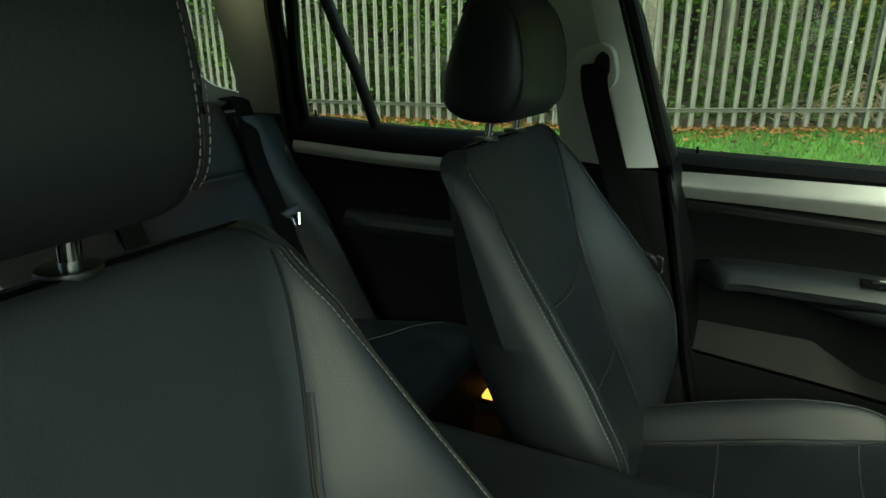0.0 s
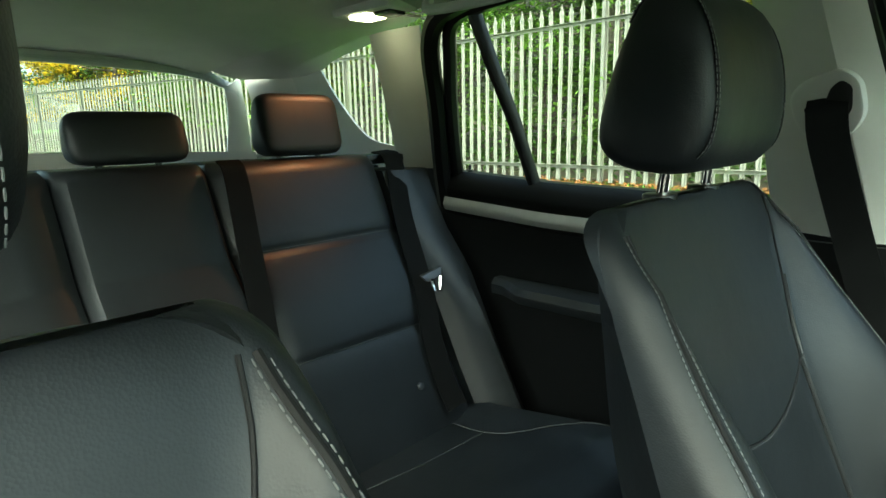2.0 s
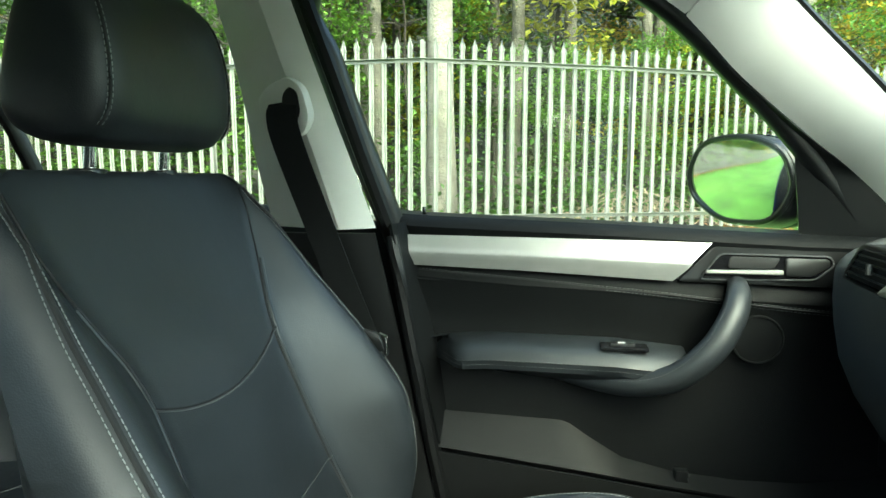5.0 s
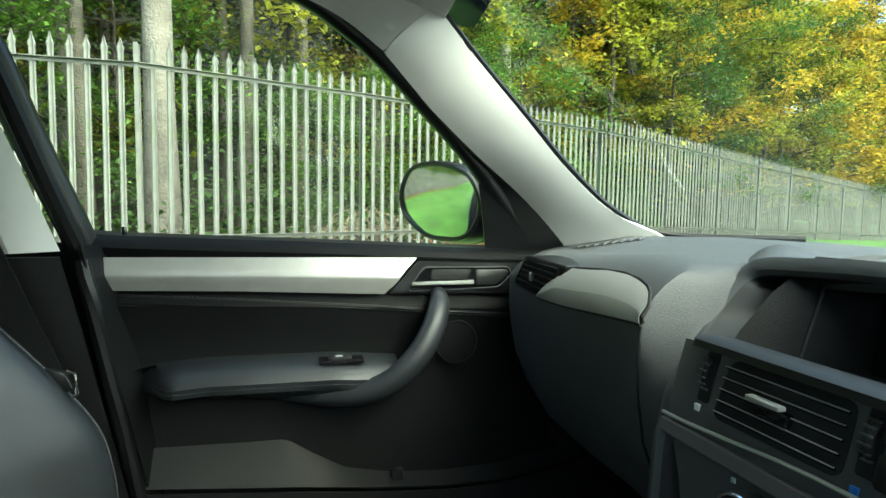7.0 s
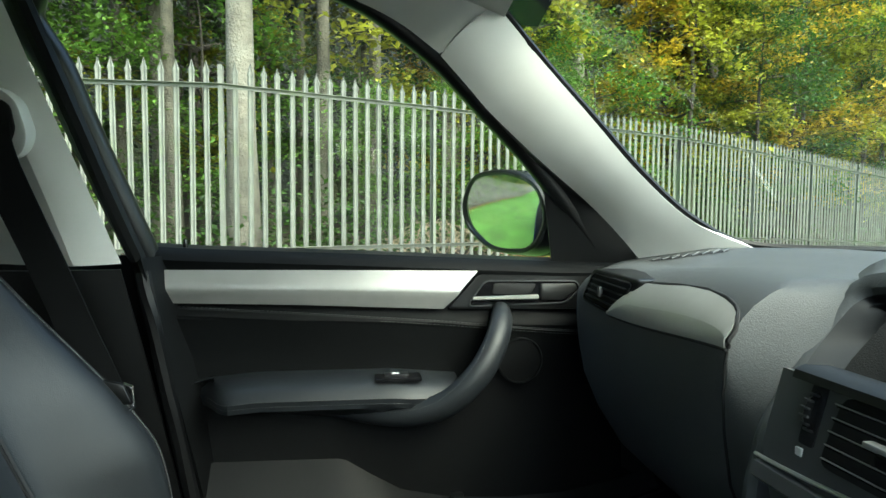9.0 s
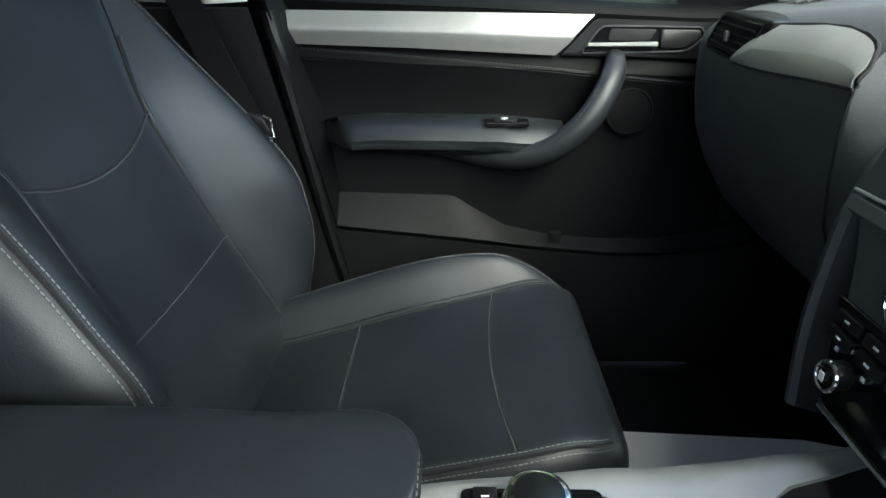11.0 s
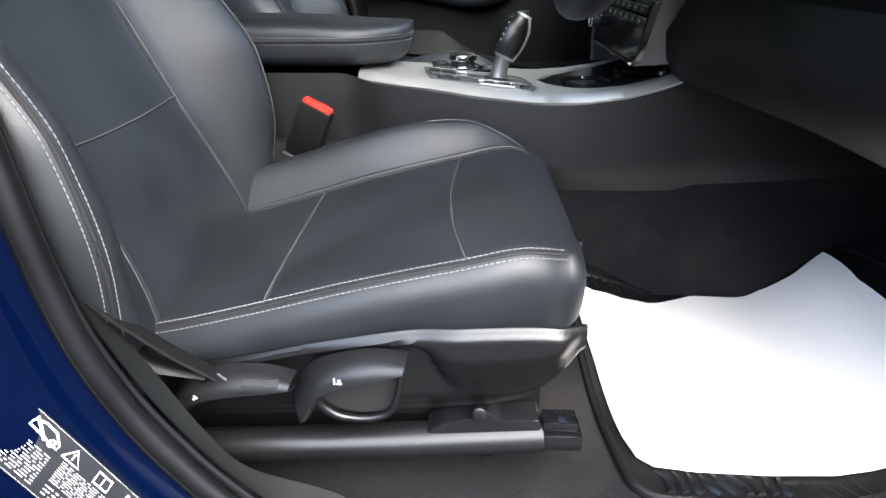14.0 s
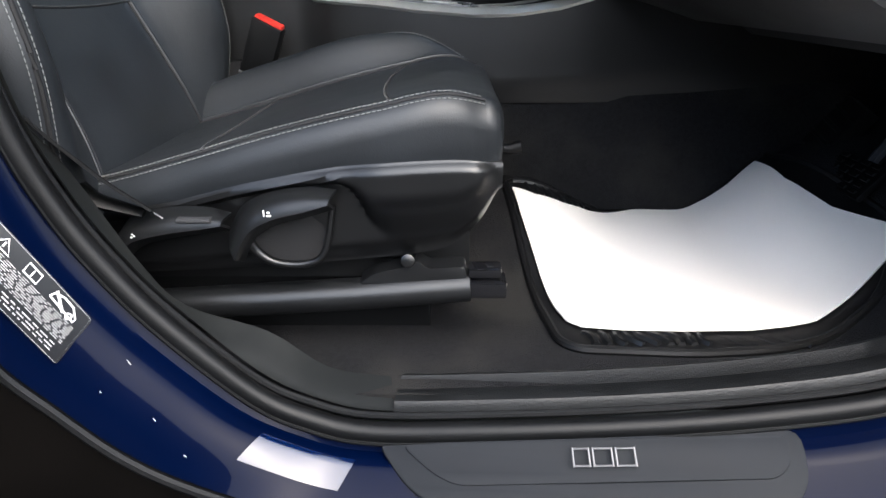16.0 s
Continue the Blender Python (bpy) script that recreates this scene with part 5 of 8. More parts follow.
part("window_frame", tube(smooth_path([(-0.875, 0.800, 1.205), (-0.850, 0.755, 1.33), (-0.81, 0.705, 1.46), (-0.765, 0.672, 1.548), (-0.60, 0.655, 1.568), (-0.35, 0.65, 1.578), (-0.15, 0.65, 1.57), (-0.09, 0.70, 1.40), (-0.09, 0.80, 1.19)], 5), 0.016, 8, up=(0, 1, 0.3)), PLASTIC_SMOOTH, rdoor)
part("window", sheet(lambda u, v: Vector((-0.90, 0.818, 1.20)).lerp(Vector((-0.08, 0.818, 1.18)), u).lerp(Vector((-0.78, 0.68, 1.56)).lerp(Vector((-0.12, 0.68, 1.57)), u), v), steps(0, 1, 4), steps(0, 1, 4)), GLASS, rdoor)
pin = part("lock_pin", disc((-0.845, 0.812, 1.214), (0, 0, 1), 0.008, 0.005, 14, 0.002), PLASTIC_SMOOTH, rdoor)
part("pin_head", disc((-0.845, 0.812, 1.218), (0, 0, 1), 0.0033, 0.013, 10, 0.001), GLOSS, pin)

# ---- front seats ----
FACE = [(0.62, 0.125), (0.70, 0.108), (0.78, 0.078), (0.853, 0.046), (0.95, 0.006), (1.044, -0.032), (1.12, -0.064), (1.19, -0.092), (1.26, -0.112)]
BOLSTER = [(0.62, 0.130), (0.70, 0.138), (0.80, 0.152), (0.89, 0.140), (0.97, 0.098), (1.045, 0.044), (1.12, -0.012), (1.18, -0.052), (1.26, -0.092)]
REAR = [(0.62, 0.02), (0.75, -0.005), (0.90, -0.062), (1.00, -0.108), (1.10, -0.135), (1.26, -0.160)]
HALF = [(0.62, 0.260), (0.72, 0.282), (0.82, 0.292), (0.92, 0.289), (1.02, 0.271), (1.10, 0.252), (1.18, 0.238), (1.26, 0.224)]
PANEL = [(0.62, 0.165), (0.75, 0.148), (0.85, 0.138), (1.02, 0.132), (1.06, 0.140), (1.10, 0.158), (1.15, 0.180), (1.20, 0.194), (1.26, 0.198)]
SEAT_Y = 0.357


def lift_off(q):
    """Rise of the bolster from its seam outwards: a crease, then a soft top."""
    q = min(1, max(0, q))
    return 0.45 * math.sin(math.pi / 2 * q) + 0.55 * q * q * (3 - 2 * q)


def face(u, z):
    """Front of the backrest at the share u of its half width (from -1 to 1) and height z, before the edge turns away."""
    w, f, b, p = soft(z, HALF), soft(z, FACE), soft(z, BOLSTER), soft(z, PANEL)
    s = abs(u) * w
    x = f + (b - f) * lift_off((s - p) / max(0.035, w * 0.95 - p))
    x -= 0.006 * (1 - (s / w) ** 2)
    e = 0.80
    if abs(u) > e:
        q = (abs(u) - e) / (1 - e)
        x -= 0.055 * (1 - math.sqrt(max(0, 1 - q * q)))
    return Vector((x, u * w, z))


def panel_steps(c):
    """Shares of the half width from edge to edge, with a line of vertices on either seam at the share c."""
    out = [c + (1 - c) * math.sin(math.pi / 2 * q) for q in steps(0, 1, 12)]
    return [-u for u in reversed(out)] + steps(-c, c, 14)[1:-1] + out


def back_ring(z, shrink=0.0):
    us = panel_steps(soft(z, PANEL) / soft(z, HALF))
    front = [face(u, z) for u in us]
    w, rr = soft(z, HALF), soft(z, REAR)
    fx = front[0].x
    rear = []
    for a in steps(0, 1, 12):
        u = 1 - 2 * a
        s = abs(u)
        rear.append(Vector((rr + 0.05 * max(0, (s - 0.75) / 0.25) ** 2, u * w * 0.90, z)))
    ring = front + [Vector(((fx + rear[0].x) / 2, w, z))] + rear + [Vector(((fx + rear[-1].x) / 2, -w, z))]
    if shrink:
        c = sum(ring, Vector()) / len(ring)
        ring = [Vector((c.x + (p.x - c.x) * max(0.04, 1 - shrink / 0.05), p.y - math.copysign(min(abs(p.y), shrink), p.y), p.z)) for p in ring]
    return ring


def front_seat(label):
    ob = thing("front_seat", (0.30, SEAT_Y, 0.46), label, "car seat", "front seats")
    Y = Vector((0, SEAT_Y, 0))
    rings = [back_ring(z) for z in steps(0.63, 1.212, 72)]
    for a in steps(12, 90, 7):
        q = radians(a)
        rings.append(back_ring(1.212 + 0.034 * math.sin(q), 0.036 * (1 - math.cos(q))))
    bk = part("backrest", loft([[p + Y for p in r] for r in rings]), LEATHER, ob, "black leather backrest with side bolsters")

    def on(u, z, lift=0.0012):
        """A point of the backrest's front, lifted along its outward normal."""
        d1, d2 = face(min(0.995, u + 0.004), z) - face(max(-0.995, u - 0.004), z), face(u, z + 0.002) - face(u, z - 0.002)
        return face(u, z) + Y + d1.cross(d2).normalized() * lift

    zz = steps(0.66, 1.225, 40)
    for sgn in (-1, 1):
        # seam between centre panel and bolster
        part("seam", tube([on(sgn * soft(z, PANEL) / soft(z, HALF), z, 0.0010) for z in zz], 0.0015, 6), SEAM, bk)
        part("seam_roll", tube([on(sgn * (soft(z, PANEL) + 0.0048) / soft(z, HALF), z, -0.0010) for z in zz if z < 1.14], 0.0034, 8), LEATHER, bk)
        # piping along the outer edge with twin stitching
        edge_u = lambda z: sgn * soft(z, [(0.62, 0.93), (1.10, 0.93), (1.225, 0.90)])
        part("seam", tube([on(edge_u(z), z, 0.0) for z in zz], 0.0026, 6), SEAM, bk)
        for du in (0.017, -0.017):
            part("stitching", stitches([on(edge_u(z) + sgn * du, z, 0.0008) for z in zz], 0.0042, 0.0016, 0.0006), THREAD, bk, "pale stitching")
    smile = [on(-0.50 + 1.02 * q, 1.024 + 0.012 * q - 0.031 * (1 - (2 * q - 1) ** 2), 0.0005) for q in steps(0, 1, 30)]
    part("seam", tube(smile, 0.0018, 6), SEAM, bk)
    part("seam_thread", tube([p + Vector((0.0012, 0, -0.0016)) for p in smile], 0.0007, 5), THREAD_DIM, bk)
    low = [on(u, 0.852 - 0.005 * (1 - (u / 0.49) ** 2), 0.0) for u in steps(-0.49, 0.49, 20)]
    part("seam", tube(low, 0.0014, 6), SEAM, bk)
    part("seam_thread", tube([p + Vector((0.0012, 0, 0.0016)) for p in low], 0.0006, 5), THREAD_DIM, bk)
    # headrest
    prof = [(-0.088, 1.276), (-0.070, 1.300), (-0.066, 1.345), (-0.074, 1.400), (-0.094, 1.442), (-0.124, 1.458), (-0.152, 1.438), (-0.176, 1.385), (-0.192, 1.325), (-0.190, 1.292), (-0.165, 1.275), (-0.120, 1.270)]
    pr = smooth_path([(x, 0, z) for x, z in prof] + [(prof[0][0], 0, prof[0][1])], 3)[:-1]
    cx = Vector((-0.128, 0, 1.352))
    hr = []
    for a in steps(-90, 90, 44):
        y = math.sin(radians(a))
        k = max(0.0003, (1 - abs(y) ** 8.0)) ** 0.30
        w = 0.127
        hr.append([cx + (p - cx) * k + Vector((0, y * w, 0)) + Y for p in pr])
    head = part("headrest", loft(hr), LEATHER, ob, "black leather headrest")
    for sgn in (-1, 1):
        ring = [cx + (p - cx) * 0.926 + Vector((0.0, sgn * 0.1085, 0)) + Y for p in pr]
        part("seam", tube(ring[1:20], 0.0016, 6), SEAM, head)
        for dy in (0.0035, -0.0035):
            part("stitching", stitches([p + Vector((0.0006, sgn * dy, 0)) for p in ring[1:20]], 0.0040, 0.0018, 0.0005), THREAD, head)
        part("headrest_post", tube([Vector((-0.138, sgn * 0.062, 1.235)) + Y, Vector((-0.130, sgn * 0.062, 1.30)) + Y], 0.0065, 12), CHROME, ob, "chrome headrest post")
        part("post_collar", disc(Vector((-0.1385, sgn * 0.062, 1.2425)) + Y, (0, 0, 1), 0.018, 0.006, 18, 0.002), PLASTIC_SMOOTH, ob)

    # cushion
    def top_z(x):
        return soft(x, [(0.05, 0.662), (0.14, 0.682), (0.214, 0.702), (0.33, 0.734), (0.43, 0.756), (0.50, 0.768), (0.545, 0.758), (0.57, 0.735)])

    def half_w(x):
        return soft(x, [(0.05, 0.200), (0.30, 0.208), (0.45, 0.204), (0.52, 0.192), (0.57, 0.168)])

    def inner_seam(x):
        return soft(x, [(0.05, 0.60), (0.23, 0.64), (0.34, 0.67), (0.44, 0.73), (0.52, 0.85), (0.57, 0.94)])

    def seat_pt(u, x, lift=0.0):
        w = half_w(x)
        b = 0.060 * lift_off((u - inner_seam(x)) / 0.24) * soft(x, [(0.05, 0.75), (0.20, 0.95), (0.34, 1.0), (0.43, 0.88), (0.50, 0.52), (0.545, 0.26), (0.57, 0.10)]) if u > 0 else 0.0
        e = 0.0
        if abs(u) > 0.84:
            q = (abs(u) - 0.84) / 0.16
            e = (0.030 if u > 0 else 0.036) * (1 - math.sqrt(max(0, 1 - q * q)))
        return Vector((x, u * w, top_z(x) + b - e - 0.004 * (1 - u * u) + lift)) + Y

    def cush_ring(x, drop=0.0):
        us = panel_steps(inner_seam(x))
        t = [seat_pt(u, x) - Vector((0, 0, drop)) for u in us]
        w = half_w(x)
        zb = soft(x, [(0.05, 0.62), (0.53, 0.665), (0.60, 0.69)])
        return t + [Vector((x, w * 0.985, (t[-1].z + zb) / 2)) + Y, Vector((x, w * 0.95, zb)) + Y, Vector((x, 0, zb - 0.005)) + Y, Vector((x, -w * 0.95, zb)) + Y, Vector((x, -w * 0.985, (t[0].z + zb) / 2)) + Y]

    rings = [cush_ring(x) for x in steps(0.05, 0.545, 36)]
    end = cush_ring(0.545)
    cz = 0.715
    for a in steps(10, 90, 8):
        q = radians(a)
        rings.append([Vector((0.545 + 0.022 * math.sin(q), SEAT_Y + (p.y - SEAT_Y) * (1 - 0.10 * (1 - math.cos(q))), cz + (p.z - cz) * (1 - 0.55 * (1 - math.cos(q))))) for p in end])
    cu = part("cushion", loft(rings), LEATHER, ob, "black leather seat cushion")
    xs = steps(0.10, 0.545, 34)
    part("seam", tube([seat_pt(inner_seam(x), x) for x in xs], 0.0018, 6), SEAM, cu)
    part("seam_roll", tube([seat_pt(inner_seam(x) + 0.024, x, -0.0014) for x in xs], 0.0034, 8), LEATHER, cu)

    def over(u, x, lift):
        """A point of the cushion, lifted along its outward normal."""
        d1, d2 = seat_pt(min(0.995, u + 0.004), x) - seat_pt(max(-0.995, u - 0.004), x), seat_pt(u, x + 0.002) - seat_pt(u, x - 0.002)
        n = d2.cross(d1).normalized()
        return seat_pt(u, x) + (n if n.z > 0 else -n) * lift

    for mid, gap in ((-0.915, 0.026), (0.955, 0.018)):
        part("seam", tube([over(mid, x, -0.0002) for x in xs], 0.0022, 6), SEAM, cu)
        for du in (-gap, gap):
            part("stitching", stitches([over(mid + du, x, 0.0006) for x in xs], 0.0042, 0.0016, 0.0007), THREAD, cu, "pale stitching")
    for x0, bow, lo in ((0.236, -0.004, -0.90), (0.440, -0.015, -0.88)):
        ln = [over(u, x0 + bow * (1 - (u / 0.80) ** 2), 0.0) for u in steps(lo, inner_seam(x0), 26)]
        part("seam", tube(ln, 0.0016, 6), SEAM, cu)
        part("seam_thread", tube([p + Vector((-0.0018, 0, 0.0006)) for p in ln], 0.0007, 5), THREAD_DIM, cu)
    part("seat_base", loft([[Vector((x, sx * 0.160, z)) + Y for sx, z in ((-1, 0.54), (-1, zt), (1, zt), (1, 0.54))] for x, zt in ((0.0, 0.62), (0.30, 0.64), (0.53, 0.672))]), PLASTIC, ob)
    part("seat_foot", loft([[Vector((x, sx * 0.15, z)) + Y for sx, z in ((-1, 0.45), (-1, 0.545), (1, 0.545), (1, 0.45))] for x in (-0.05, 0.2, 0.48)]), RUBBER, ob)
    return ob


seat_p = front_seat("black leather front passenger seat with pale grey stitching")
seat_d = copy_thing(seat_p, Matrix.Translation((0.30, -0.412, 0.46)))
tagged(seat_d, "black leather driver's seat with pale grey stitching and side levers")
for o in seat_d.children:
    if o.name.startswith("cushion") or o.name.startswith("seat_"):
        o.location.y += 0.046
    elif o.name.startswith("backrest"):
        # a slimmer backrest, keeping its inboard edge
        o.scale.y = 0.92
        o.location.y += SEAT_Y * 0.08 + 0.023
    else:
        o.location.y += 0.012
yb = -0.580


def seat_part(name, bm, mat, label="", parent=None):
    ob = part(name, bm, mat, parent or seat_d, label)
    return ob


# driver's seat: moulded outer side shield, levers, rail
def shield_top(x):
    return soft(x, [(0.120, 0.640), (0.205, 0.655), (0.295, 0.676), (0.42, 0.696), (0.52, 0.701), (0.562, 0.697)])


def shield_low(x):
    return soft(x, [(0.120, 0.562), (0.30, 0.572), (0.46, 0.586), (0.50, 0.594), (0.535, 0.622), (0.562, 0.668)])


def band_low(x):
    """Lower edge of the swept band: a thin rib that drops into a deep nose."""
    return soft(x, [(0.120, 0.634), (0.215, 0.650), (0.30, 0.668), (0.385, 0.679), (0.405, 0.672), (0.425, 0.652), (0.45, 0.650), (0.515, 0.656), (0.562, 0.676)])


def shield_y(x, v):
    z = shield_top(x) + (shield_low(x) - shield_top(x)) * v
    fade = 0.005 + 0.045 * ease(0.395, 0.45, x)
    proud = ease(-fade, 0.004 + 0.15 * fade, z - band_low(x)) * (0.55 + 0.45 * ease(0.0, 0.010, shield_top(x) - z))
    out = 0.003 + 0.019 * proud + 0.005 * ease(0.0, 0.02, z - band_low(x)) * ease(0.39, 0.44, x) - 0.010 * ease(0.75, 1.0, v)
    return yb + 0.016 - out * (1 - 0.75 * ease(0.530, 0.564, x))


shield = seat_part("side_shield", sheet(lambda x, v: (x, shield_y(x, v), shield_top(x) + (shield_low(x) - shield_top(x)) * v), steps(0.120, 0.562, 90), steps(0, 1, 50), 0.004), SHIELD, "satin black moulded seat side shield")


def lever(name, up, low, y_in, y_out):
    """A seat lever like a small visor: its face slopes out and up, its lip turns back under."""
    a, b = smooth_path([(x, y_in, z) for x, z in up], 5), smooth_path([(x, y_out, z) for x, z in low], 5)

    def pt(u, i):
        p = a[i].lerp(b[i], min(1, u))
        p.y -= 0.007 * math.sin(math.pi * min(1, u))
        p.z += 0.003 * math.sin(math.pi * min(1, u))
        if u > 1:
            p = b[i] + Vector((0.002, (u - 1) * 0.022, -(u - 1) * 0.012))
        return p
    return seat_part(name, sheet(pt, [0, 0.12, 0.25, 0.4, 0.55, 0.7, 0.85, 0.95, 1.0, 1.2, 1.6, 2.0], range(len(a)), 0.003), SATIN, "moulded satin black seat lever")


lever("recline_lever", [(0.146, 0.624), (0.165, 0.643), (0.205, 0.652), (0.245, 0.652), (0.272, 0.645)], [(0.150, 0.606), (0.172, 0.622), (0.208, 0.631), (0.245, 0.636), (0.268, 0.640)], yb - 0.004, yb - 0.032)
lever("height_lever", [(0.266, 0.624), (0.284, 0.653), (0.315, 0.668), (0.354, 0.674), (0.387, 0.671)], [(0.278, 0.602), (0.296, 0.632), (0.322, 0.647), (0.354, 0.655), (0.382, 0.663)], yb - 0.004, yb - 0.034)
cup = smooth_path([(0.284, yb - 0.008, 0.622), (0.294, yb - 0.006, 0.600), (0.314, yb - 0.005, 0.586), (0.346, yb - 0.004, 0.584), (0.368, yb - 0.003, 0.598), (0.380, yb + 0.002, 0.650)], 5)
seat_part("lever_cup", tube(cup, [0.0065 - 0.0035 * i / (len(cup) - 1) for i in range(len(cup))], 10), SHIELD)
seat_part("cup_shade", slab([p + Vector((0, 0.010, 0)) for p in cup], (0, 0.004, 0), 0.0008), SEAM)
for x0, z0, w, h in ((0.315, 0.651, 0.0016, 0.007), (0.318, 0.651, 0.005, 0.0018), (0.319, 0.6545, 0.003, 0.0018), (0.171, 0.6265, 0.0022, 0.0018), (0.174, 0.628, 0.0022, 0.0018), (0.1725, 0.630, 0.0022, 0.0018)):
    seat_part("lever_mark", block((x0, yb - 0.0335 + 0.002 * (x0 < 0.2), z0), (x0 + w, yb - 0.0325 + 0.002 * (x0 < 0.2), z0 + h), 0.0003), WHITE_MARK)
seat_part("lever_tab", block((0.222, yb - 0.032, 0.6435), (0.258, yb - 0.012, 0.6475), 0.0015), STEEL)
rail = tube([(-0.05, -0.565, 0.512), (0.20, -0.565, 0.524), (0.40, -0.562, 0.535), (0.530, -0.560, 0.545)], 0.021, 16, flat=0.9)
seat_part("rail_cover", rail, SATIN, "black seat rail cover")
seat_part("rail_top", slab(rounded([(0.40, -0.572, 0.552), (0.42, -0.572, 0.566), (0.455, -0.572, 0.574), (0.470, -0.572, 0.582), (0.482, -0.572, 0.572), (0.524, -0.572, 0.574), (0.528, -0.572, 0.552)], 0.005), (0, 0.03, 0), 0.003), SATIN)
seat_part("rail_end", block((0.528, -0.578, 0.536), (0.572, -0.545, 0.556), 0.003), GLOSS, "gloss black rail end cap")
seat_part("rail_end", block((0.528, -0.574, 0.560), (0.566, -0.55, 0.572), 0.003), GLOSS)
seat_part("track_cover", tube([(0.22, -0.602, 0.449), (0.34, -0.604, 0.452), (0.47, -0.602, 0.452), (0.495, -0.598, 0.449)], [0.006, 0.010, 0.010, 0.004], 8, flat=0.5), SATIN)
seat_part("rail_peg", disc((0.459, -0.570, 0.582), (0, -1, 0.25), 0.0085, 0.007, 18, 0.003), SHIELD)
seat_part("front_hook", tube([(0.575, -0.262, 0.635), (0.600, -0.262, 0.632), (0.618, -0.262, 0.636)], [0.006, 0.008, 0.011], 10), PLASTIC)
seat_part("belt_anchor", tube([(0.10, -0.60, 0.70), (0.14, -0.608, 0.668), (0.185, -0.600, 0.650)], [0.016, 0.014, 0.009], 8, flat=0.5), RUBBER)
seat_part("anchor_ring", tube([(0.196, -0.600, 0.651), (0.205, -0.602, 0.645), (0.212, -0.60, 0.641)], 0.0014, 6), STEEL)


def strap(path, width, across, thick=0.0014):
    """A flat belt along a path."""
    a = Vector(across).normalized() * width / 2
    p = smooth_path(path, 6)
    rings = []
    for i, c in enumerate(p):
        d = (p[min(i + 1, len(p) - 1)] - p[max(i - 1, 0)]).normalized()
        w = (a - d * a.dot(d)).normalized() * width / 2
        t = d.cross(w).normalized() * thick
        rings.append([c - w - t, c + w - t, c + w + t, c - w + t])
    return loft(rings)


def buckle(at, tilt, name, label):
    ob = thing(name, at, label, "seat belt buckle")
    m = Matrix.Translation(at) @ tilt.to_4x4()
    for nm, lo, hi, mt, lb in (("body", (-0.026, -0.012, -0.060), (0.026, 0.010, 0.038), PLASTIC_SMOOTH, ""), ("release_button", (-0.024, -0.0085, 0.034), (0.024, 0.0085, 0.043), RED, "red release button"),
                               ("stalk", (-0.018, -0.006, -0.12), (0.018, 0.006, -0.034), PLASTIC, ""), ("slot", (-0.024, -0.0105, 0.030), (0.024, -0.0095, 0.034), STEEL, ""),
                               ("collar", (-0.027, -0.0135, -0.062), (0.027, 0.011, -0.056), STACK, "")):
        b = block(lo, hi, 0.004)
        bmesh.ops.transform(b, matrix=m, verts=b.verts)
        part(nm, b, mt, ob, lb)
    return ob


buckle((0.199, -0.150, 0.783), Euler((radians(8), radians(26), radians(-8))).to_matrix(), "seat_belt_buckle", "black seat belt buckle with a red release button")
belt_d = thing("seat_belt", (0.05, -0.63, 0.7), "black webbing seat belt hanging by the driver's seat", "seat belt")
part("webbing", strap([(0.0, -0.625, 1.05), (0.04, -0.635, 0.90), (0.095, -0.632, 0.78), (0.150, -0.615, 0.70), (0.195, -0.604, 0.655)], 0.044, (-0.45, 0.75, -0.2)), BELT, belt_d)
belt_p = thing("seat_belt", (0.0, 0.62, 1.0), "black webbing seat belt hung from the passenger's middle pillar", "seat belt")
part("webbing", strap([(-0.050, 0.588, 1.350), (-0.047, 0.572, 1.330), (-0.040, 0.580, 1.285), (-0.008, 0.618, 1.16), (0.022, 0.628, 1.07), (0.055, 0.625, 0.99), (0.085, 0.62, 0.90), (0.11, 0.62, 0.80)], 0.047, (1, 0, 0.15)), BELT, belt_p)
guide = lambda x, z, d: Vector((x, 0.582 - 0.29 * (z - 1.34) + (-0.02 - x) * 0.35 + d, z))
esc = rounded([guide(x, z, -0.004) for x, z in ((-0.101, 1.354), (-0.080, 1.374), (-0.036, 1.386), (-0.014, 1.370), (-0.006, 1.327), (-0.020, 1.302), (-0.071, 1.292), (-0.092, 1.319))], 0.014)
part("escutcheon", slab(esc, (0, 0.04, 0.006), 0.006), PILLAR, belt_p, "pale grey belt guide surround")
slot_o = rounded([guide(x, z, -0.0065) for x, z in ((-0.080, 1.338), (-0.053, 1.344), (-0.047, 1.362), (-0.035, 1.371), (-0.022, 1.362), (-0.021, 1.335), (-0.032, 1.316), (-0.072, 1.321))], 0.006)
part("guide_slot", slab(slot_o, (0, 0.006, 0.002), 0.001), SEAM, belt_p)
part("tongue", slab(rounded([(0.050, 0.606, 1.010), (0.084, 0.606, 1.002), (0.096, 0.606, 0.975), (0.062, 0.606, 0.968)], 0.006), (0, 0.006, 0), 0.002), PLASTIC_SMOOTH, belt_p)
part("tongue_plate", tube([(0.088, 0.602, 1.004), (0.098, 0.602, 1.000), (0.100, 0.602, 0.972), (0.094, 0.602, 0.968)], 0.003, 6), CHROME, belt_p, "chrome belt tongue")

# ---- rear bench ----
bench = thing("rear_seat", (-0.6, 0.25, 0.46), "black leather rear bench seat with split backrest", "car seat")


def rear_x(z):
    return tab(z, [(0.66, -0.640), (0.797, -0.716), (0.99, -0.812), (1.091, -0.892), (1.26, -0.972)])


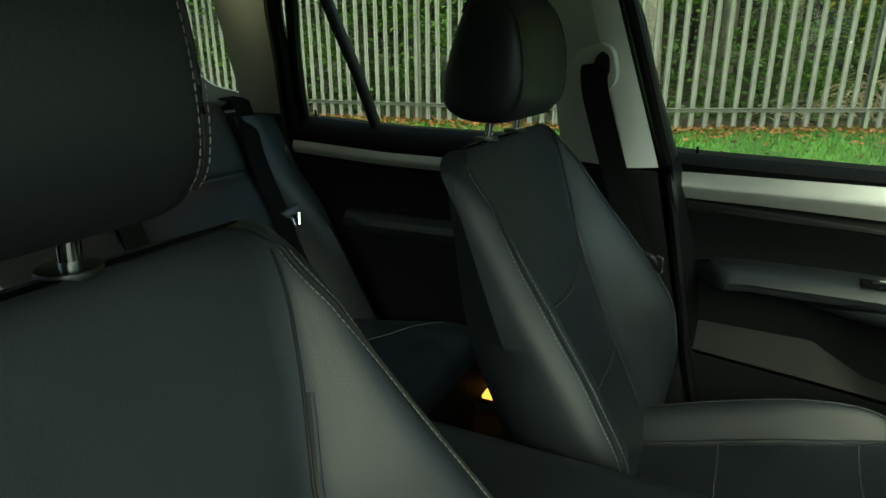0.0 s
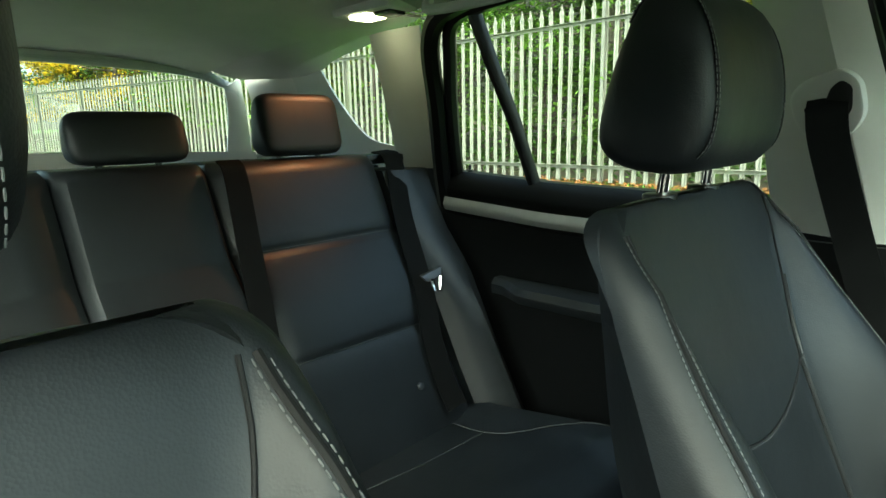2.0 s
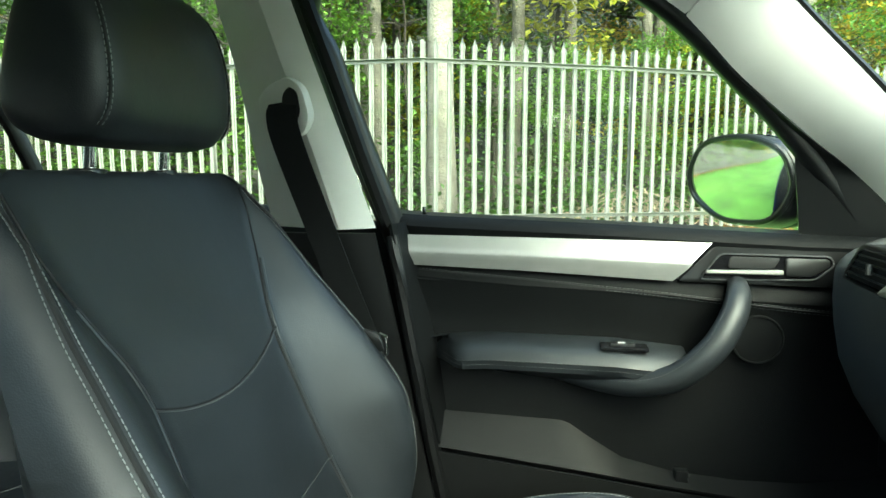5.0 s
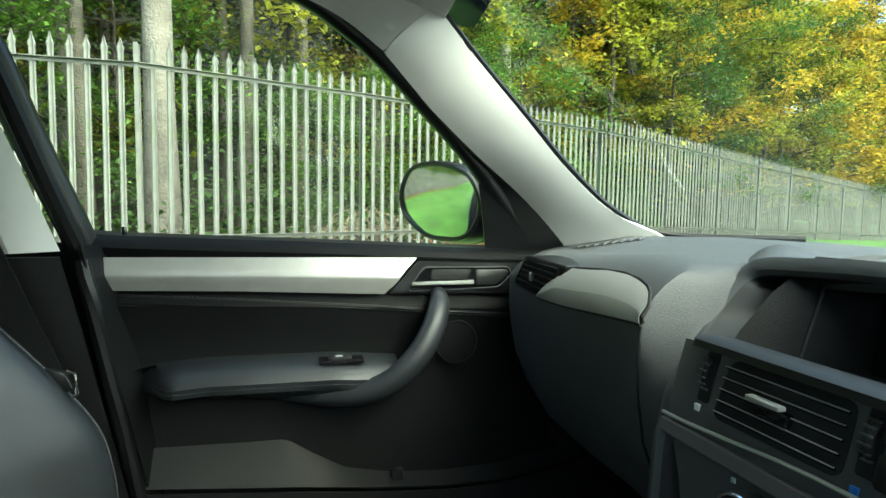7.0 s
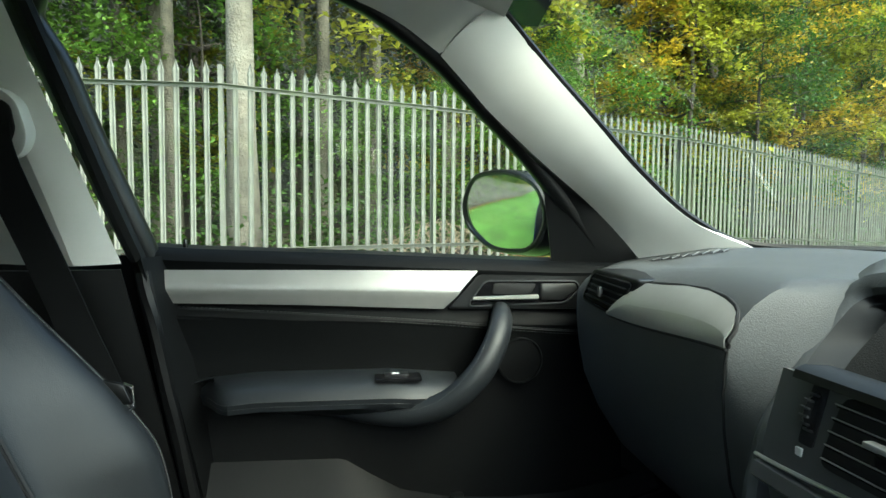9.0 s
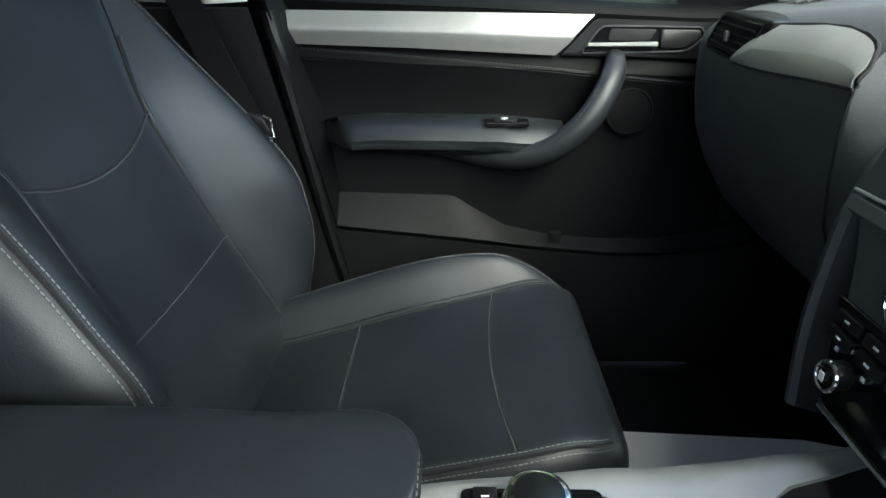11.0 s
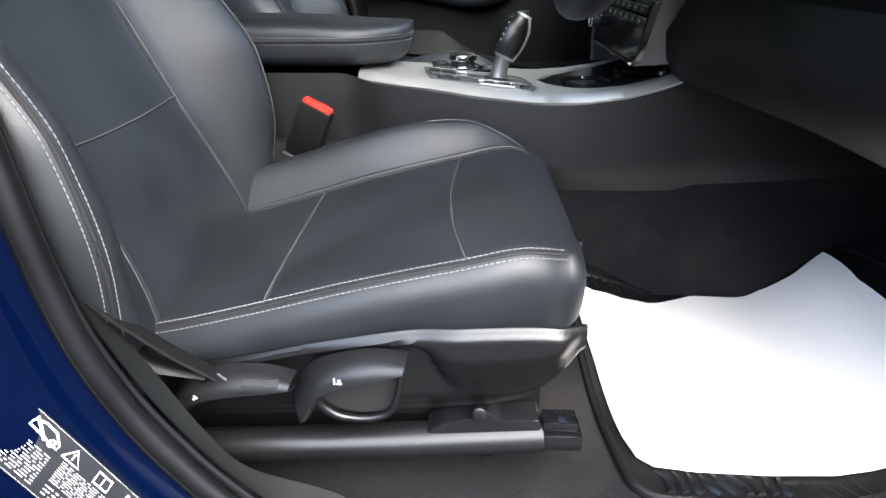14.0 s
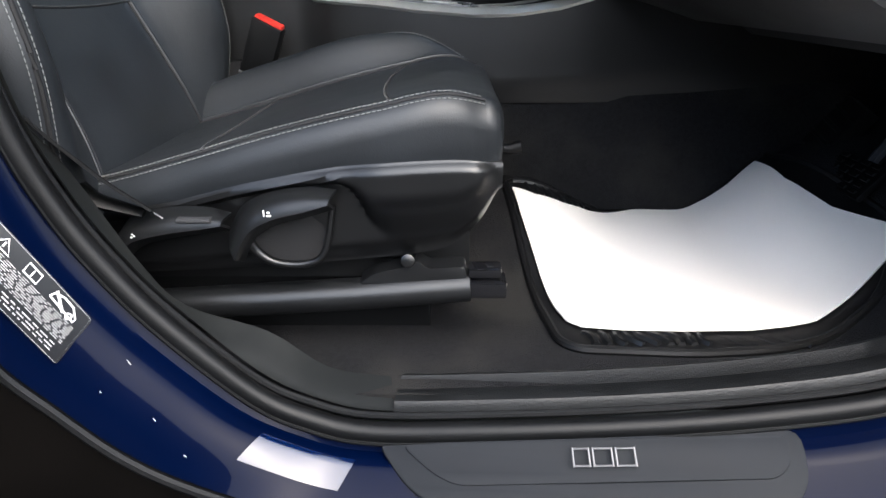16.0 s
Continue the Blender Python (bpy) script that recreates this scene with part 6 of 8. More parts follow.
def rear_section(y0, y1, name, bolster=0.0, side=1):
    rings = []
    for z in sorted(steps(0.66, 1.235, 26) + [zw + d for zw in (1.095, 0.905) for d in (-0.013, -0.008, -0.004, 0.0, 0.004, 0.008, 0.013)]):
        rings.append(rear_ring(z, y0, y1, 0.0))
    for a in steps(15, 90, 6):
        q = radians(a)
        rings.append(rear_ring(1.235 + 0.028 * math.sin(q), y0, y1, 0.03 * (1 - math.cos(q))))
    return part(name, loft(rings), LEATHER, bench, "black leather backrest section")


def rear_front(y, z, y0, y1):
    c, w = (y0 + y1) / 2, (y1 - y0) / 2
    s = abs(y - c) / w
    x = rear_x(z) + 0.012 - 0.020 * max(0, s - 0.82) / 0.18 * max(0, s - 0.82) / 0.18 * 1.4
    # welts pull the padding in
    for zw in (1.095, 0.905) if y0 > 0.1 else (0.905,):
        x -= 0.006 * math.exp(-((z - zw) / 0.010) ** 2)
    return x


def rear_ring(z, y0, y1, shrink):
    ys = steps(y0 + shrink * 0.3, y1 - shrink * 0.3, 16)
    f = [Vector((rear_front(y, z, y0, y1) - shrink, y, z)) for y in ys]
    b = [Vector((rear_x(z) - 0.12 + shrink * 1.4, y, z)) for y in reversed(ys[::4])]
    return f + b


for y0, y1 in ((-0.62, -0.062), (-0.058, 0.195), (0.199, 0.610)):
    sec = rear_section(y0, y1, "backrest")
    for zw in (1.095, 0.905) if y0 > 0.1 else (0.905,):
        part("seam", tube([(rear_front(y, zw, y0, y1) + 0.0002, y, zw) for y in steps(y0 + 0.012, y1 - 0.012, 18)], 0.0012, 6), SEAM_GREY, sec)
        part("stitching", stitches([(rear_front(y, zw, y0, y1) + 0.003, y, zw - 0.006) for y in steps(y0 + 0.02, y1 - 0.02, 10)], 0.004, 0.003, 0.0007), SEAM, sec)
part("side_bolster", loft([[(rear_x(z) + 0.008, 0.612, z), (rear_x(z) + 0.020 + 0.010 * ease(1.25, 0.8, z), 0.632, z), (rear_x(z) + 0.026 + 0.030 * ease(1.25, 0.8, z), 0.660, z), (rear_x(z) + 0.026 + 0.042 * ease(1.25, 0.8, z), 0.690, z), (rear_x(z) + 0.020 + 0.030 * ease(1.25, 0.8, z), 0.715, z),
                                   (rear_x(z) + 0.02, 0.745, z), (rear_x(z) - 0.10, 0.745, z), (rear_x(z) - 0.10, 0.612, z)] for z in steps(0.66, 1.225, 16)]), LEATHER, bench, "black leather side bolster")


def rear_cushion(y0, y1):
    def pt(y, x):
        c, w = (y0 + y1) / 2, (y1 - y0) / 2
        s = abs(y - c) / w
        z = tab(x, [(-0.72, 0.705), (-0.60, 0.718), (-0.45, 0.742), (-0.34, 0.758), (-0.28, 0.745), (-0.255, 0.715)])
        return Vector((x, y, z + 0.012 * ease(0.55, 0.8, s) - 0.03 * (max(0, s - 0.88) / 0.12) ** 2))
    rings = []
    for x in steps(-0.74, -0.262, 24):
        ys = steps(y0, y1, 20)
        rings.append([pt(y, x) for y in ys] + [Vector((x - 0.01, y1, 0.60)), Vector((x - 0.01, y0, 0.60))])
    cu = part("cushion", loft(rings), LEATHER, bench, "black leather rear cushion")
    ye, yi = y1 - 0.14, y0 + 0.06
    welt = smooth_path([(-0.70, ye + 0.005, 0), (-0.57, ye, 0), (-0.50, ye + 0.03, 0), (-0.446, y1 - 0.07, 0), (-0.38, y1 - 0.025, 0), (-0.32, y1 - 0.012, 0)], 5)
    part("seam", tube([pt(p.y, p.x) + Vector((0, 0, 0.0004)) for p in welt], 0.0016, 6), SEAM_GREY, cu)
    cross = smooth_path([(-0.57, ye, 0), (-0.588, ye - 0.20, 0), (-0.63, yi, 0)], 6)
    part("seam", tube([pt(p.y, p.x) + Vector((0, 0, 0.0004)) for p in cross], 0.0016, 6), SEAM_GREY, cu)
    part("seam", tube([pt(yi, x) + Vector((0, 0, 0.0004)) for x in steps(-0.70, -0.30, 16)], 0.0014, 6), SEAM_GREY, cu)


rear_cushion(0.06, 0.665)
rear_cushion(-0.62, 0.056)
part("bench_base", block((-1.0, -0.62, 0.46), (-0.30, 0.66, 0.61), 0.02), CARPET, bench)
for y, z in ((0.482, 0.797), (0.234, 0.788)):
    part("anchor_button", disc((rear_x(z) + 0.012, y, z), (1, 0, 0.5), 0.008, 0.005, 14, 0.002), STEEL, bench, "small grey anchor button")
for y0, y1, zt in ((-0.024, 0.178, 1.362), (0.329, 0.531, 1.402), (-0.42, -0.22, 1.388)):
    c, w = (y0 + y1) / 2, (y1 - y0) / 2
    rings = []
    for a in steps(-90, 90, 36):
        s = math.sin(radians(a))
        k = max(0.0005, 1 - abs(s) ** 9) ** 0.35
        cz, cxx = (1.268 + zt) / 2, -1.012
        hz = (zt - 1.268) / 2
        ring = rounded([Vector((cxx + 0.042, 0, cz - hz)), Vector((cxx + 0.012, 0, cz + hz)), Vector((cxx - 0.035, 0, cz + hz - 0.006)), Vector((cxx - 0.045, 0, cz - hz))], 0.024, 4)
        cc = Vector((cxx, 0, cz))
        rings.append([cc + (p - cc) * k + Vector((0, c + s * w, 0)) for p in ring])
    part("headrest", loft(rings), LEATHER, bench, "black leather rear headrest")
    for sg in (-0.5, 0.5):
        part("headrest_post", tube([(-1.02, c + sg * w, 1.23), (-1.015, c + sg * w, 1.29)], 0.006, 10), STEEL, bench)
rb = thing("seat_belt", (-0.9, 0.64, 1.0), "black rear seat belt with a chrome tongue", "seat belt", "rear belts")
part("webbing", strap([(-1.02, 0.668, 1.268), (-0.955, 0.654, 1.250), (-0.885, 0.614, 1.13), (-0.815, 0.586, 1.03), (-0.772, 0.570, 0.965), (-0.733, 0.548, 0.885), (-0.690, 0.540, 0.80), (-0.655, 0.542, 0.745)], 0.050, (0.1, 1, 0.1)), BELT, rb)
part("tongue", slab(rounded([(-0.772, 0.560, 1.006), (-0.772, 0.628, 1.016), (-0.766, 0.618, 1.000), (-0.760, 0.570, 0.992)], 0.005), (-0.008, 0, 0), 0.002), STEEL, rb)
part("tongue_plate", tube([(-0.760, 0.578, 0.998), (-0.752, 0.580, 0.972), (-0.752, 0.598, 0.970), (-0.758, 0.606, 1.000)], 0.0045, 6), CHROME, rb, "chrome belt tongue")
part("retractor_cover", block((-1.06, 0.60, 1.238), (-0.985, 0.72, 1.262), 0.008), PLASTIC_SMOOTH, rb)
rb2 = thing("seat_belt", (-0.85, 0.2, 1.0), "black centre rear seat belt with a chrome tongue", "seat belt", "rear belts")
part("webbing", strap([(-0.950, 0.228, 1.268), (-0.920, 0.226, 1.24), (-0.862, 0.212, 1.10), (-0.768, 0.184, 0.92), (-0.700, 0.166, 0.80), (-0.66, 0.168, 0.745)], 0.046, (0.05, 1, 0)), BELT, rb2)
part("tongue", slab(rounded([(-0.741, 0.140, 0.886), (-0.741, 0.202, 0.896), (-0.732, 0.196, 0.874), (-0.732, 0.150, 0.866)], 0.005), (-0.008, 0, 0), 0.002), STEEL, rb2)
part("tongue_plate", tube([(-0.728, 0.162, 0.872), (-0.718, 0.164, 0.846), (-0.718, 0.180, 0.846)], 0.003, 6), CHROME, rb2, "chrome belt tongue")
# roof lamp, lit
lampt = thing("roof_lamp", (-0.90, 0.56, 1.57), "lit reading lamp in a grey roof console", "roof lamp")
part("housing", block((-0.985, 0.515, 1.560), (-0.80, 0.60, 1.590), 0.008), PILLAR, lampt)
part("lens", block((-0.945, 0.530, 1.553), (-0.885, 0.585, 1.562), 0.004), LAMP, lampt, "glowing warm white lens")
part("switch", block((-0.872, 0.535, 1.552), (-0.82, 0.582, 1.562), 0.006), GLOSS, lampt)
bulb = new("roof_lamp_light", bpy.data.lights.new("roof_lamp_light", "SPOT"))
bulb.data.energy, bulb.data.shadow_soft_size, bulb.data.color = ROOF_LAMP, 0.02, (1.0, 0.30, 0.12)
bulb.data.spot_size, bulb.data.spot_blend = radians(80), 1.0
bulb.matrix_world = look((-0.915, 0.557, 1.548), (-0.99, 0.40, 1.30))
part("grab_handle", tube(smooth_path([(-0.74, 0.57, 1.568), (-0.72, 0.545, 1.545), (-0.62, 0.540, 1.540), (-0.52, 0.545, 1.545), (-0.50, 0.57, 1.568)], 4), 0.010, 8), PILLAR, car, "pale grey grab handle")
am = thing("door_lamp", (-0.29, 0.745, 0.52), "small amber lamp glowing low on the rear door", "lamp")
part("lens", block((-0.315, 0.732, 0.520), (-0.262, 0.752, 0.566), 0.004), AMBER, am, "amber lens")

# ---- dashboard ----
dash = thing("dashboard", (0.95, 0.0, 0.7), "charcoal soft-skinned dashboard with silver trim", "dashboard")


def dash_ring(y):
    """Side profile of the dashboard at a place across the car."""
    f = 0.720 + 0.018 * ease(0.26, 0.50, y) + 0.06 * ease(0.635, 0.745, y)
    rise = 0.022 * ease(0.62, 0.30, y)
    top = 1.156 + rise
    tuck = ease(0.238, 0.212, y)
    roll = [(f + 0.10 * (1 - math.cos(radians(a))), y, 1.105 + (top - 1.105) * math.sin(radians(a))) for a in (78, 66, 54, 42, 30, 19, 9)]
    ring = ([(1.33, y, 1.172), (1.15, y, 1.180), (0.98, y, 1.178 + rise * 0.4), (0.88, y, top + 0.001), (f + 0.10, y, top)] + roll +
            [(f, y, 1.105), (f, y, 1.072), (f + 0.004, y, 1.035), (f + 0.014, y, 0.985), (f + 0.038, y, 0.93), (f + 0.080, y, 0.865), (f + 0.15, y, 0.80), (1.10, y, 0.72), (1.33, y, 0.70)])
    # beside the screen bay the skin tucks in behind the raised frame
    behind = lambda z: tab(z, [(0.90, 0.69), (1.008, 0.706), (1.036, 0.716), (1.066, 0.728), (1.092, 0.754), (1.122, 0.784), (1.15, 0.806), (1.167, 0.820), (1.175, 0.828)])
    return [(x + tuck * max(0.0, behind(z) - x), y_, z) for x, y_, z in ring]


def dash_front(y, z):
    """Front of the dashboard skin at a height."""
    return tab(z, [(p[2], p[0]) for p in reversed(dash_ring(y)[4:19])])


part("dash_skin", loft([dash_ring(y) for y in steps(0.735, 0.205, 30)]), DASH, dash, "soft charcoal dashboard skin")
# silver trim and end vent on the passenger side
def tp(y, v):
    """A point of the passenger-side trim, laid on the rolled front of the dashboard."""
    z = 1.098 + 0.018 * ease(0.5, 0.22, y) + v * tab(y, [(0.240, 0.016), (0.2425, 0.023), (0.248, 0.029), (0.258, 0.034), (0.278, 0.0395), (0.31, 0.0445), (0.36, 0.048), (0.465, 0.047), (0.520, 0.004)])
    return Vector((dash_front(y, z) - 0.002 - 0.003 * max(0, 1 - abs(v - 0.45) / 0.45), y, z))

part("silver_trim", sheet(lambda y, v: tp(y, 1 - v) + Vector((-0.0015, 0, 0)), steps(0.518, 0.250, 26) + [0.247, 0.2445, 0.2425, 0.241, 0.240], [0, 0.2, 0.4, 0.54, 0.56, 0.75, 0.9, 1], 0.0015), SILVER, dash, "satin silver dashboard trim")
part("trim_gap", tube([tp(y, 0) + Vector((-0.002, 0, -0.0015)) for y in steps(0.518, 0.238, 20)], 0.0016, 6), SEAM, dash)
part("trim_gap", tube([tp(0.2395, v) + Vector((0.0005, -0.0016, 0)) for v in steps(0, 1, 6)] + [tp(y, 1) + Vector((0.0005, 0, 0.0016)) for y in (0.2425, 0.248, 0.258, 0.278, 0.32, 0.38, 0.45)], 0.0020, 6), SEAM, dash)
vq = lambda u, v, d=0.0: Vector((0.741, 0.600, 1.108)).lerp(Vector((0.741, 0.505, 1.095)), u).lerp(Vector((0.747, 0.570, 1.152)).lerp(Vector((0.747, 0.465, 1.147)), u), v) + Vector((d - 0.012 * (1 - u), 0, 0))
ven = part("end_vent", slab(rounded([vq(-0.06, -0.06), vq(1.04, -0.06), vq(1.04, 1.08), vq(-0.06, 1.08)], 0.010), (0.05, 0, 0), 0.004), PLASTIC_SMOOTH, dash, "black end air vent")
part("vent_well", slab(rounded([vq(0.07, 0.10, -0.001), vq(0.92, 0.10, -0.001), vq(0.92, 0.92, -0.001), vq(0.07, 0.92, -0.001)], 0.008), (0.004, 0, 0), 0.0006), SEAM, ven)
part("vent_rim", tube(rounded([vq(0.05, 0.06, -0.0015), vq(0.95, 0.06, -0.0015), vq(0.95, 0.95, -0.0015), vq(0.05, 0.95, -0.0015)], 0.008), 0.0016, 6, closed=True, up=(1, 0, 0)), GLOSS, ven)
for k in range(4):
    v = 0.24 + 0.18 * k
    part("vane", tube([vq(0.09, v, -0.003), vq(0.90, v, -0.003)], 0.0022, 6, flat=0.5), PLASTIC_SMOOTH, ven)
part("vane_tab", block(vq(0.50, 0.36, -0.008), vq(0.34, 0.62, -0.001), 0.0015), PLATE_GREY, ven)
part("glovebox_gap", tube([(dash_front(y, z) - 0.0004, y, z) for y, z in zip([0.2415 + 0.012 * k / 20 for k in range(21)], steps(1.112, 0.90, 20))], 0.0016, 6), SEAM, dash)
def dash_top(x, y):
    return tab(x, [(0.82, 1.156), (0.88, 1.157), (0.98, 1.178), (1.15, 1.180)]) + 0.009 * ease(0.62, 0.30, y)


slot_at = lambda k, d: (lambda p: Vector((p[0], p[1], dash_top(p[0], p[1]) + 0.0008)))((0.868 + 0.10 * k + 0.022 * d, 0.668 - 0.062 * k + 0.014 * d))
part("top_vent", loft([[slot_at(k, 0), slot_at(k, 1)] for k in steps(0, 1, 8)], cap=False, closed=False), SEAM, dash, "dark demister slot")
for k in steps(0.06, 0.94, 7):
    part("top_vent_rib", tube([slot_at(k, 0.02) + Vector((0, 0, 0.001)), slot_at(k, 0.98) + Vector((0, 0, 0.001))], 0.0016, 5), DASH, dash)

# middle: hooded screen bay and centre stack, framed by a raised arch
MC = -0.035
def hood_drop(y):
    return 0.010 * ease(-0.02, 0.19, y) + 0.004 * ((y - MC) / 0.23) ** 2


def hood_x(y):
    return 0.836 + 0.004 * ease(0.05, 0.19, y)


part("hood", loft([[(1.30, y, 1.166), (1.05, y, 1.186), (hood_x(y) + 0.075, y, 1.190 - hood_drop(y)), (hood_x(y) + 0.012, y, 1.190 - hood_drop(y)), (hood_x(y) + 0.003, y, 1.187 - hood_drop(y)), (hood_x(y), y, 1.180 - hood_drop(y)), (hood_x(y) + 0.006, y, 1.173 - hood_drop(y)), (hood_x(y) + 0.075, y, 1.170 - hood_drop(y)), (1.30, y, 1.15)]
                   for y in steps(0.208, -0.285, 24)]), DASH, dash, "hooded dashboard top")
crest = smooth_path([(0.690, 0.158, 0.84), (0.690, 0.170, 0.92), (0.700, 0.180, 1.008), (0.710, 0.186, 1.036), (0.722, 0.191, 1.066), (0.748, 0.202, 1.092), (0.778, 0.212, 1.122), (0.800, 0.211, 1.150),
                     (0.814, 0.206, 1.167), (0.821, 0.190, 1.175), (0.826, 0.155, 1.178), (0.831, 0.100, 1.181), (0.835, 0.04, 1.182), (0.835, -0.035, 1.183), (0.830, -0.18, 1.180), (0.820, -0.24, 1.172)], 6)


def arch_ring(i):
    """Section across the raised frame round screen and stack: inner wall, rolled crest, outer slope."""
    p = crest[i]
    t = (crest[min(i + 1, len(crest) - 1)] - crest[max(i - 1, 0)])
    out = Vector((0, t.z, -t.y)).normalized()
    fw = Vector((1, 0, 0))
    k = 0.35 + 0.65 * abs(out.y)
    return [p - out * 0.034 * k + fw * 0.045, p - out * 0.012 + fw * 0.012, p - out * 0.006 + fw * 0.003, p - fw * 0.0012, p + out * 0.006 - fw * 0.0005, p + out * 0.012 + fw * 0.004,
            p + out * (0.006 + 0.018 * abs(out.y)) + fw * (0.040 - 0.022 * abs(out.y)), p + out * (0.004 + 0.050 * abs(out.y)) + fw * (0.075 - 0.020 * abs(out.y))]


part("arch_frame", sheet(lambda j, i: arch_ring(i)[j], range(2, 8), range(len(crest))), DASH, dash, "raised charcoal frame round the screen bay")
# inner wall is black plastic: the hood's shade is put into its colour
part("arch_shaded_wall", sheet(lambda j, i: arch_ring(i)[j], range(3), range(len(crest))), PLASTIC, dash, "inner side of the frame, black for the hood's shade")
# bay floor and side are near-black skin in place of the hood's shade
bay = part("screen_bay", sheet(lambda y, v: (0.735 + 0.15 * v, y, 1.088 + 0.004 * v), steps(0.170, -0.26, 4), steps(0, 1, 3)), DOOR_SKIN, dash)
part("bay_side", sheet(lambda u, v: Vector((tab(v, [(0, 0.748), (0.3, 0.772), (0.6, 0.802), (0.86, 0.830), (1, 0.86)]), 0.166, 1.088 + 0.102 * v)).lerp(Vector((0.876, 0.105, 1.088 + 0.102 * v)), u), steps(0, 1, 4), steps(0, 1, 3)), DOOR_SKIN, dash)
part("bay_gap", tube([(0.815, 0.136, 1.10), (0.840, 0.136, 1.17)], 0.0016, 5), SEAM, dash)
part("display", slab([(0.860, 0.105, 1.088), (0.872, 0.105, 1.180), (0.872, -0.175, 1.180), (0.860, -0.175, 1.088)], (0.01, 0, 0), 0.002), GLOSS, dash, "dark switched-off display screen")


def stack_x(z):
    return tab(z, [(0.82, 0.745), (0.868, 0.700), (0.882, 0.682), (0.93, 0.685), (1.03, 0.702), (1.06, 0.706), (1.12, 0.722), (1.14, 0.732)])


def on_stack(y, z, lift=0.0):
    return Vector((stack_x(z) - lift, y, z))


st = part("stack_panel", loft([[on_stack(MC + (y - MC) * tab(z, [(0.82, 0.60), (0.90, 0.66), (1.0, 0.86), (1.05, 1.0)]), z) for z in steps(1.116, 0.880, 16)] + [Vector((0.80, MC + (y - MC) * 0.6, 0.885)), Vector((0.745, y, 1.08)), Vector((0.738, y, 1.112))] for y in steps(0.172, -0.242, 10)]), STACK, dash, "satin black centre stack")
part("stack_ledge", loft([[on_stack(y, 1.120, 0.0) + Vector((0.024, 0, -0.02)), on_stack(y, 1.122, 0.0) + Vector((0.020, 0, 0)), on_stack(y, 1.124, 0.004), on_stack(y, 1.121, 0.010), on_stack(y, 1.115, 0.010), on_stack(y, 1.112, 0.0)] for y in steps(0.150, -0.220, 12)]), PLASTIC, dash)
part("chrome_line", tube([on_stack(y, 1.047 + 0.010 * ease(0.18, 0.0, y) * ease(-0.25, -0.07, y), 0.002) for y in steps(0.176, -0.246, 16)], 0.0016, 6), SILVER, dash, "thin bright trim line")
part("stack_lip", loft([[on_stack(y, 1.044, 0.006), on_stack(y, 1.034, 0.008), on_stack(y, 1.028, 0.0), on_stack(y, 1.044, -0.004)] for y in steps(0.172, -0.242, 10)]), STACK, dash)
for y0, y1 in ((0.118, 0.0), (-0.090, -0.208)):
    v = part("air_vent", slab(rounded([on_stack(y0, 1.062, 0.0015), on_stack(y0 - 0.006, 1.112, 0.0015), on_stack(y1, 1.112, 0.0015), on_stack(y1, 1.062, 0.0015)], 0.010), (0.02, 0, 0), 0.002), SEAM, dash, "dark louvred air vent")
    for k in range(5):
        z = 1.069 + k * 0.0092
        part("vane", block((stack_x(z) - 0.0042, y1 + 0.004, z - 0.0004), (stack_x(z) - 0.0030, y0 - 0.004, z + 0.0003), 0.0002), SILVER, v)
        part("vane", block((stack_x(z) - 0.003, y1 + 0.004, z - 0.0024), (stack_x(z) + 0.012, y0 - 0.004, z - 0.0006), 0.0006), GLOSS, v)
    part("vent_tab", block((stack_x(1.095) - 0.014, (y0 + y1) / 2 - 0.012, 1.0905), (stack_x(1.095) - 0.006, (y0 + y1) / 2 + 0.020, 1.0945), 0.0015), SILVER, v, "chrome vane tab")
    part("vent_tab_base", block((stack_x(1.09) - 0.010, (y0 + y1) / 2 - 0.016, 1.080), (stack_x(1.09) + 0.004, (y0 + y1) / 2 + 0.014, 1.089), 0.003), GLOSS, v)
for y in (0.132, -0.014, -0.076):
    w = part("thumbwheel", hoop(on_stack(y, 1.092, -0.008), (0, 1, 0), 0.0125, 0.0045, 20, 6), PLASTIC, dash, "ribbed thumbwheel")
    part("wheel_slot", slab(rounded([on_stack(y + 0.007, 1.070, 0.001), on_stack(y + 0.007, 1.114, 0.001), on_stack(y - 0.007, 1.114, 0.001), on_stack(y - 0.007, 1.070, 0.001)], 0.003), (0.008, 0, 0), 0.0005), SEAM, dash)
    for k in range(7):
        a = radians(-60 + k * 20)
        part("rib", block((stack_x(1.092) + 0.008 - 0.0168 * math.cos(a) - 0.001, y - 0.0042, 1.092 + 0.0168 * math.sin(a) - 0.0008), (stack_x(1.092) + 0.008 - 0.0168 * math.cos(a) + 0.001, y + 0.0042, 1.092 + 0.0168 * math.sin(a) + 0.0008), 0.0003), STEEL, w)
for y, z, m in ((0.136, 1.064, WHITE_MARK), (-0.010, 1.060, COLD_MARK), (-0.014, 1.116, RED_MARK), (0.130, 1.115, WHITE_MARK)):
    part("dial_mark", block((stack_x(z) - 0.0012, y - 0.003, z - 0.003), (stack_x(z) + 0.001, y + 0.003, z + 0.003), 0.0004), m, dash)
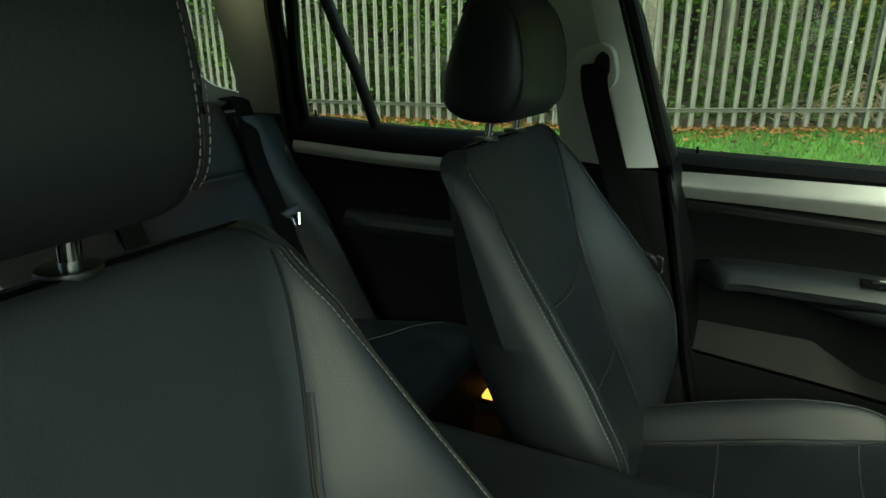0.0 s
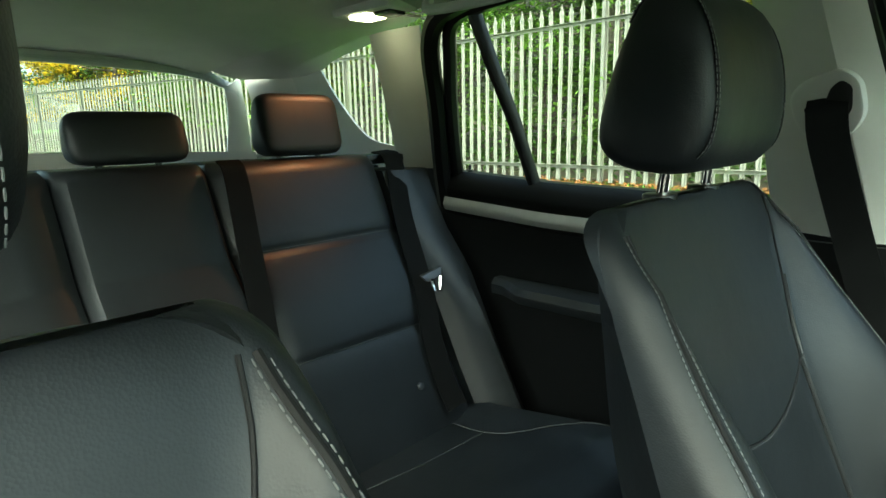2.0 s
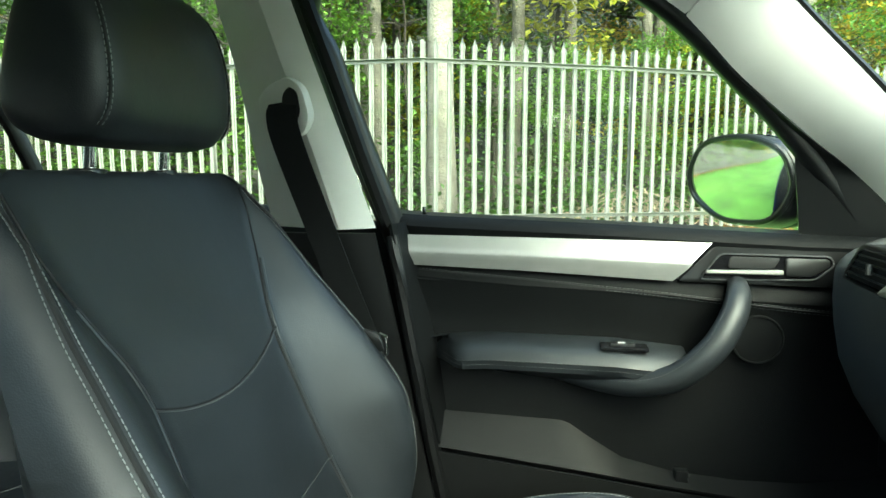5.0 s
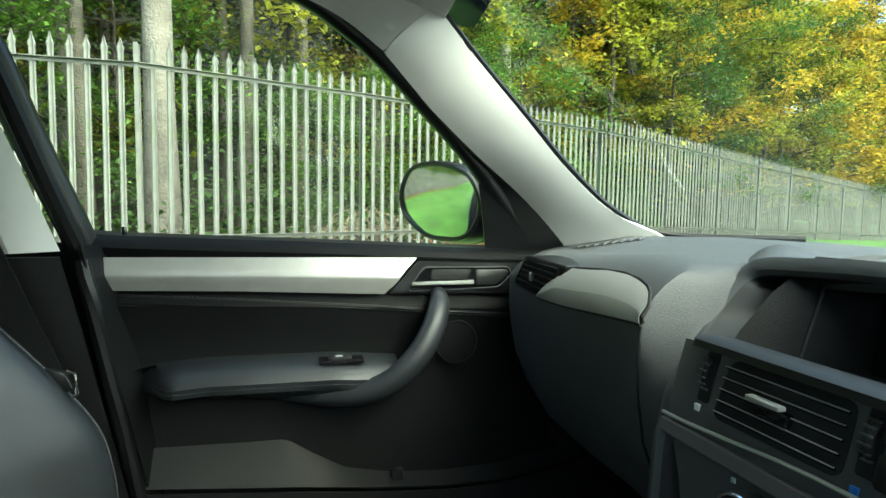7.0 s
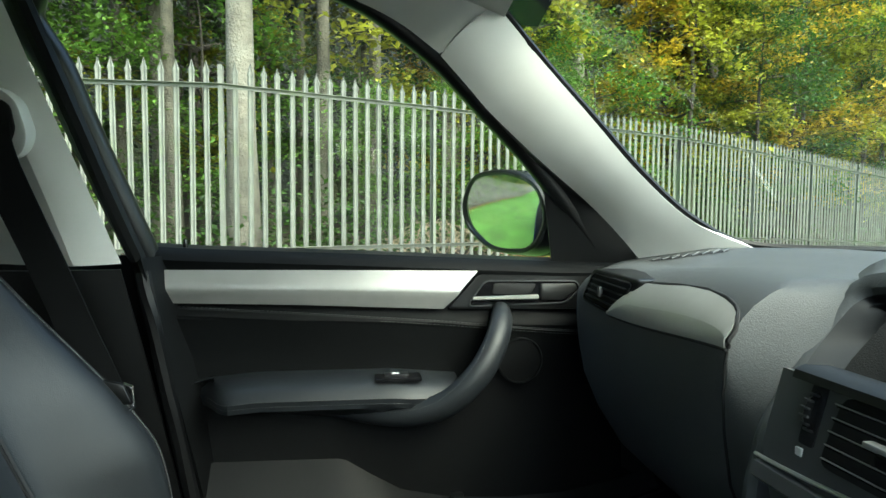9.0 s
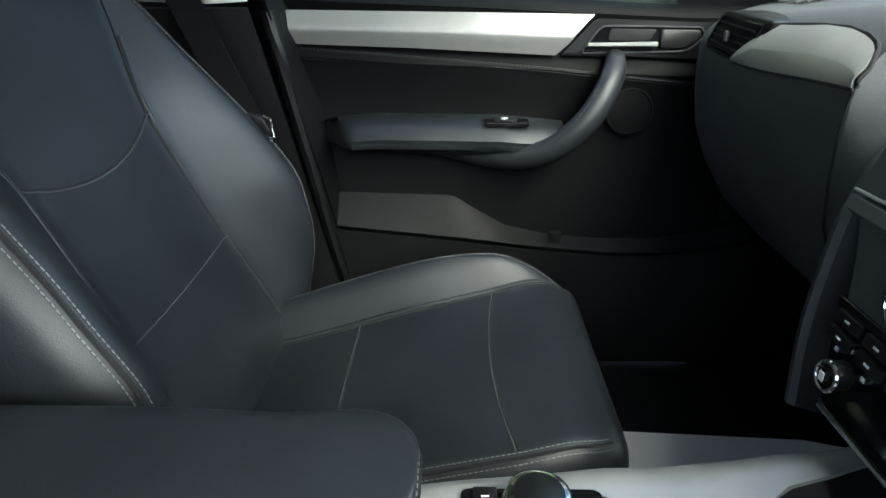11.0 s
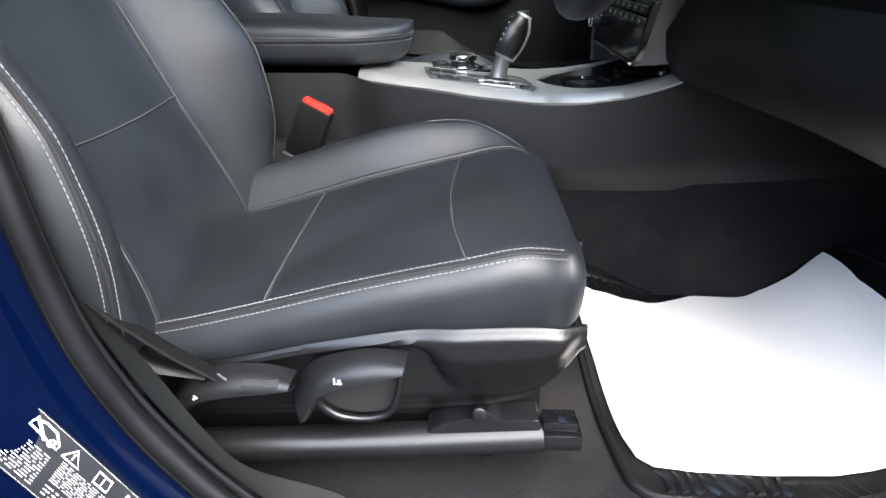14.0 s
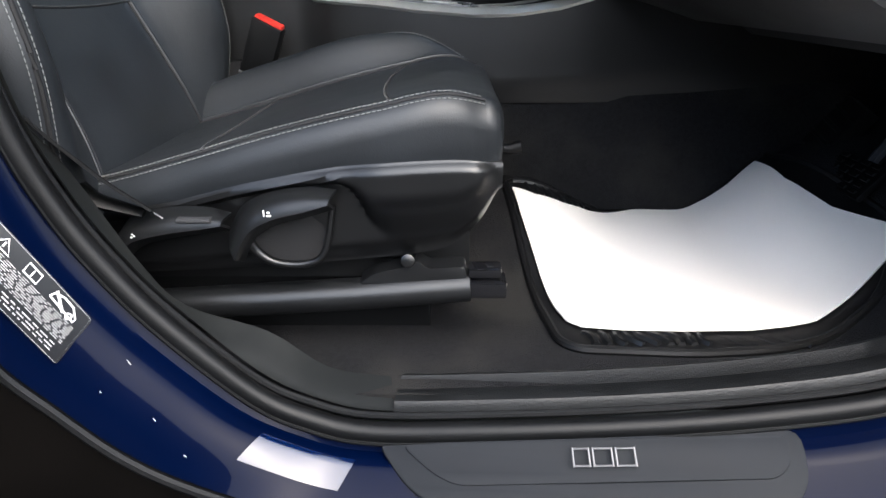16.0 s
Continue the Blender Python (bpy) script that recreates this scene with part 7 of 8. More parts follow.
for z0, z1, m in ((1.094, 1.116, RED_MARK), (1.068, 1.090, WHITE_MARK)):
    k = part("push_button", slab(rounded([on_stack(-0.021, z0, 0.005), on_stack(-0.021, z1, 0.005), on_stack(-0.060, z1, 0.005), on_stack(-0.060, z0, 0.005)], 0.005), (0.008, 0, 0), 0.002), PLASTIC_SMOOTH, dash, "black push button")
    zc = (z0 + z1) / 2
    part("button_mark", tube([on_stack(-0.0355, zc - 0.003, 0.0055), on_stack(-0.0465, zc - 0.003, 0.0055), on_stack(-0.041, zc + 0.005, 0.0055), on_stack(-0.0355, zc - 0.003, 0.0055)], 0.0007, 4), m, k)


def knob(name, y, z, r, h, label):
    k = part(name, disc(on_stack(y, z, -0.002), (-1, 0, 0.12), r, h, 30, 0.003), PLASTIC_SMOOTH, dash, label)
    part("knob_ring", hoop(on_stack(y, z, h * 0.85), (-1, 0, 0.12), r * 0.98, 0.0018, 36, 6), CHROME, k)
    part("knob_cap", disc(on_stack(y, z, h - 0.003), (-1, 0, 0.12), r * 0.8, 0.002, 24, 0.001), GLOSS, k)
    part("knob_mark", block((stack_x(z) - h - 0.0022, y - 0.0028, z - 0.004), (stack_x(z) - h - 0.001, y + 0.0028, z + 0.004), 0.0003), WHITE_MARK, k)
    for a in (40, 80, 150):
        c = on_stack(y + (r + 0.010) * math.cos(radians(a)), z + (r + 0.010) * math.sin(radians(a)), 0.0008)
        part("dial_mark", block((c.x - 0.0006, c.y - 0.0022, c.z - 0.002), (c.x + 0.0006, c.y + 0.0022, c.z + 0.002), 0.0003), WHITE_MARK, dash)


knob("climate_dial", 0.060, 1.004, 0.021, 0.020, "black climate dial with a chrome ring")
knob("climate_dial", -0.130, 1.004, 0.021, 0.020, "black climate dial with a chrome ring")
knob("volume_knob", 0.098, 0.918, 0.012, 0.016, "small chrome-ringed volume knob")
part("radio_face", slab(rounded([on_stack(0.140, 0.970, 0.002), on_stack(-0.21, 0.970, 0.002), on_stack(-0.18, 0.885, 0.002), on_stack(0.110, 0.885, 0.002)], 0.006), (0.01, 0, 0), 0.002), GLOSS, dash, "gloss black radio face")
for i in range(9):
    y = 0.130 - i * 0.036
    for z in (0.957, 0.942):
        part("radio_key", slab(rounded([on_stack(y, z - 0.005, 0.004), on_stack(y, z + 0.005, 0.004), on_stack(y - 0.030, z + 0.005, 0.004), on_stack(y - 0.030, z - 0.005, 0.004)], 0.002), (0.005, 0, 0), 0.001), PLASTIC_SMOOTH, dash)
        part("key_mark", block((stack_x(z) - 0.0045, y - 0.018, z - 0.001), (stack_x(z) - 0.0035, y - 0.012, z + 0.001), 0.0002), WHITE_MARK, dash)
part("chrome_line", tube([on_stack(y, 0.884, 0.004) for y in steps(0.105, -0.17, 6)], 0.0024, 6), CHROME, dash)

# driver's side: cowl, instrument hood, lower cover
# same skin as the passenger side, its shade put in as a near-black material
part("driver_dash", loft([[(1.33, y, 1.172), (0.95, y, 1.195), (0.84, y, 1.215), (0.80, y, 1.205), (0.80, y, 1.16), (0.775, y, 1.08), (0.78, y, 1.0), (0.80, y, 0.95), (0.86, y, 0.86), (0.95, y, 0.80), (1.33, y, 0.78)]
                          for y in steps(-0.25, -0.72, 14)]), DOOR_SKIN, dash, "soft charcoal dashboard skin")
part("instrument_hood", loft([[(1.0, y, 1.22), (0.78, y, 1.265 - 0.8 * (y + 0.40) ** 2), (0.755, y, 1.258 - 0.8 * (y + 0.40) ** 2), (0.765, y, 1.245 - 0.8 * (y + 0.40) ** 2), (0.86, y, 1.22 - 0.4 * (y + 0.40) ** 2), (1.0, y, 1.18)]
                              for y in steps(-0.22, -0.58, 16)]), DASH, dash)
def knee(y):
    """The knee panel comes forward where it meets the centre stack."""
    return -0.055 * ease(-0.36, -0.17, y)


part("knee_panel", loft([[(0.80 + knee(y), y, 1.02), (0.785 + knee(y), y, 0.97), (0.772 + knee(y), y, 0.93), (0.785 + knee(y), y, 0.89), (0.81 + knee(y), y, 0.86), (0.90, y, 0.815), (1.15, y, 0.79), (1.2, y, 1.02)]
                         for y in steps(-0.148, -0.70, 18)]), PLASTIC, dash, "black knee panel")

# ---- centre console ----
con = thing("centre_console", (0.40, -0.035, 0.50), "black centre console with a satin silver top panel", "console")


def con_z(x):
    return tab(x, [(0.24, 0.862), (0.30, 0.858), (0.38, 0.852), (0.46, 0.843), (0.55, 0.836), (0.62, 0.838), (0.68, 0.846), (0.74, 0.862), (0.80, 0.886)])


near_y = lambda x: tab(x, [(0.27, -0.100), (0.285, -0.116), (0.32, -0.130), (0.45, -0.155), (0.60, -0.172), (0.72, -0.172), (0.80, -0.165)])
far_y = lambda x: tab(x, [(0.27, 0.035), (0.35, 0.052), (0.50, 0.085), (0.65, 0.100), (0.80, 0.095)])
bmt = bmesh.new()


def con_top(x, y):
    n_, f_ = near_y(x), far_y(x)
    e = min(abs(y - n_), abs(y - f_))
    return Vector((x, y, con_z(x) - 0.010 * (1 - min(1, e / 0.022)) ** 2))


# solid part of the silver panel, then its two arms round the cup holders
sheet(lambda u, x: con_top(x, near_y(x) + (far_y(x) - near_y(x)) * u), [0, .03, .07, .12, .18, .3, .5, .7, .82, .88, .93, .97, 1], steps(0.27, 0.56, 20), -0.006, bmt)
part("silver_panel", bmt, SILVER, con, "satin silver console panel")
cup_n = lambda x: tab(x, [(0.56, -0.035), (0.575, -0.075), (0.60, -0.105), (0.64, -0.128), (0.70, -0.140), (0.80, -0.142)])
cup_f = lambda x: tab(x, [(0.56, -0.035), (0.575, -0.005), (0.60, 0.030), (0.64, 0.058), (0.70, 0.070), (0.80, 0.075)])
part("silver_arm", sheet(lambda u, x: con_top(x, near_y(x) + (cup_n(x) - near_y(x)) * u), steps(0, 1, 8), steps(0.56, 0.80, 18), -0.006), SILVER, con, "satin silver console panel")
part("silver_arm", sheet(lambda u, x: con_top(x, cup_f(x) + (far_y(x) - cup_f(x)) * u), steps(0, 1, 8), steps(0.56, 0.80, 18), -0.006), SILVER, con, "satin silver console panel")
# cup well
part("cup_tray", sheet(lambda u, x: (x, cup_n(x) + (cup_f(x) - cup_n(x)) * u, con_z(x) - 0.035 * math.sin(math.pi * min(1, max(0, u))) ** 0.5 * ease(0.56, 0.59, x) - 0.004), steps(0, 1, 10), steps(0.56, 0.80, 14)), PLASTIC_SMOOTH, con)
for x, y in ((0.645, -0.030), (0.735, -0.030)):
    part("cup_ring", hoop((x, y, con_z(x) - 0.010), (0, 0, 1), 0.040, 0.004, 36, 6), GLOSS, con, "black cup holder ring")
    part("cup_base", disc((x, y, con_z(x) - 0.038), (0, 0, 1), 0.038, 0.004, 28, 0.001), SEAM, con)
    for a in (60, 180, 300):
        part("cup_tab", block((x + 0.036 * math.cos(radians(a)) - 0.005, y + 0.036 * math.sin(radians(a)) - 0.005, con_z(x) - 0.022), (x + 0.036 * math.cos(radians(a)) + 0.005, y + 0.036 * math.sin(radians(a)) + 0.005, con_z(x) - 0.012), 0.002), STEEL, con)
plug = part("power_socket", disc((0.612, -0.082, con_z(0.61) - 0.030), (0, 0, 1), 0.013, 0.020, 20, 0.002), PLASTIC_SMOOTH, con, "round power socket cap")
part("socket_ring", hoop((0.612, -0.082, con_z(0.61) - 0.010), (0, 0, 1), 0.010, 0.0016, 20, 6), CHROME, plug)
# sides
def side_top(x):
    return con_z(max(0.27, min(0.80, x))) - 0.010 if 0.27 < x < 0.80 else (0.856 if x <= 0.27 else soft(x, [(0.80, 0.876), (0.95, 0.862), (1.30, 0.82)]))


for side, yf in ((-1, near_y), (1, far_y)):
    prof_side = [(0.0, 0.004), (0.25, -0.001), (0.50, -0.004), (0.68, -0.006), (0.76, -0.007), (0.84, -0.003), (0.95, 0.0), (1.0, 0.002)]
    edge_y = lambda x: yf(max(0.27, min(0.80, x))) + 0.015 * ease(0.80, 1.25, x)
    part("console_side", sheet(lambda x, j: (x, edge_y(x) - side * prof_side[j][1], side_top(x) + prof_side[j][0] * (0.688 - side_top(x))), steps(-0.12, 1.28, 50), range(8)), PLASTIC, con, "black console side")
    part("tunnel_carpet", sheet(lambda x, v: (x, edge_y(x) - side * (0.006 + 0.012 * v), 0.6885 - 0.20 * v), steps(-0.12, 1.28, 40), steps(0, 1, 6)), CARPET, con, "charcoal carpet on the tunnel")
part("console_rear", block((-0.16, -0.112, 0.60), (-0.10, 0.04, 0.87), 0.015), PLASTIC, con)


def arm_half(x):
    """Half width of the armrest, drawn in to a rounded nose."""
    return 0.084 * (0.22 + 0.78 * max(0.0, 1 - max(0, (x - 0.235) / 0.1172) ** 2.8) ** 0.5)


def arm_mid(x):
    return -0.036 + 0.026 * ease(0.24, 0.352, x)


arm_x = steps(-0.15, 0.235, 22) + [0.235 + 0.117 * math.sin(radians(a)) for a in steps(6, 90, 16)]
ar = []
for x in arm_x:
    zt, zb = 0.938 - 0.010 * ease(0.15, 0.35, x), 0.864
    pts = []
    for a in steps(0, 2 * math.pi, 40)[:-1]:
        c, s = math.cos(a), math.sin(a)
        low = max(0, -s) * ease(0.20, 0.352, x)
        pts.append((x - 0.030 * low, arm_mid(x) + arm_half(x) * (1 - 0.12 * max(0, -s)) * math.copysign(abs(c) ** 0.42, c), (zt + zb) / 2 + (zt - zb) / 2 * math.copysign(abs(s) ** 0.5, s)))
    ar.append(pts)
arm_c = thing("console_armrest", (0.1, -0.035, 0.872), "black leather console armrest with pale stitched edge", "armrest")
ac = part("pad", loft(ar), LEATHER, arm_c)
edge_l = [Vector((x, arm_mid(x) - arm_half(x) - 0.0005, 0.907)) for x in arm_x[2:]]
edge_r = [Vector((p.x, 2 * arm_mid(p.x) - p.y, p.z)) for p in reversed(edge_l)]
part("seam", tube([p + Vector((0, 0, 0)) for p in edge_l + edge_r], 0.0022, 6), SEAM, ac)
for dz in (0.005, -0.005):
    part("stitching", stitches([p + Vector((0, -0.0005 if i < len(edge_l) else 0.0005, dz)) for i, p in enumerate(edge_l + edge_r)], 0.004, 0.0022, 0.0005), THREAD, ac)

# controls
idr = part("controller", disc((0.437, 0.022, con_z(0.437)), (0, 0, 1), 0.030, 0.006, 32, 0.002), CHROME, con, "chrome rotary controller on a black key plate")
part("controller_neck", disc((0.437, 0.022, con_z(0.437) + 0.005), (0, 0, 1), 0.021, 0.010, 32), PLASTIC_SMOOTH, idr)
part("controller_ring", disc((0.437, 0.022, con_z(0.437) + 0.014), (0, 0, 1), 0.0245, 0.010, 32, 0.003), CHROME, idr)
part("controller_cap", disc((0.437, 0.022, con_z(0.437) + 0.0235), (0, 0, 1), 0.019, 0.002, 28, 0.001), PLASTIC_SMOOTH, idr)
kp = part("key_plate", slab(rounded([(0.385, -0.006, con_z(0.385) + 0.003), (0.380, 0.040, con_z(0.385) + 0.003), (0.490, 0.050, con_z(0.49) + 0.003), (0.496, 0.004, con_z(0.49) + 0.003)], 0.008), (0, 0, -0.006), 0.001), GLOSS, con)
for x in (0.390, 0.474):
    for y in (0.000, 0.022):
        part("key", block((x, y, con_z(x) + 0.0030), (x + 0.018, y + 0.018, con_z(x) + 0.0055), 0.001), PLASTIC_SMOOTH, kp)
        part("key_mark", block((x + 0.006, y + 0.008, con_z(x) + 0.0052), (x + 0.012, y + 0.0095, con_z(x) + 0.0058), 0.0002), WHITE_MARK, kp)


def on_con(x, y, lift=0.0):
    return Vector((x, y, con_z(x) + lift))


part("shift_plate", slab(rounded([on_con(0.372, -0.036, .002), on_con(0.385, -0.113, .002), on_con(0.545, -0.141, .002), on_con(0.556, -0.110, .002), on_con(0.535, -0.055, .002), on_con(0.52, -0.046, .002)], 0.010), (0, 0, -0.006), 0.0008), PLATE_GREY, con, "grey metallic shift plate with push keys")
part("plate_rim", tube([p + Vector((0, 0, 0.0048)) for p in rounded([on_con(0.372, -0.036), on_con(0.380, -0.084), on_con(0.548, -0.112), on_con(0.535, -0.055), on_con(0.52, -0.046)], 0.010)], 0.0012, 6, closed=True), STEEL, con, "chrome shift plate rim")
part("shift_gaiter", slab(rounded([on_con(0.428, -0.050, .0032), on_con(0.432, -0.088, .0032), on_con(0.50, -0.098, .0032), on_con(0.518, -0.075, .0032), on_con(0.508, -0.056, .0032)], 0.006), (0, 0, -0.002), 0.0004), STEEL, con)
for x0, x1, ya, yb2 in ((0.382, 0.400, -0.046, -0.078), (0.403, 0.427, -0.048, -0.082), (0.396, 0.414, -0.092, -0.113), (0.416, 0.434, -0.095, -0.117), (0.470, 0.488, -0.107, -0.125), (0.492, 0.512, -0.110, -0.129), (0.526, 0.541, -0.117, -0.134)):
    k = part("push_key", slab(rounded([on_con(x0, ya, .006), on_con(x0, yb2, .006), on_con(x1, yb2 - 0.003, .006), on_con(x1, ya - 0.003, .006)], 0.003), (0, 0, -0.005), 0.0012), PLASTIC_SMOOTH, con, "black push key")
    part("key_mark", block((x0 + 0.008, (ya + yb2) / 2 - 0.003, con_z(x0) + 0.0055), (x0 + 0.0095, (ya + yb2) / 2 - 0.001, con_z(x0) + 0.0063), 0.0002), PRINT, k)
part("key_frame", tube([p for p in rounded([on_con(0.462, -0.101, .004), on_con(0.464, -0.127, .004), on_con(0.518, -0.134, .004), on_con(0.518, -0.108, .004)], 0.003)], 0.0014, 6, closed=True), SILVER, con)

lever = thing("gear_selector", (0.500, -0.072, 0.842), "black and chrome gear selector leaning forward", "gear lever")
sp = smooth_path([(0.492, -0.074, 0.838), (0.499, -0.071, 0.866), (0.511, -0.067, 0.894), (0.525, -0.062, 0.922), (0.534, -0.058, 0.940)], 6)
part("stalk", tube(sp[:14], [0.0165 - 0.004 * math.sin(math.pi * i / 13) for i in range(14)], 14, up=(0, 1, 0), flat=0.85), PLATE_GREY, lever, "dark metallic stalk")
part("boot", disc((0.490, -0.074, 0.838), (0.1, 0, 1), 0.020, 0.010, 20, 0.005), SEAM, lever)
grip_r = [0.0135 + 0.0105 * math.sin(math.pi * min(1, (i + 2.0) / 17)) for i in range(len(sp[8:]))]
part("grip", tube(sp[8:], [r * 0.93 for r in grip_r], 18, up=(0, 1, 0), flat=0.78), SILVER, lever, "satin silver grip frame")
part("grip_face", tube([p + Vector((-0.0042, -0.0040, 0.0016)) for p in sp[9:-1]], [r * 0.98 for r in grip_r[1:-1]], 18, up=(0, 1, 0), flat=0.80), PLASTIC_SMOOTH, lever, "gloss black grip face")
part("grip_top", block((0.525, -0.064, 0.9405), (0.540, -0.052, 0.9465), 0.002), PLASTIC_SMOOTH, lever)
for k in range(5):
    p = sp[13].lerp(sp[21], k / 4) + Vector((-0.0175, -0.0190, 0.0080))
    part("gear_mark", block((p.x - 0.0008, p.y - 0.0008, p.z - 0.0012), (p.x + 0.0008, p.y + 0.0008, p.z + 0.0012), 0.0003), PRINT, lever)

# ---- steering wheel ----
HUB = Vector((0.614, -0.390, 1.142))
rake, yaw = radians(WHEEL_RAKE), radians(WHEEL_YAW)
wm = Matrix.Translation(HUB) @ Matrix.Rotation(yaw, 4, "Z") @ Matrix(((0, math.sin(rake), -math.cos(rake), 0), (1, 0, 0, 0), (0, math.cos(rake), math.sin(rake), 0), (0, 0, 0, 1)))
whl = thing("steering_wheel", HUB, "black leather three-spoke steering wheel with round badge", "steering wheel")


def wpart(name, bm, mat, parent=None, label=""):
    """Local axes: x to the far side, y up the wheel, z towards the driver."""
    bmesh.ops.transform(bm, matrix=wm, verts=bm.verts)
    return part(name, bm, mat, parent or whl, label)


R = WHEEL_R
nseg = 72
ringp = []
for i in range(nseg):
    a = 2 * math.pi * i / nseg
    ringp.append(Vector((R * math.cos(a), R * math.sin(a), 0.0)))
fat = [0.0165 + 0.0035 * math.exp(-((math.degrees(2 * math.pi * i / nseg) - 35) / 14) ** 2) + 0.0035 * math.exp(-((math.degrees(2 * math.pi * i / nseg) - 145) / 14) ** 2) for i in range(nseg)]
rings = []
for i, p in enumerate(ringp):
    d = Vector((p.x, p.y, 0)).normalized()
    rings.append([p + d * math.cos(b) * fat[i] + Vector((0, 0, math.sin(b) * fat[i] * 0.95)) for b in [2 * math.pi * k / 14 for k in range(14)]])
rings.append(rings[0])
rim_mesh = loft(rings, cap=False)
bmesh.ops.remove_doubles(rim_mesh, verts=rim_mesh.verts, dist=1e-6)
wpart("rim", rim_mesh, LEATHER_WORN, label="worn black leather rim")
pad_o = rounded([(-0.085, 0.072, 0), (0.085, 0.072, 0), (0.114, 0.025, 0), (0.110, -0.050, 0), (0.066, -0.124, 0), (-0.066, -0.124, 0), (-0.110, -0.050, 0), (-0.114, 0.025, 0)], 0.045, 6)
pc = Vector((0, -0.01, 0))
wpart("airbag_cover", loft([[pc + (p - pc) * k + Vector((0, 0, z)) for p in pad_o] for k, z in ((1.0, -0.035), (1.0, -0.004), (0.97, 0.004), (0.90, 0.010), (0.6, 0.0145), (0.2, 0.0155))]), PLASTIC, label="grained black airbag cover")
for sgn in (-1, 1):
    wpart("spoke", loft([[Vector((sgn * x, -0.012 + h + dy, z)) for dy, z in ((0.026, -0.012), (0.026, 0.002), (-0.028, 0.006), (-0.030, -0.012))] for x, h in ((0.080, -0.006), (0.120, 0.0), (0.150, 0.006), (R - 0.004, 0.014))]), PLASTIC_SMOOTH, label="black spoke")
    kp = wpart("key_pad", slab(rounded([(sgn * 0.106, 0.012, 0.0085), (sgn * 0.150, 0.020, 0.0085), (sgn * 0.158, -0.012, 0.0085), (sgn * 0.130, -0.048, 0.0085), (sgn * 0.096, -0.040, 0.0085)], 0.010), (0, 0, -0.006), 0.002), PLASTIC, label="wheel key pad")
    for kx, ky in ((0.119, 0.004), (0.140, 0.006), (0.112, -0.028), (0.133, -0.024), (0.126, -0.011)):
        k = wpart("wheel_key", block((sgn * kx - 0.0095, ky - 0.0065, 0.008), (sgn * kx + 0.0095, ky + 0.0065, 0.0125), 0.002), PLASTIC, kp)
        wpart("key_mark", block((sgn * kx - 0.0030, ky - 0.0018, 0.0120), (sgn * kx + 0.0030, ky + 0.0018, 0.0128), 0.0003), PRINT, kp)
    wpart("lower_spoke", loft([[Vector((sgn * x + dx, y, z)) for dx, z in ((-0.024, -0.012), (-0.022, 0.003), (0.022, 0.003), (0.024, -0.012))] for x, y in ((0.026, -0.075), (0.026, -0.12), (0.030, -R + 0.006))]), PLASTIC_SMOOTH)
    wpart("spoke_glint", block((sgn * 0.160 - 0.008, 0.010, 0.010), (sgn * 0.160 + 0.006, 0.022, 0.018), 0.004), LEATHER_WORN)
bd = wpart("badge", disc((0, 0.0, 0.0135), (0, 0, 1), 0.0235, 0.0045, 36, 0.001), CHROME, label="round badge in blue, white and black")
wpart("badge_ring", disc((0, 0, 0.0178), (0, 0, 1), 0.0218, 0.0008, 36), GLOSS, bd)
wpart("badge_face", disc((0, 0, 0.0185), (0, 0, 1), 0.0140, 0.0006, 32), WHITE_MARK, bd)
WHEEL_TURN = radians(12)
for q0 in (0, 180):
    fan = bmesh.new()
    pts = [(0.0, 0.0)] + [(0.0138 * math.cos(radians(q0 + a) + WHEEL_TURN), 0.0138 * math.sin(radians(q0 + a) + WHEEL_TURN)) for a in range(0, 91, 10)]
    slab([(x, y, 0.0196) for x, y in pts], (0, 0, -0.0008), 0.0001, fan)
    wpart("badge_quarter", fan, BLUE_MARK, bd)
cowl = lambda k, z: [Vector((0.072 * k * math.copysign(abs(math.cos(a)) ** 0.7, math.cos(a)), 0.004 + 0.056 * k * math.copysign(abs(math.sin(a)) ** 0.7, math.sin(a)), z)) for a in steps(0, 2 * math.pi, 28)[:-1]]
wpart("column_cowl", loft([cowl(0.86, -0.028), cowl(0.97, -0.034), cowl(1.0, -0.05), cowl(1.03, -0.12), cowl(1.05, -0.17)]), DOOR_SKIN, label="black column cowl")
for sgn in (-1, 1):
    wpart("stalk", tube([(sgn * 0.05, 0.02, -0.06), (sgn * 0.12, 0.045, -0.05), (sgn * 0.17, 0.055, -0.045)], [0.008, 0.007, 0.010], 8), PLASTIC_SMOOTH, label="black column stalk")

# ---- footwell ----
mat_o = [(0.596, -0.215), (0.66, -0.225), (0.74, -0.185), (0.80, -0.150), (0.90, -0.145), (1.04, -0.135), (1.14, -0.40), (1.06, -0.50), (0.975, -0.552), (0.90, -0.578), (0.80, -0.588), (0.66, -0.578), (0.640, -0.56), (0.618, -0.40)]


def drape(outline, lift, step=0.02):
    """A thin sheet of the outline's shape, laid over the footwell floor."""
    bm = bmesh.new()
    c = Vector((sum(p[0] for p in outline) / len(outline), sum(p[1] for p in outline) / len(outline)))
    rows = []
    for k in steps(1, 0.04, 14):
        rows.append([(lambda q: Vector((q.x, q.y, floor_z(q.x, q.y) + lift)))(c + (Vector(p[:2]) - c) * k) for p in outline])
    loft(rows, bm, cap=False)
    bm.faces.new([v for v in bm.verts][-len(outline):])
    thicken(bm, 0.003)
    return bm


mat_r = rounded([(x, y, 0) for x, y in mat_o], 0.03, 3)
fm = thing("floor_mat", (0.8, -0.4, 0.45), "ribbed black rubber floor mat in the driver's footwell", "floor mat")
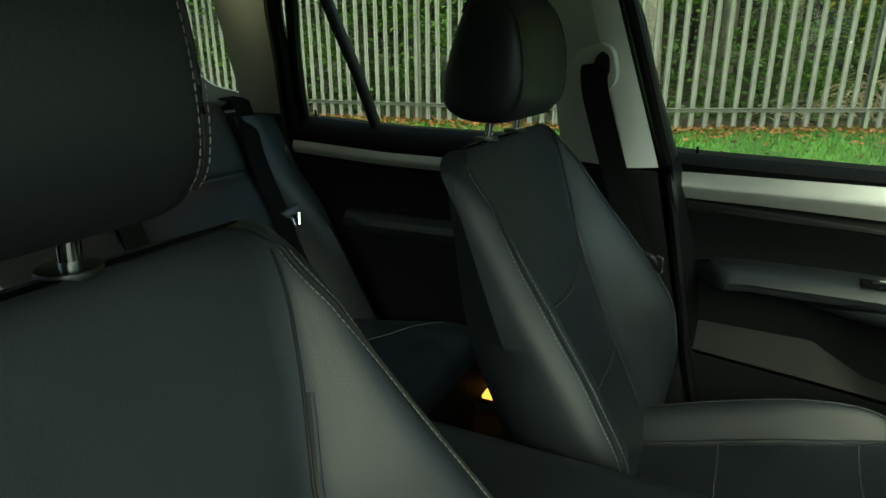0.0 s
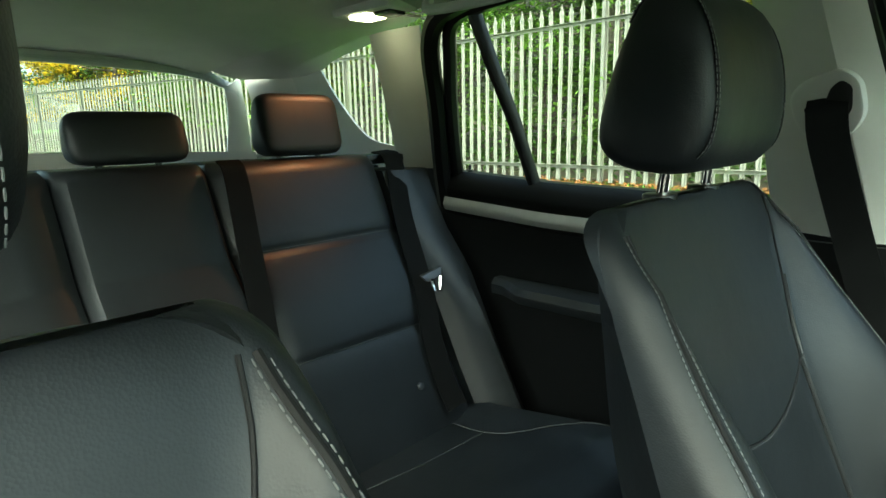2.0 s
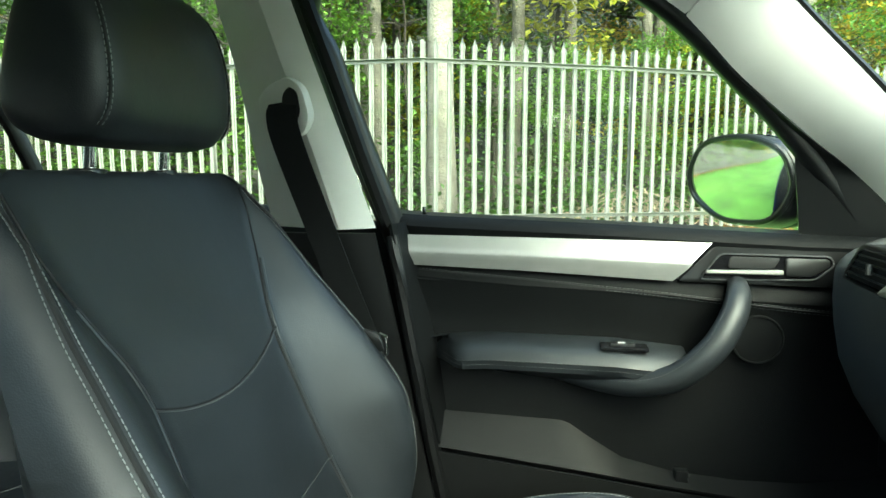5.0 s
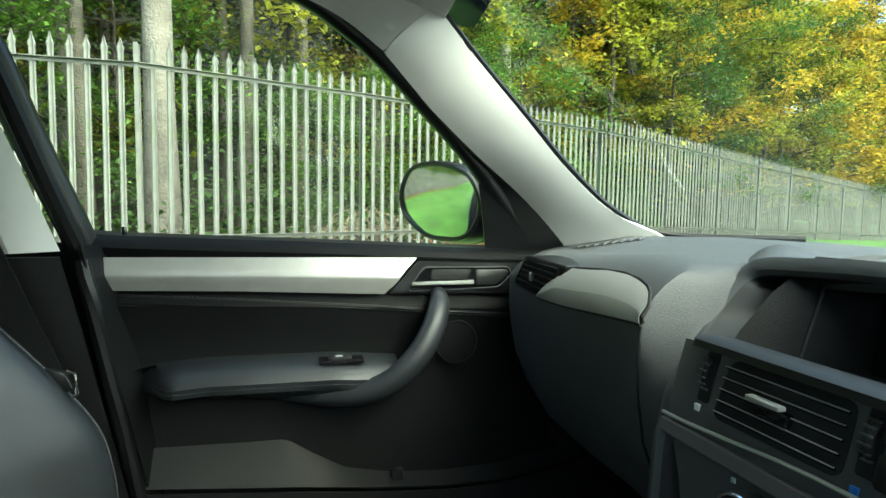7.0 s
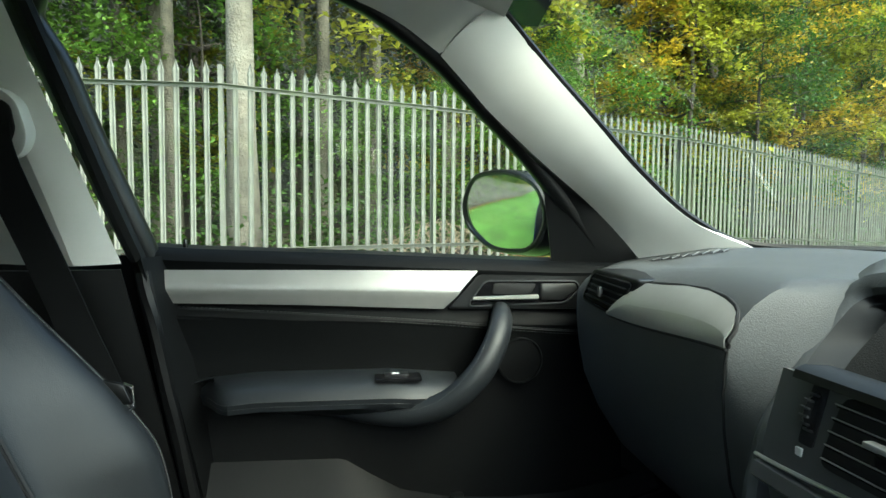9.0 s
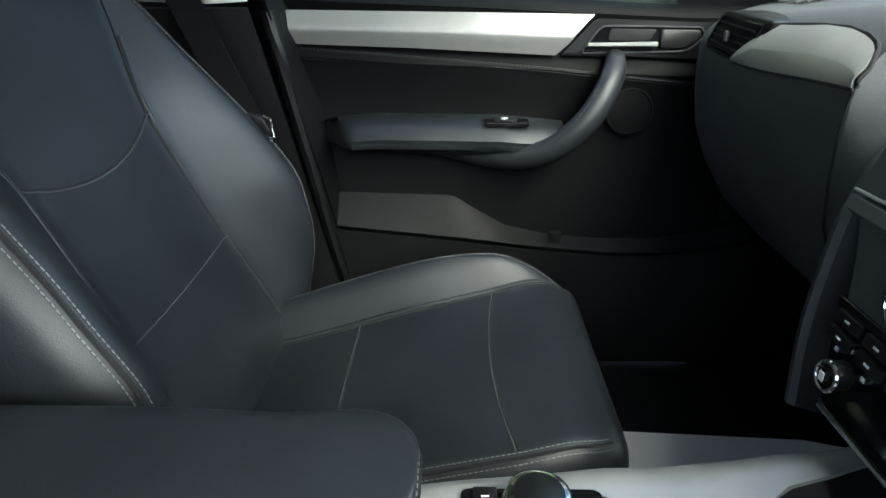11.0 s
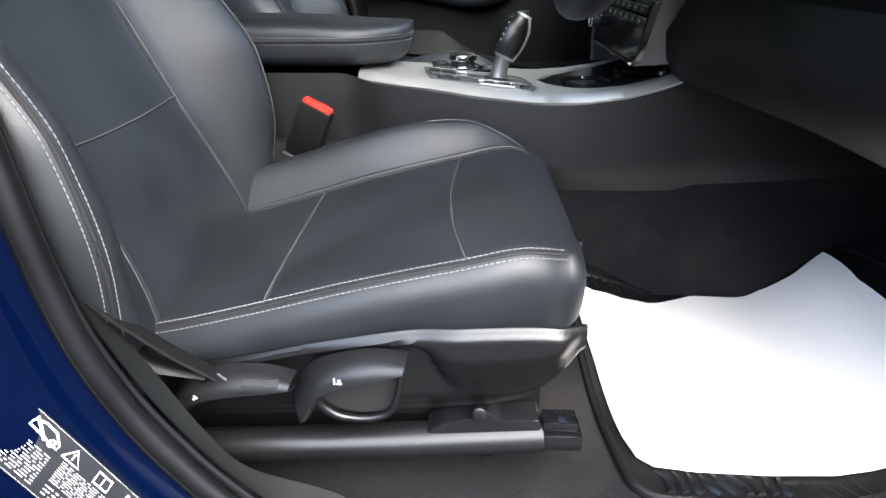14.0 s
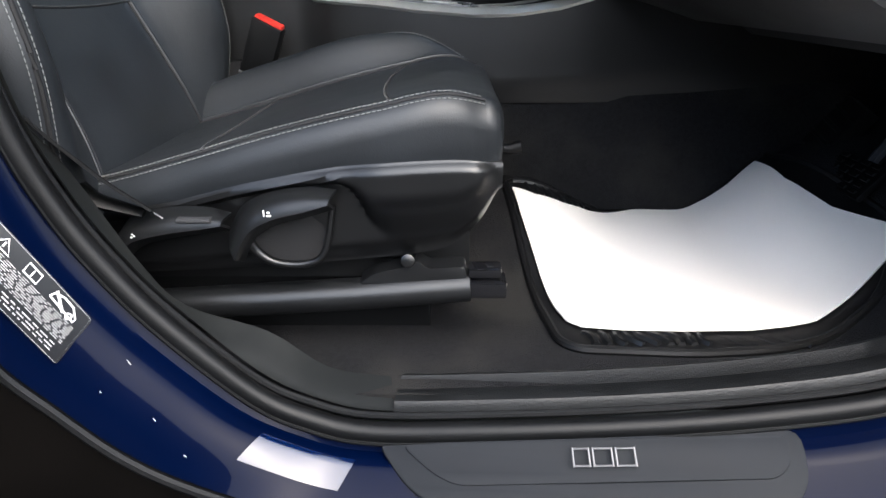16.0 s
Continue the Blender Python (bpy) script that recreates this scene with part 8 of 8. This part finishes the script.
part("mat", drape([(a.x + (b.x - a.x) * k / 5, a.y + (b.y - a.y) * k / 5) for a, b in zip(mat_r, mat_r[1:] + mat_r[:1]) for k in range(5)], 0.022), MAT, fm)
rim = [(lambda q: Vector((q[0], q[1], floor_z(q[0], q[1]) + 0.024)))(a.lerp(b, k / 5)) for a, b in zip(mat_r, mat_r[1:] + mat_r[:1]) for k in range(5)]
part("raised_edge", tube(rim, 0.006, 8, closed=True), MAT, fm)
for i in range(9):
    x = 0.672 + i * 0.017
    pth = [(x + 0.004 * math.sin(t * 4 + i) + 0.014 * t, -0.541 - 0.030 * t, floor_z(x, -0.541 - 0.030 * t) + 0.025) for t in steps(0, 1, 5)]
    part("rib", tube(pth, [0.0032, 0.004, 0.005, 0.005, 0.0055, 0.005], 6), SATIN, fm)
for i in range(5):
    x = 0.84 + i * 0.02
    part("rib", tube([(x, -0.548, floor_z(x, -0.55) + 0.023), (x + 0.02, -0.572, floor_z(x, -0.57) + 0.023)], 0.003, 6), MAT, fm)
for i in range(9):
    x = 0.632 + i * 0.014
    y = -0.222 + 0.052 * ease(0.66, 0.80, x)
    part("rib", tube([(x, y, floor_z(x, y) + 0.025), (x + 0.006, y - 0.026, floor_z(x, y - 0.026) + 0.025)], 0.003, 6), SATIN, fm)
paper0 = [(0.608, -0.250), (0.643, -0.264), (0.690, -0.258), (0.740, -0.232), (0.785, -0.198), (0.832, -0.177), (0.90, -0.181), (0.945, -0.176), (0.990, -0.186), (1.031, -0.180), (1.041, -0.263), (1.057, -0.301), (1.075, -0.340), (1.123, -0.395), (1.110, -0.42), (1.099, -0.445), (1.03, -0.490), (0.972, -0.523),
         (0.93, -0.535), (0.882, -0.544), (0.80, -0.546), (0.72, -0.543), (0.672, -0.536), (0.655, -0.522), (0.646, -0.490), (0.640, -0.45), (0.630, -0.38), (0.617, -0.31)]
paper = [Vector(a).lerp(Vector(b), k / 4) for a, b in zip(paper0, paper0[1:] + paper0[:1]) for k in range(4)]
single("paper_mat", drape(paper, 0.029), PAPER, "white paper protective mat laid in the driver's footwell", "paper mat")
p2 = [(0.62, 0.20), (0.80, 0.24), (1.02, 0.17), (1.10, 0.34), (0.98, 0.50), (0.66, 0.52)]
single("paper_mat", drape(p2, 0.026), PAPER, "white paper protective mat laid in the passenger footwell", "paper mat")
ped = thing("brake_pedal", (1.12, -0.30, 0.62), "ribbed rubber brake pedal", "pedal")
m = Matrix.Translation((1.115, -0.305, 0.600)) @ Euler((0, radians(-52), radians(0))).to_matrix().to_4x4()
b = block((-0.030, -0.055, -0.006), (0.030, 0.055, 0.006), 0.006)
bmesh.ops.transform(b, matrix=m, verts=b.verts)
part("pad", b, RUBBER, ped)
for i in range(5):
    for j in range(4):
        b = block((-0.024 + i * 0.011, -0.045 + j * 0.025, 0.005), (-0.017 + i * 0.011, -0.028 + j * 0.025, 0.009), 0.001, seg=1)
        bmesh.ops.transform(b, matrix=m, verts=b.verts)
        part("stud", b, RUBBER, ped)
part("arm", tube([(1.13, -0.305, 0.60), (1.19, -0.305, 0.70), (1.22, -0.305, 0.85)], 0.010, 8), STEEL, ped)
acc = thing("accelerator_pedal", (1.12, -0.19, 0.56), "long black ribbed floor rest beside the pedals", "pedal")
for i in range(7):
    part("rib", tube([(1.06 + i * 0.016, -0.215, 0.545 + i * 0.020), (1.06 + i * 0.016, -0.165, 0.560 + i * 0.020)], 0.005, 6), PLASTIC, acc)
part("plate", slab([(1.045, -0.225, 0.535), (1.045, -0.155, 0.555), (1.17, -0.155, 0.700), (1.17, -0.225, 0.680)], (0.02, 0, -0.01), 0.003), PLASTIC, acc)
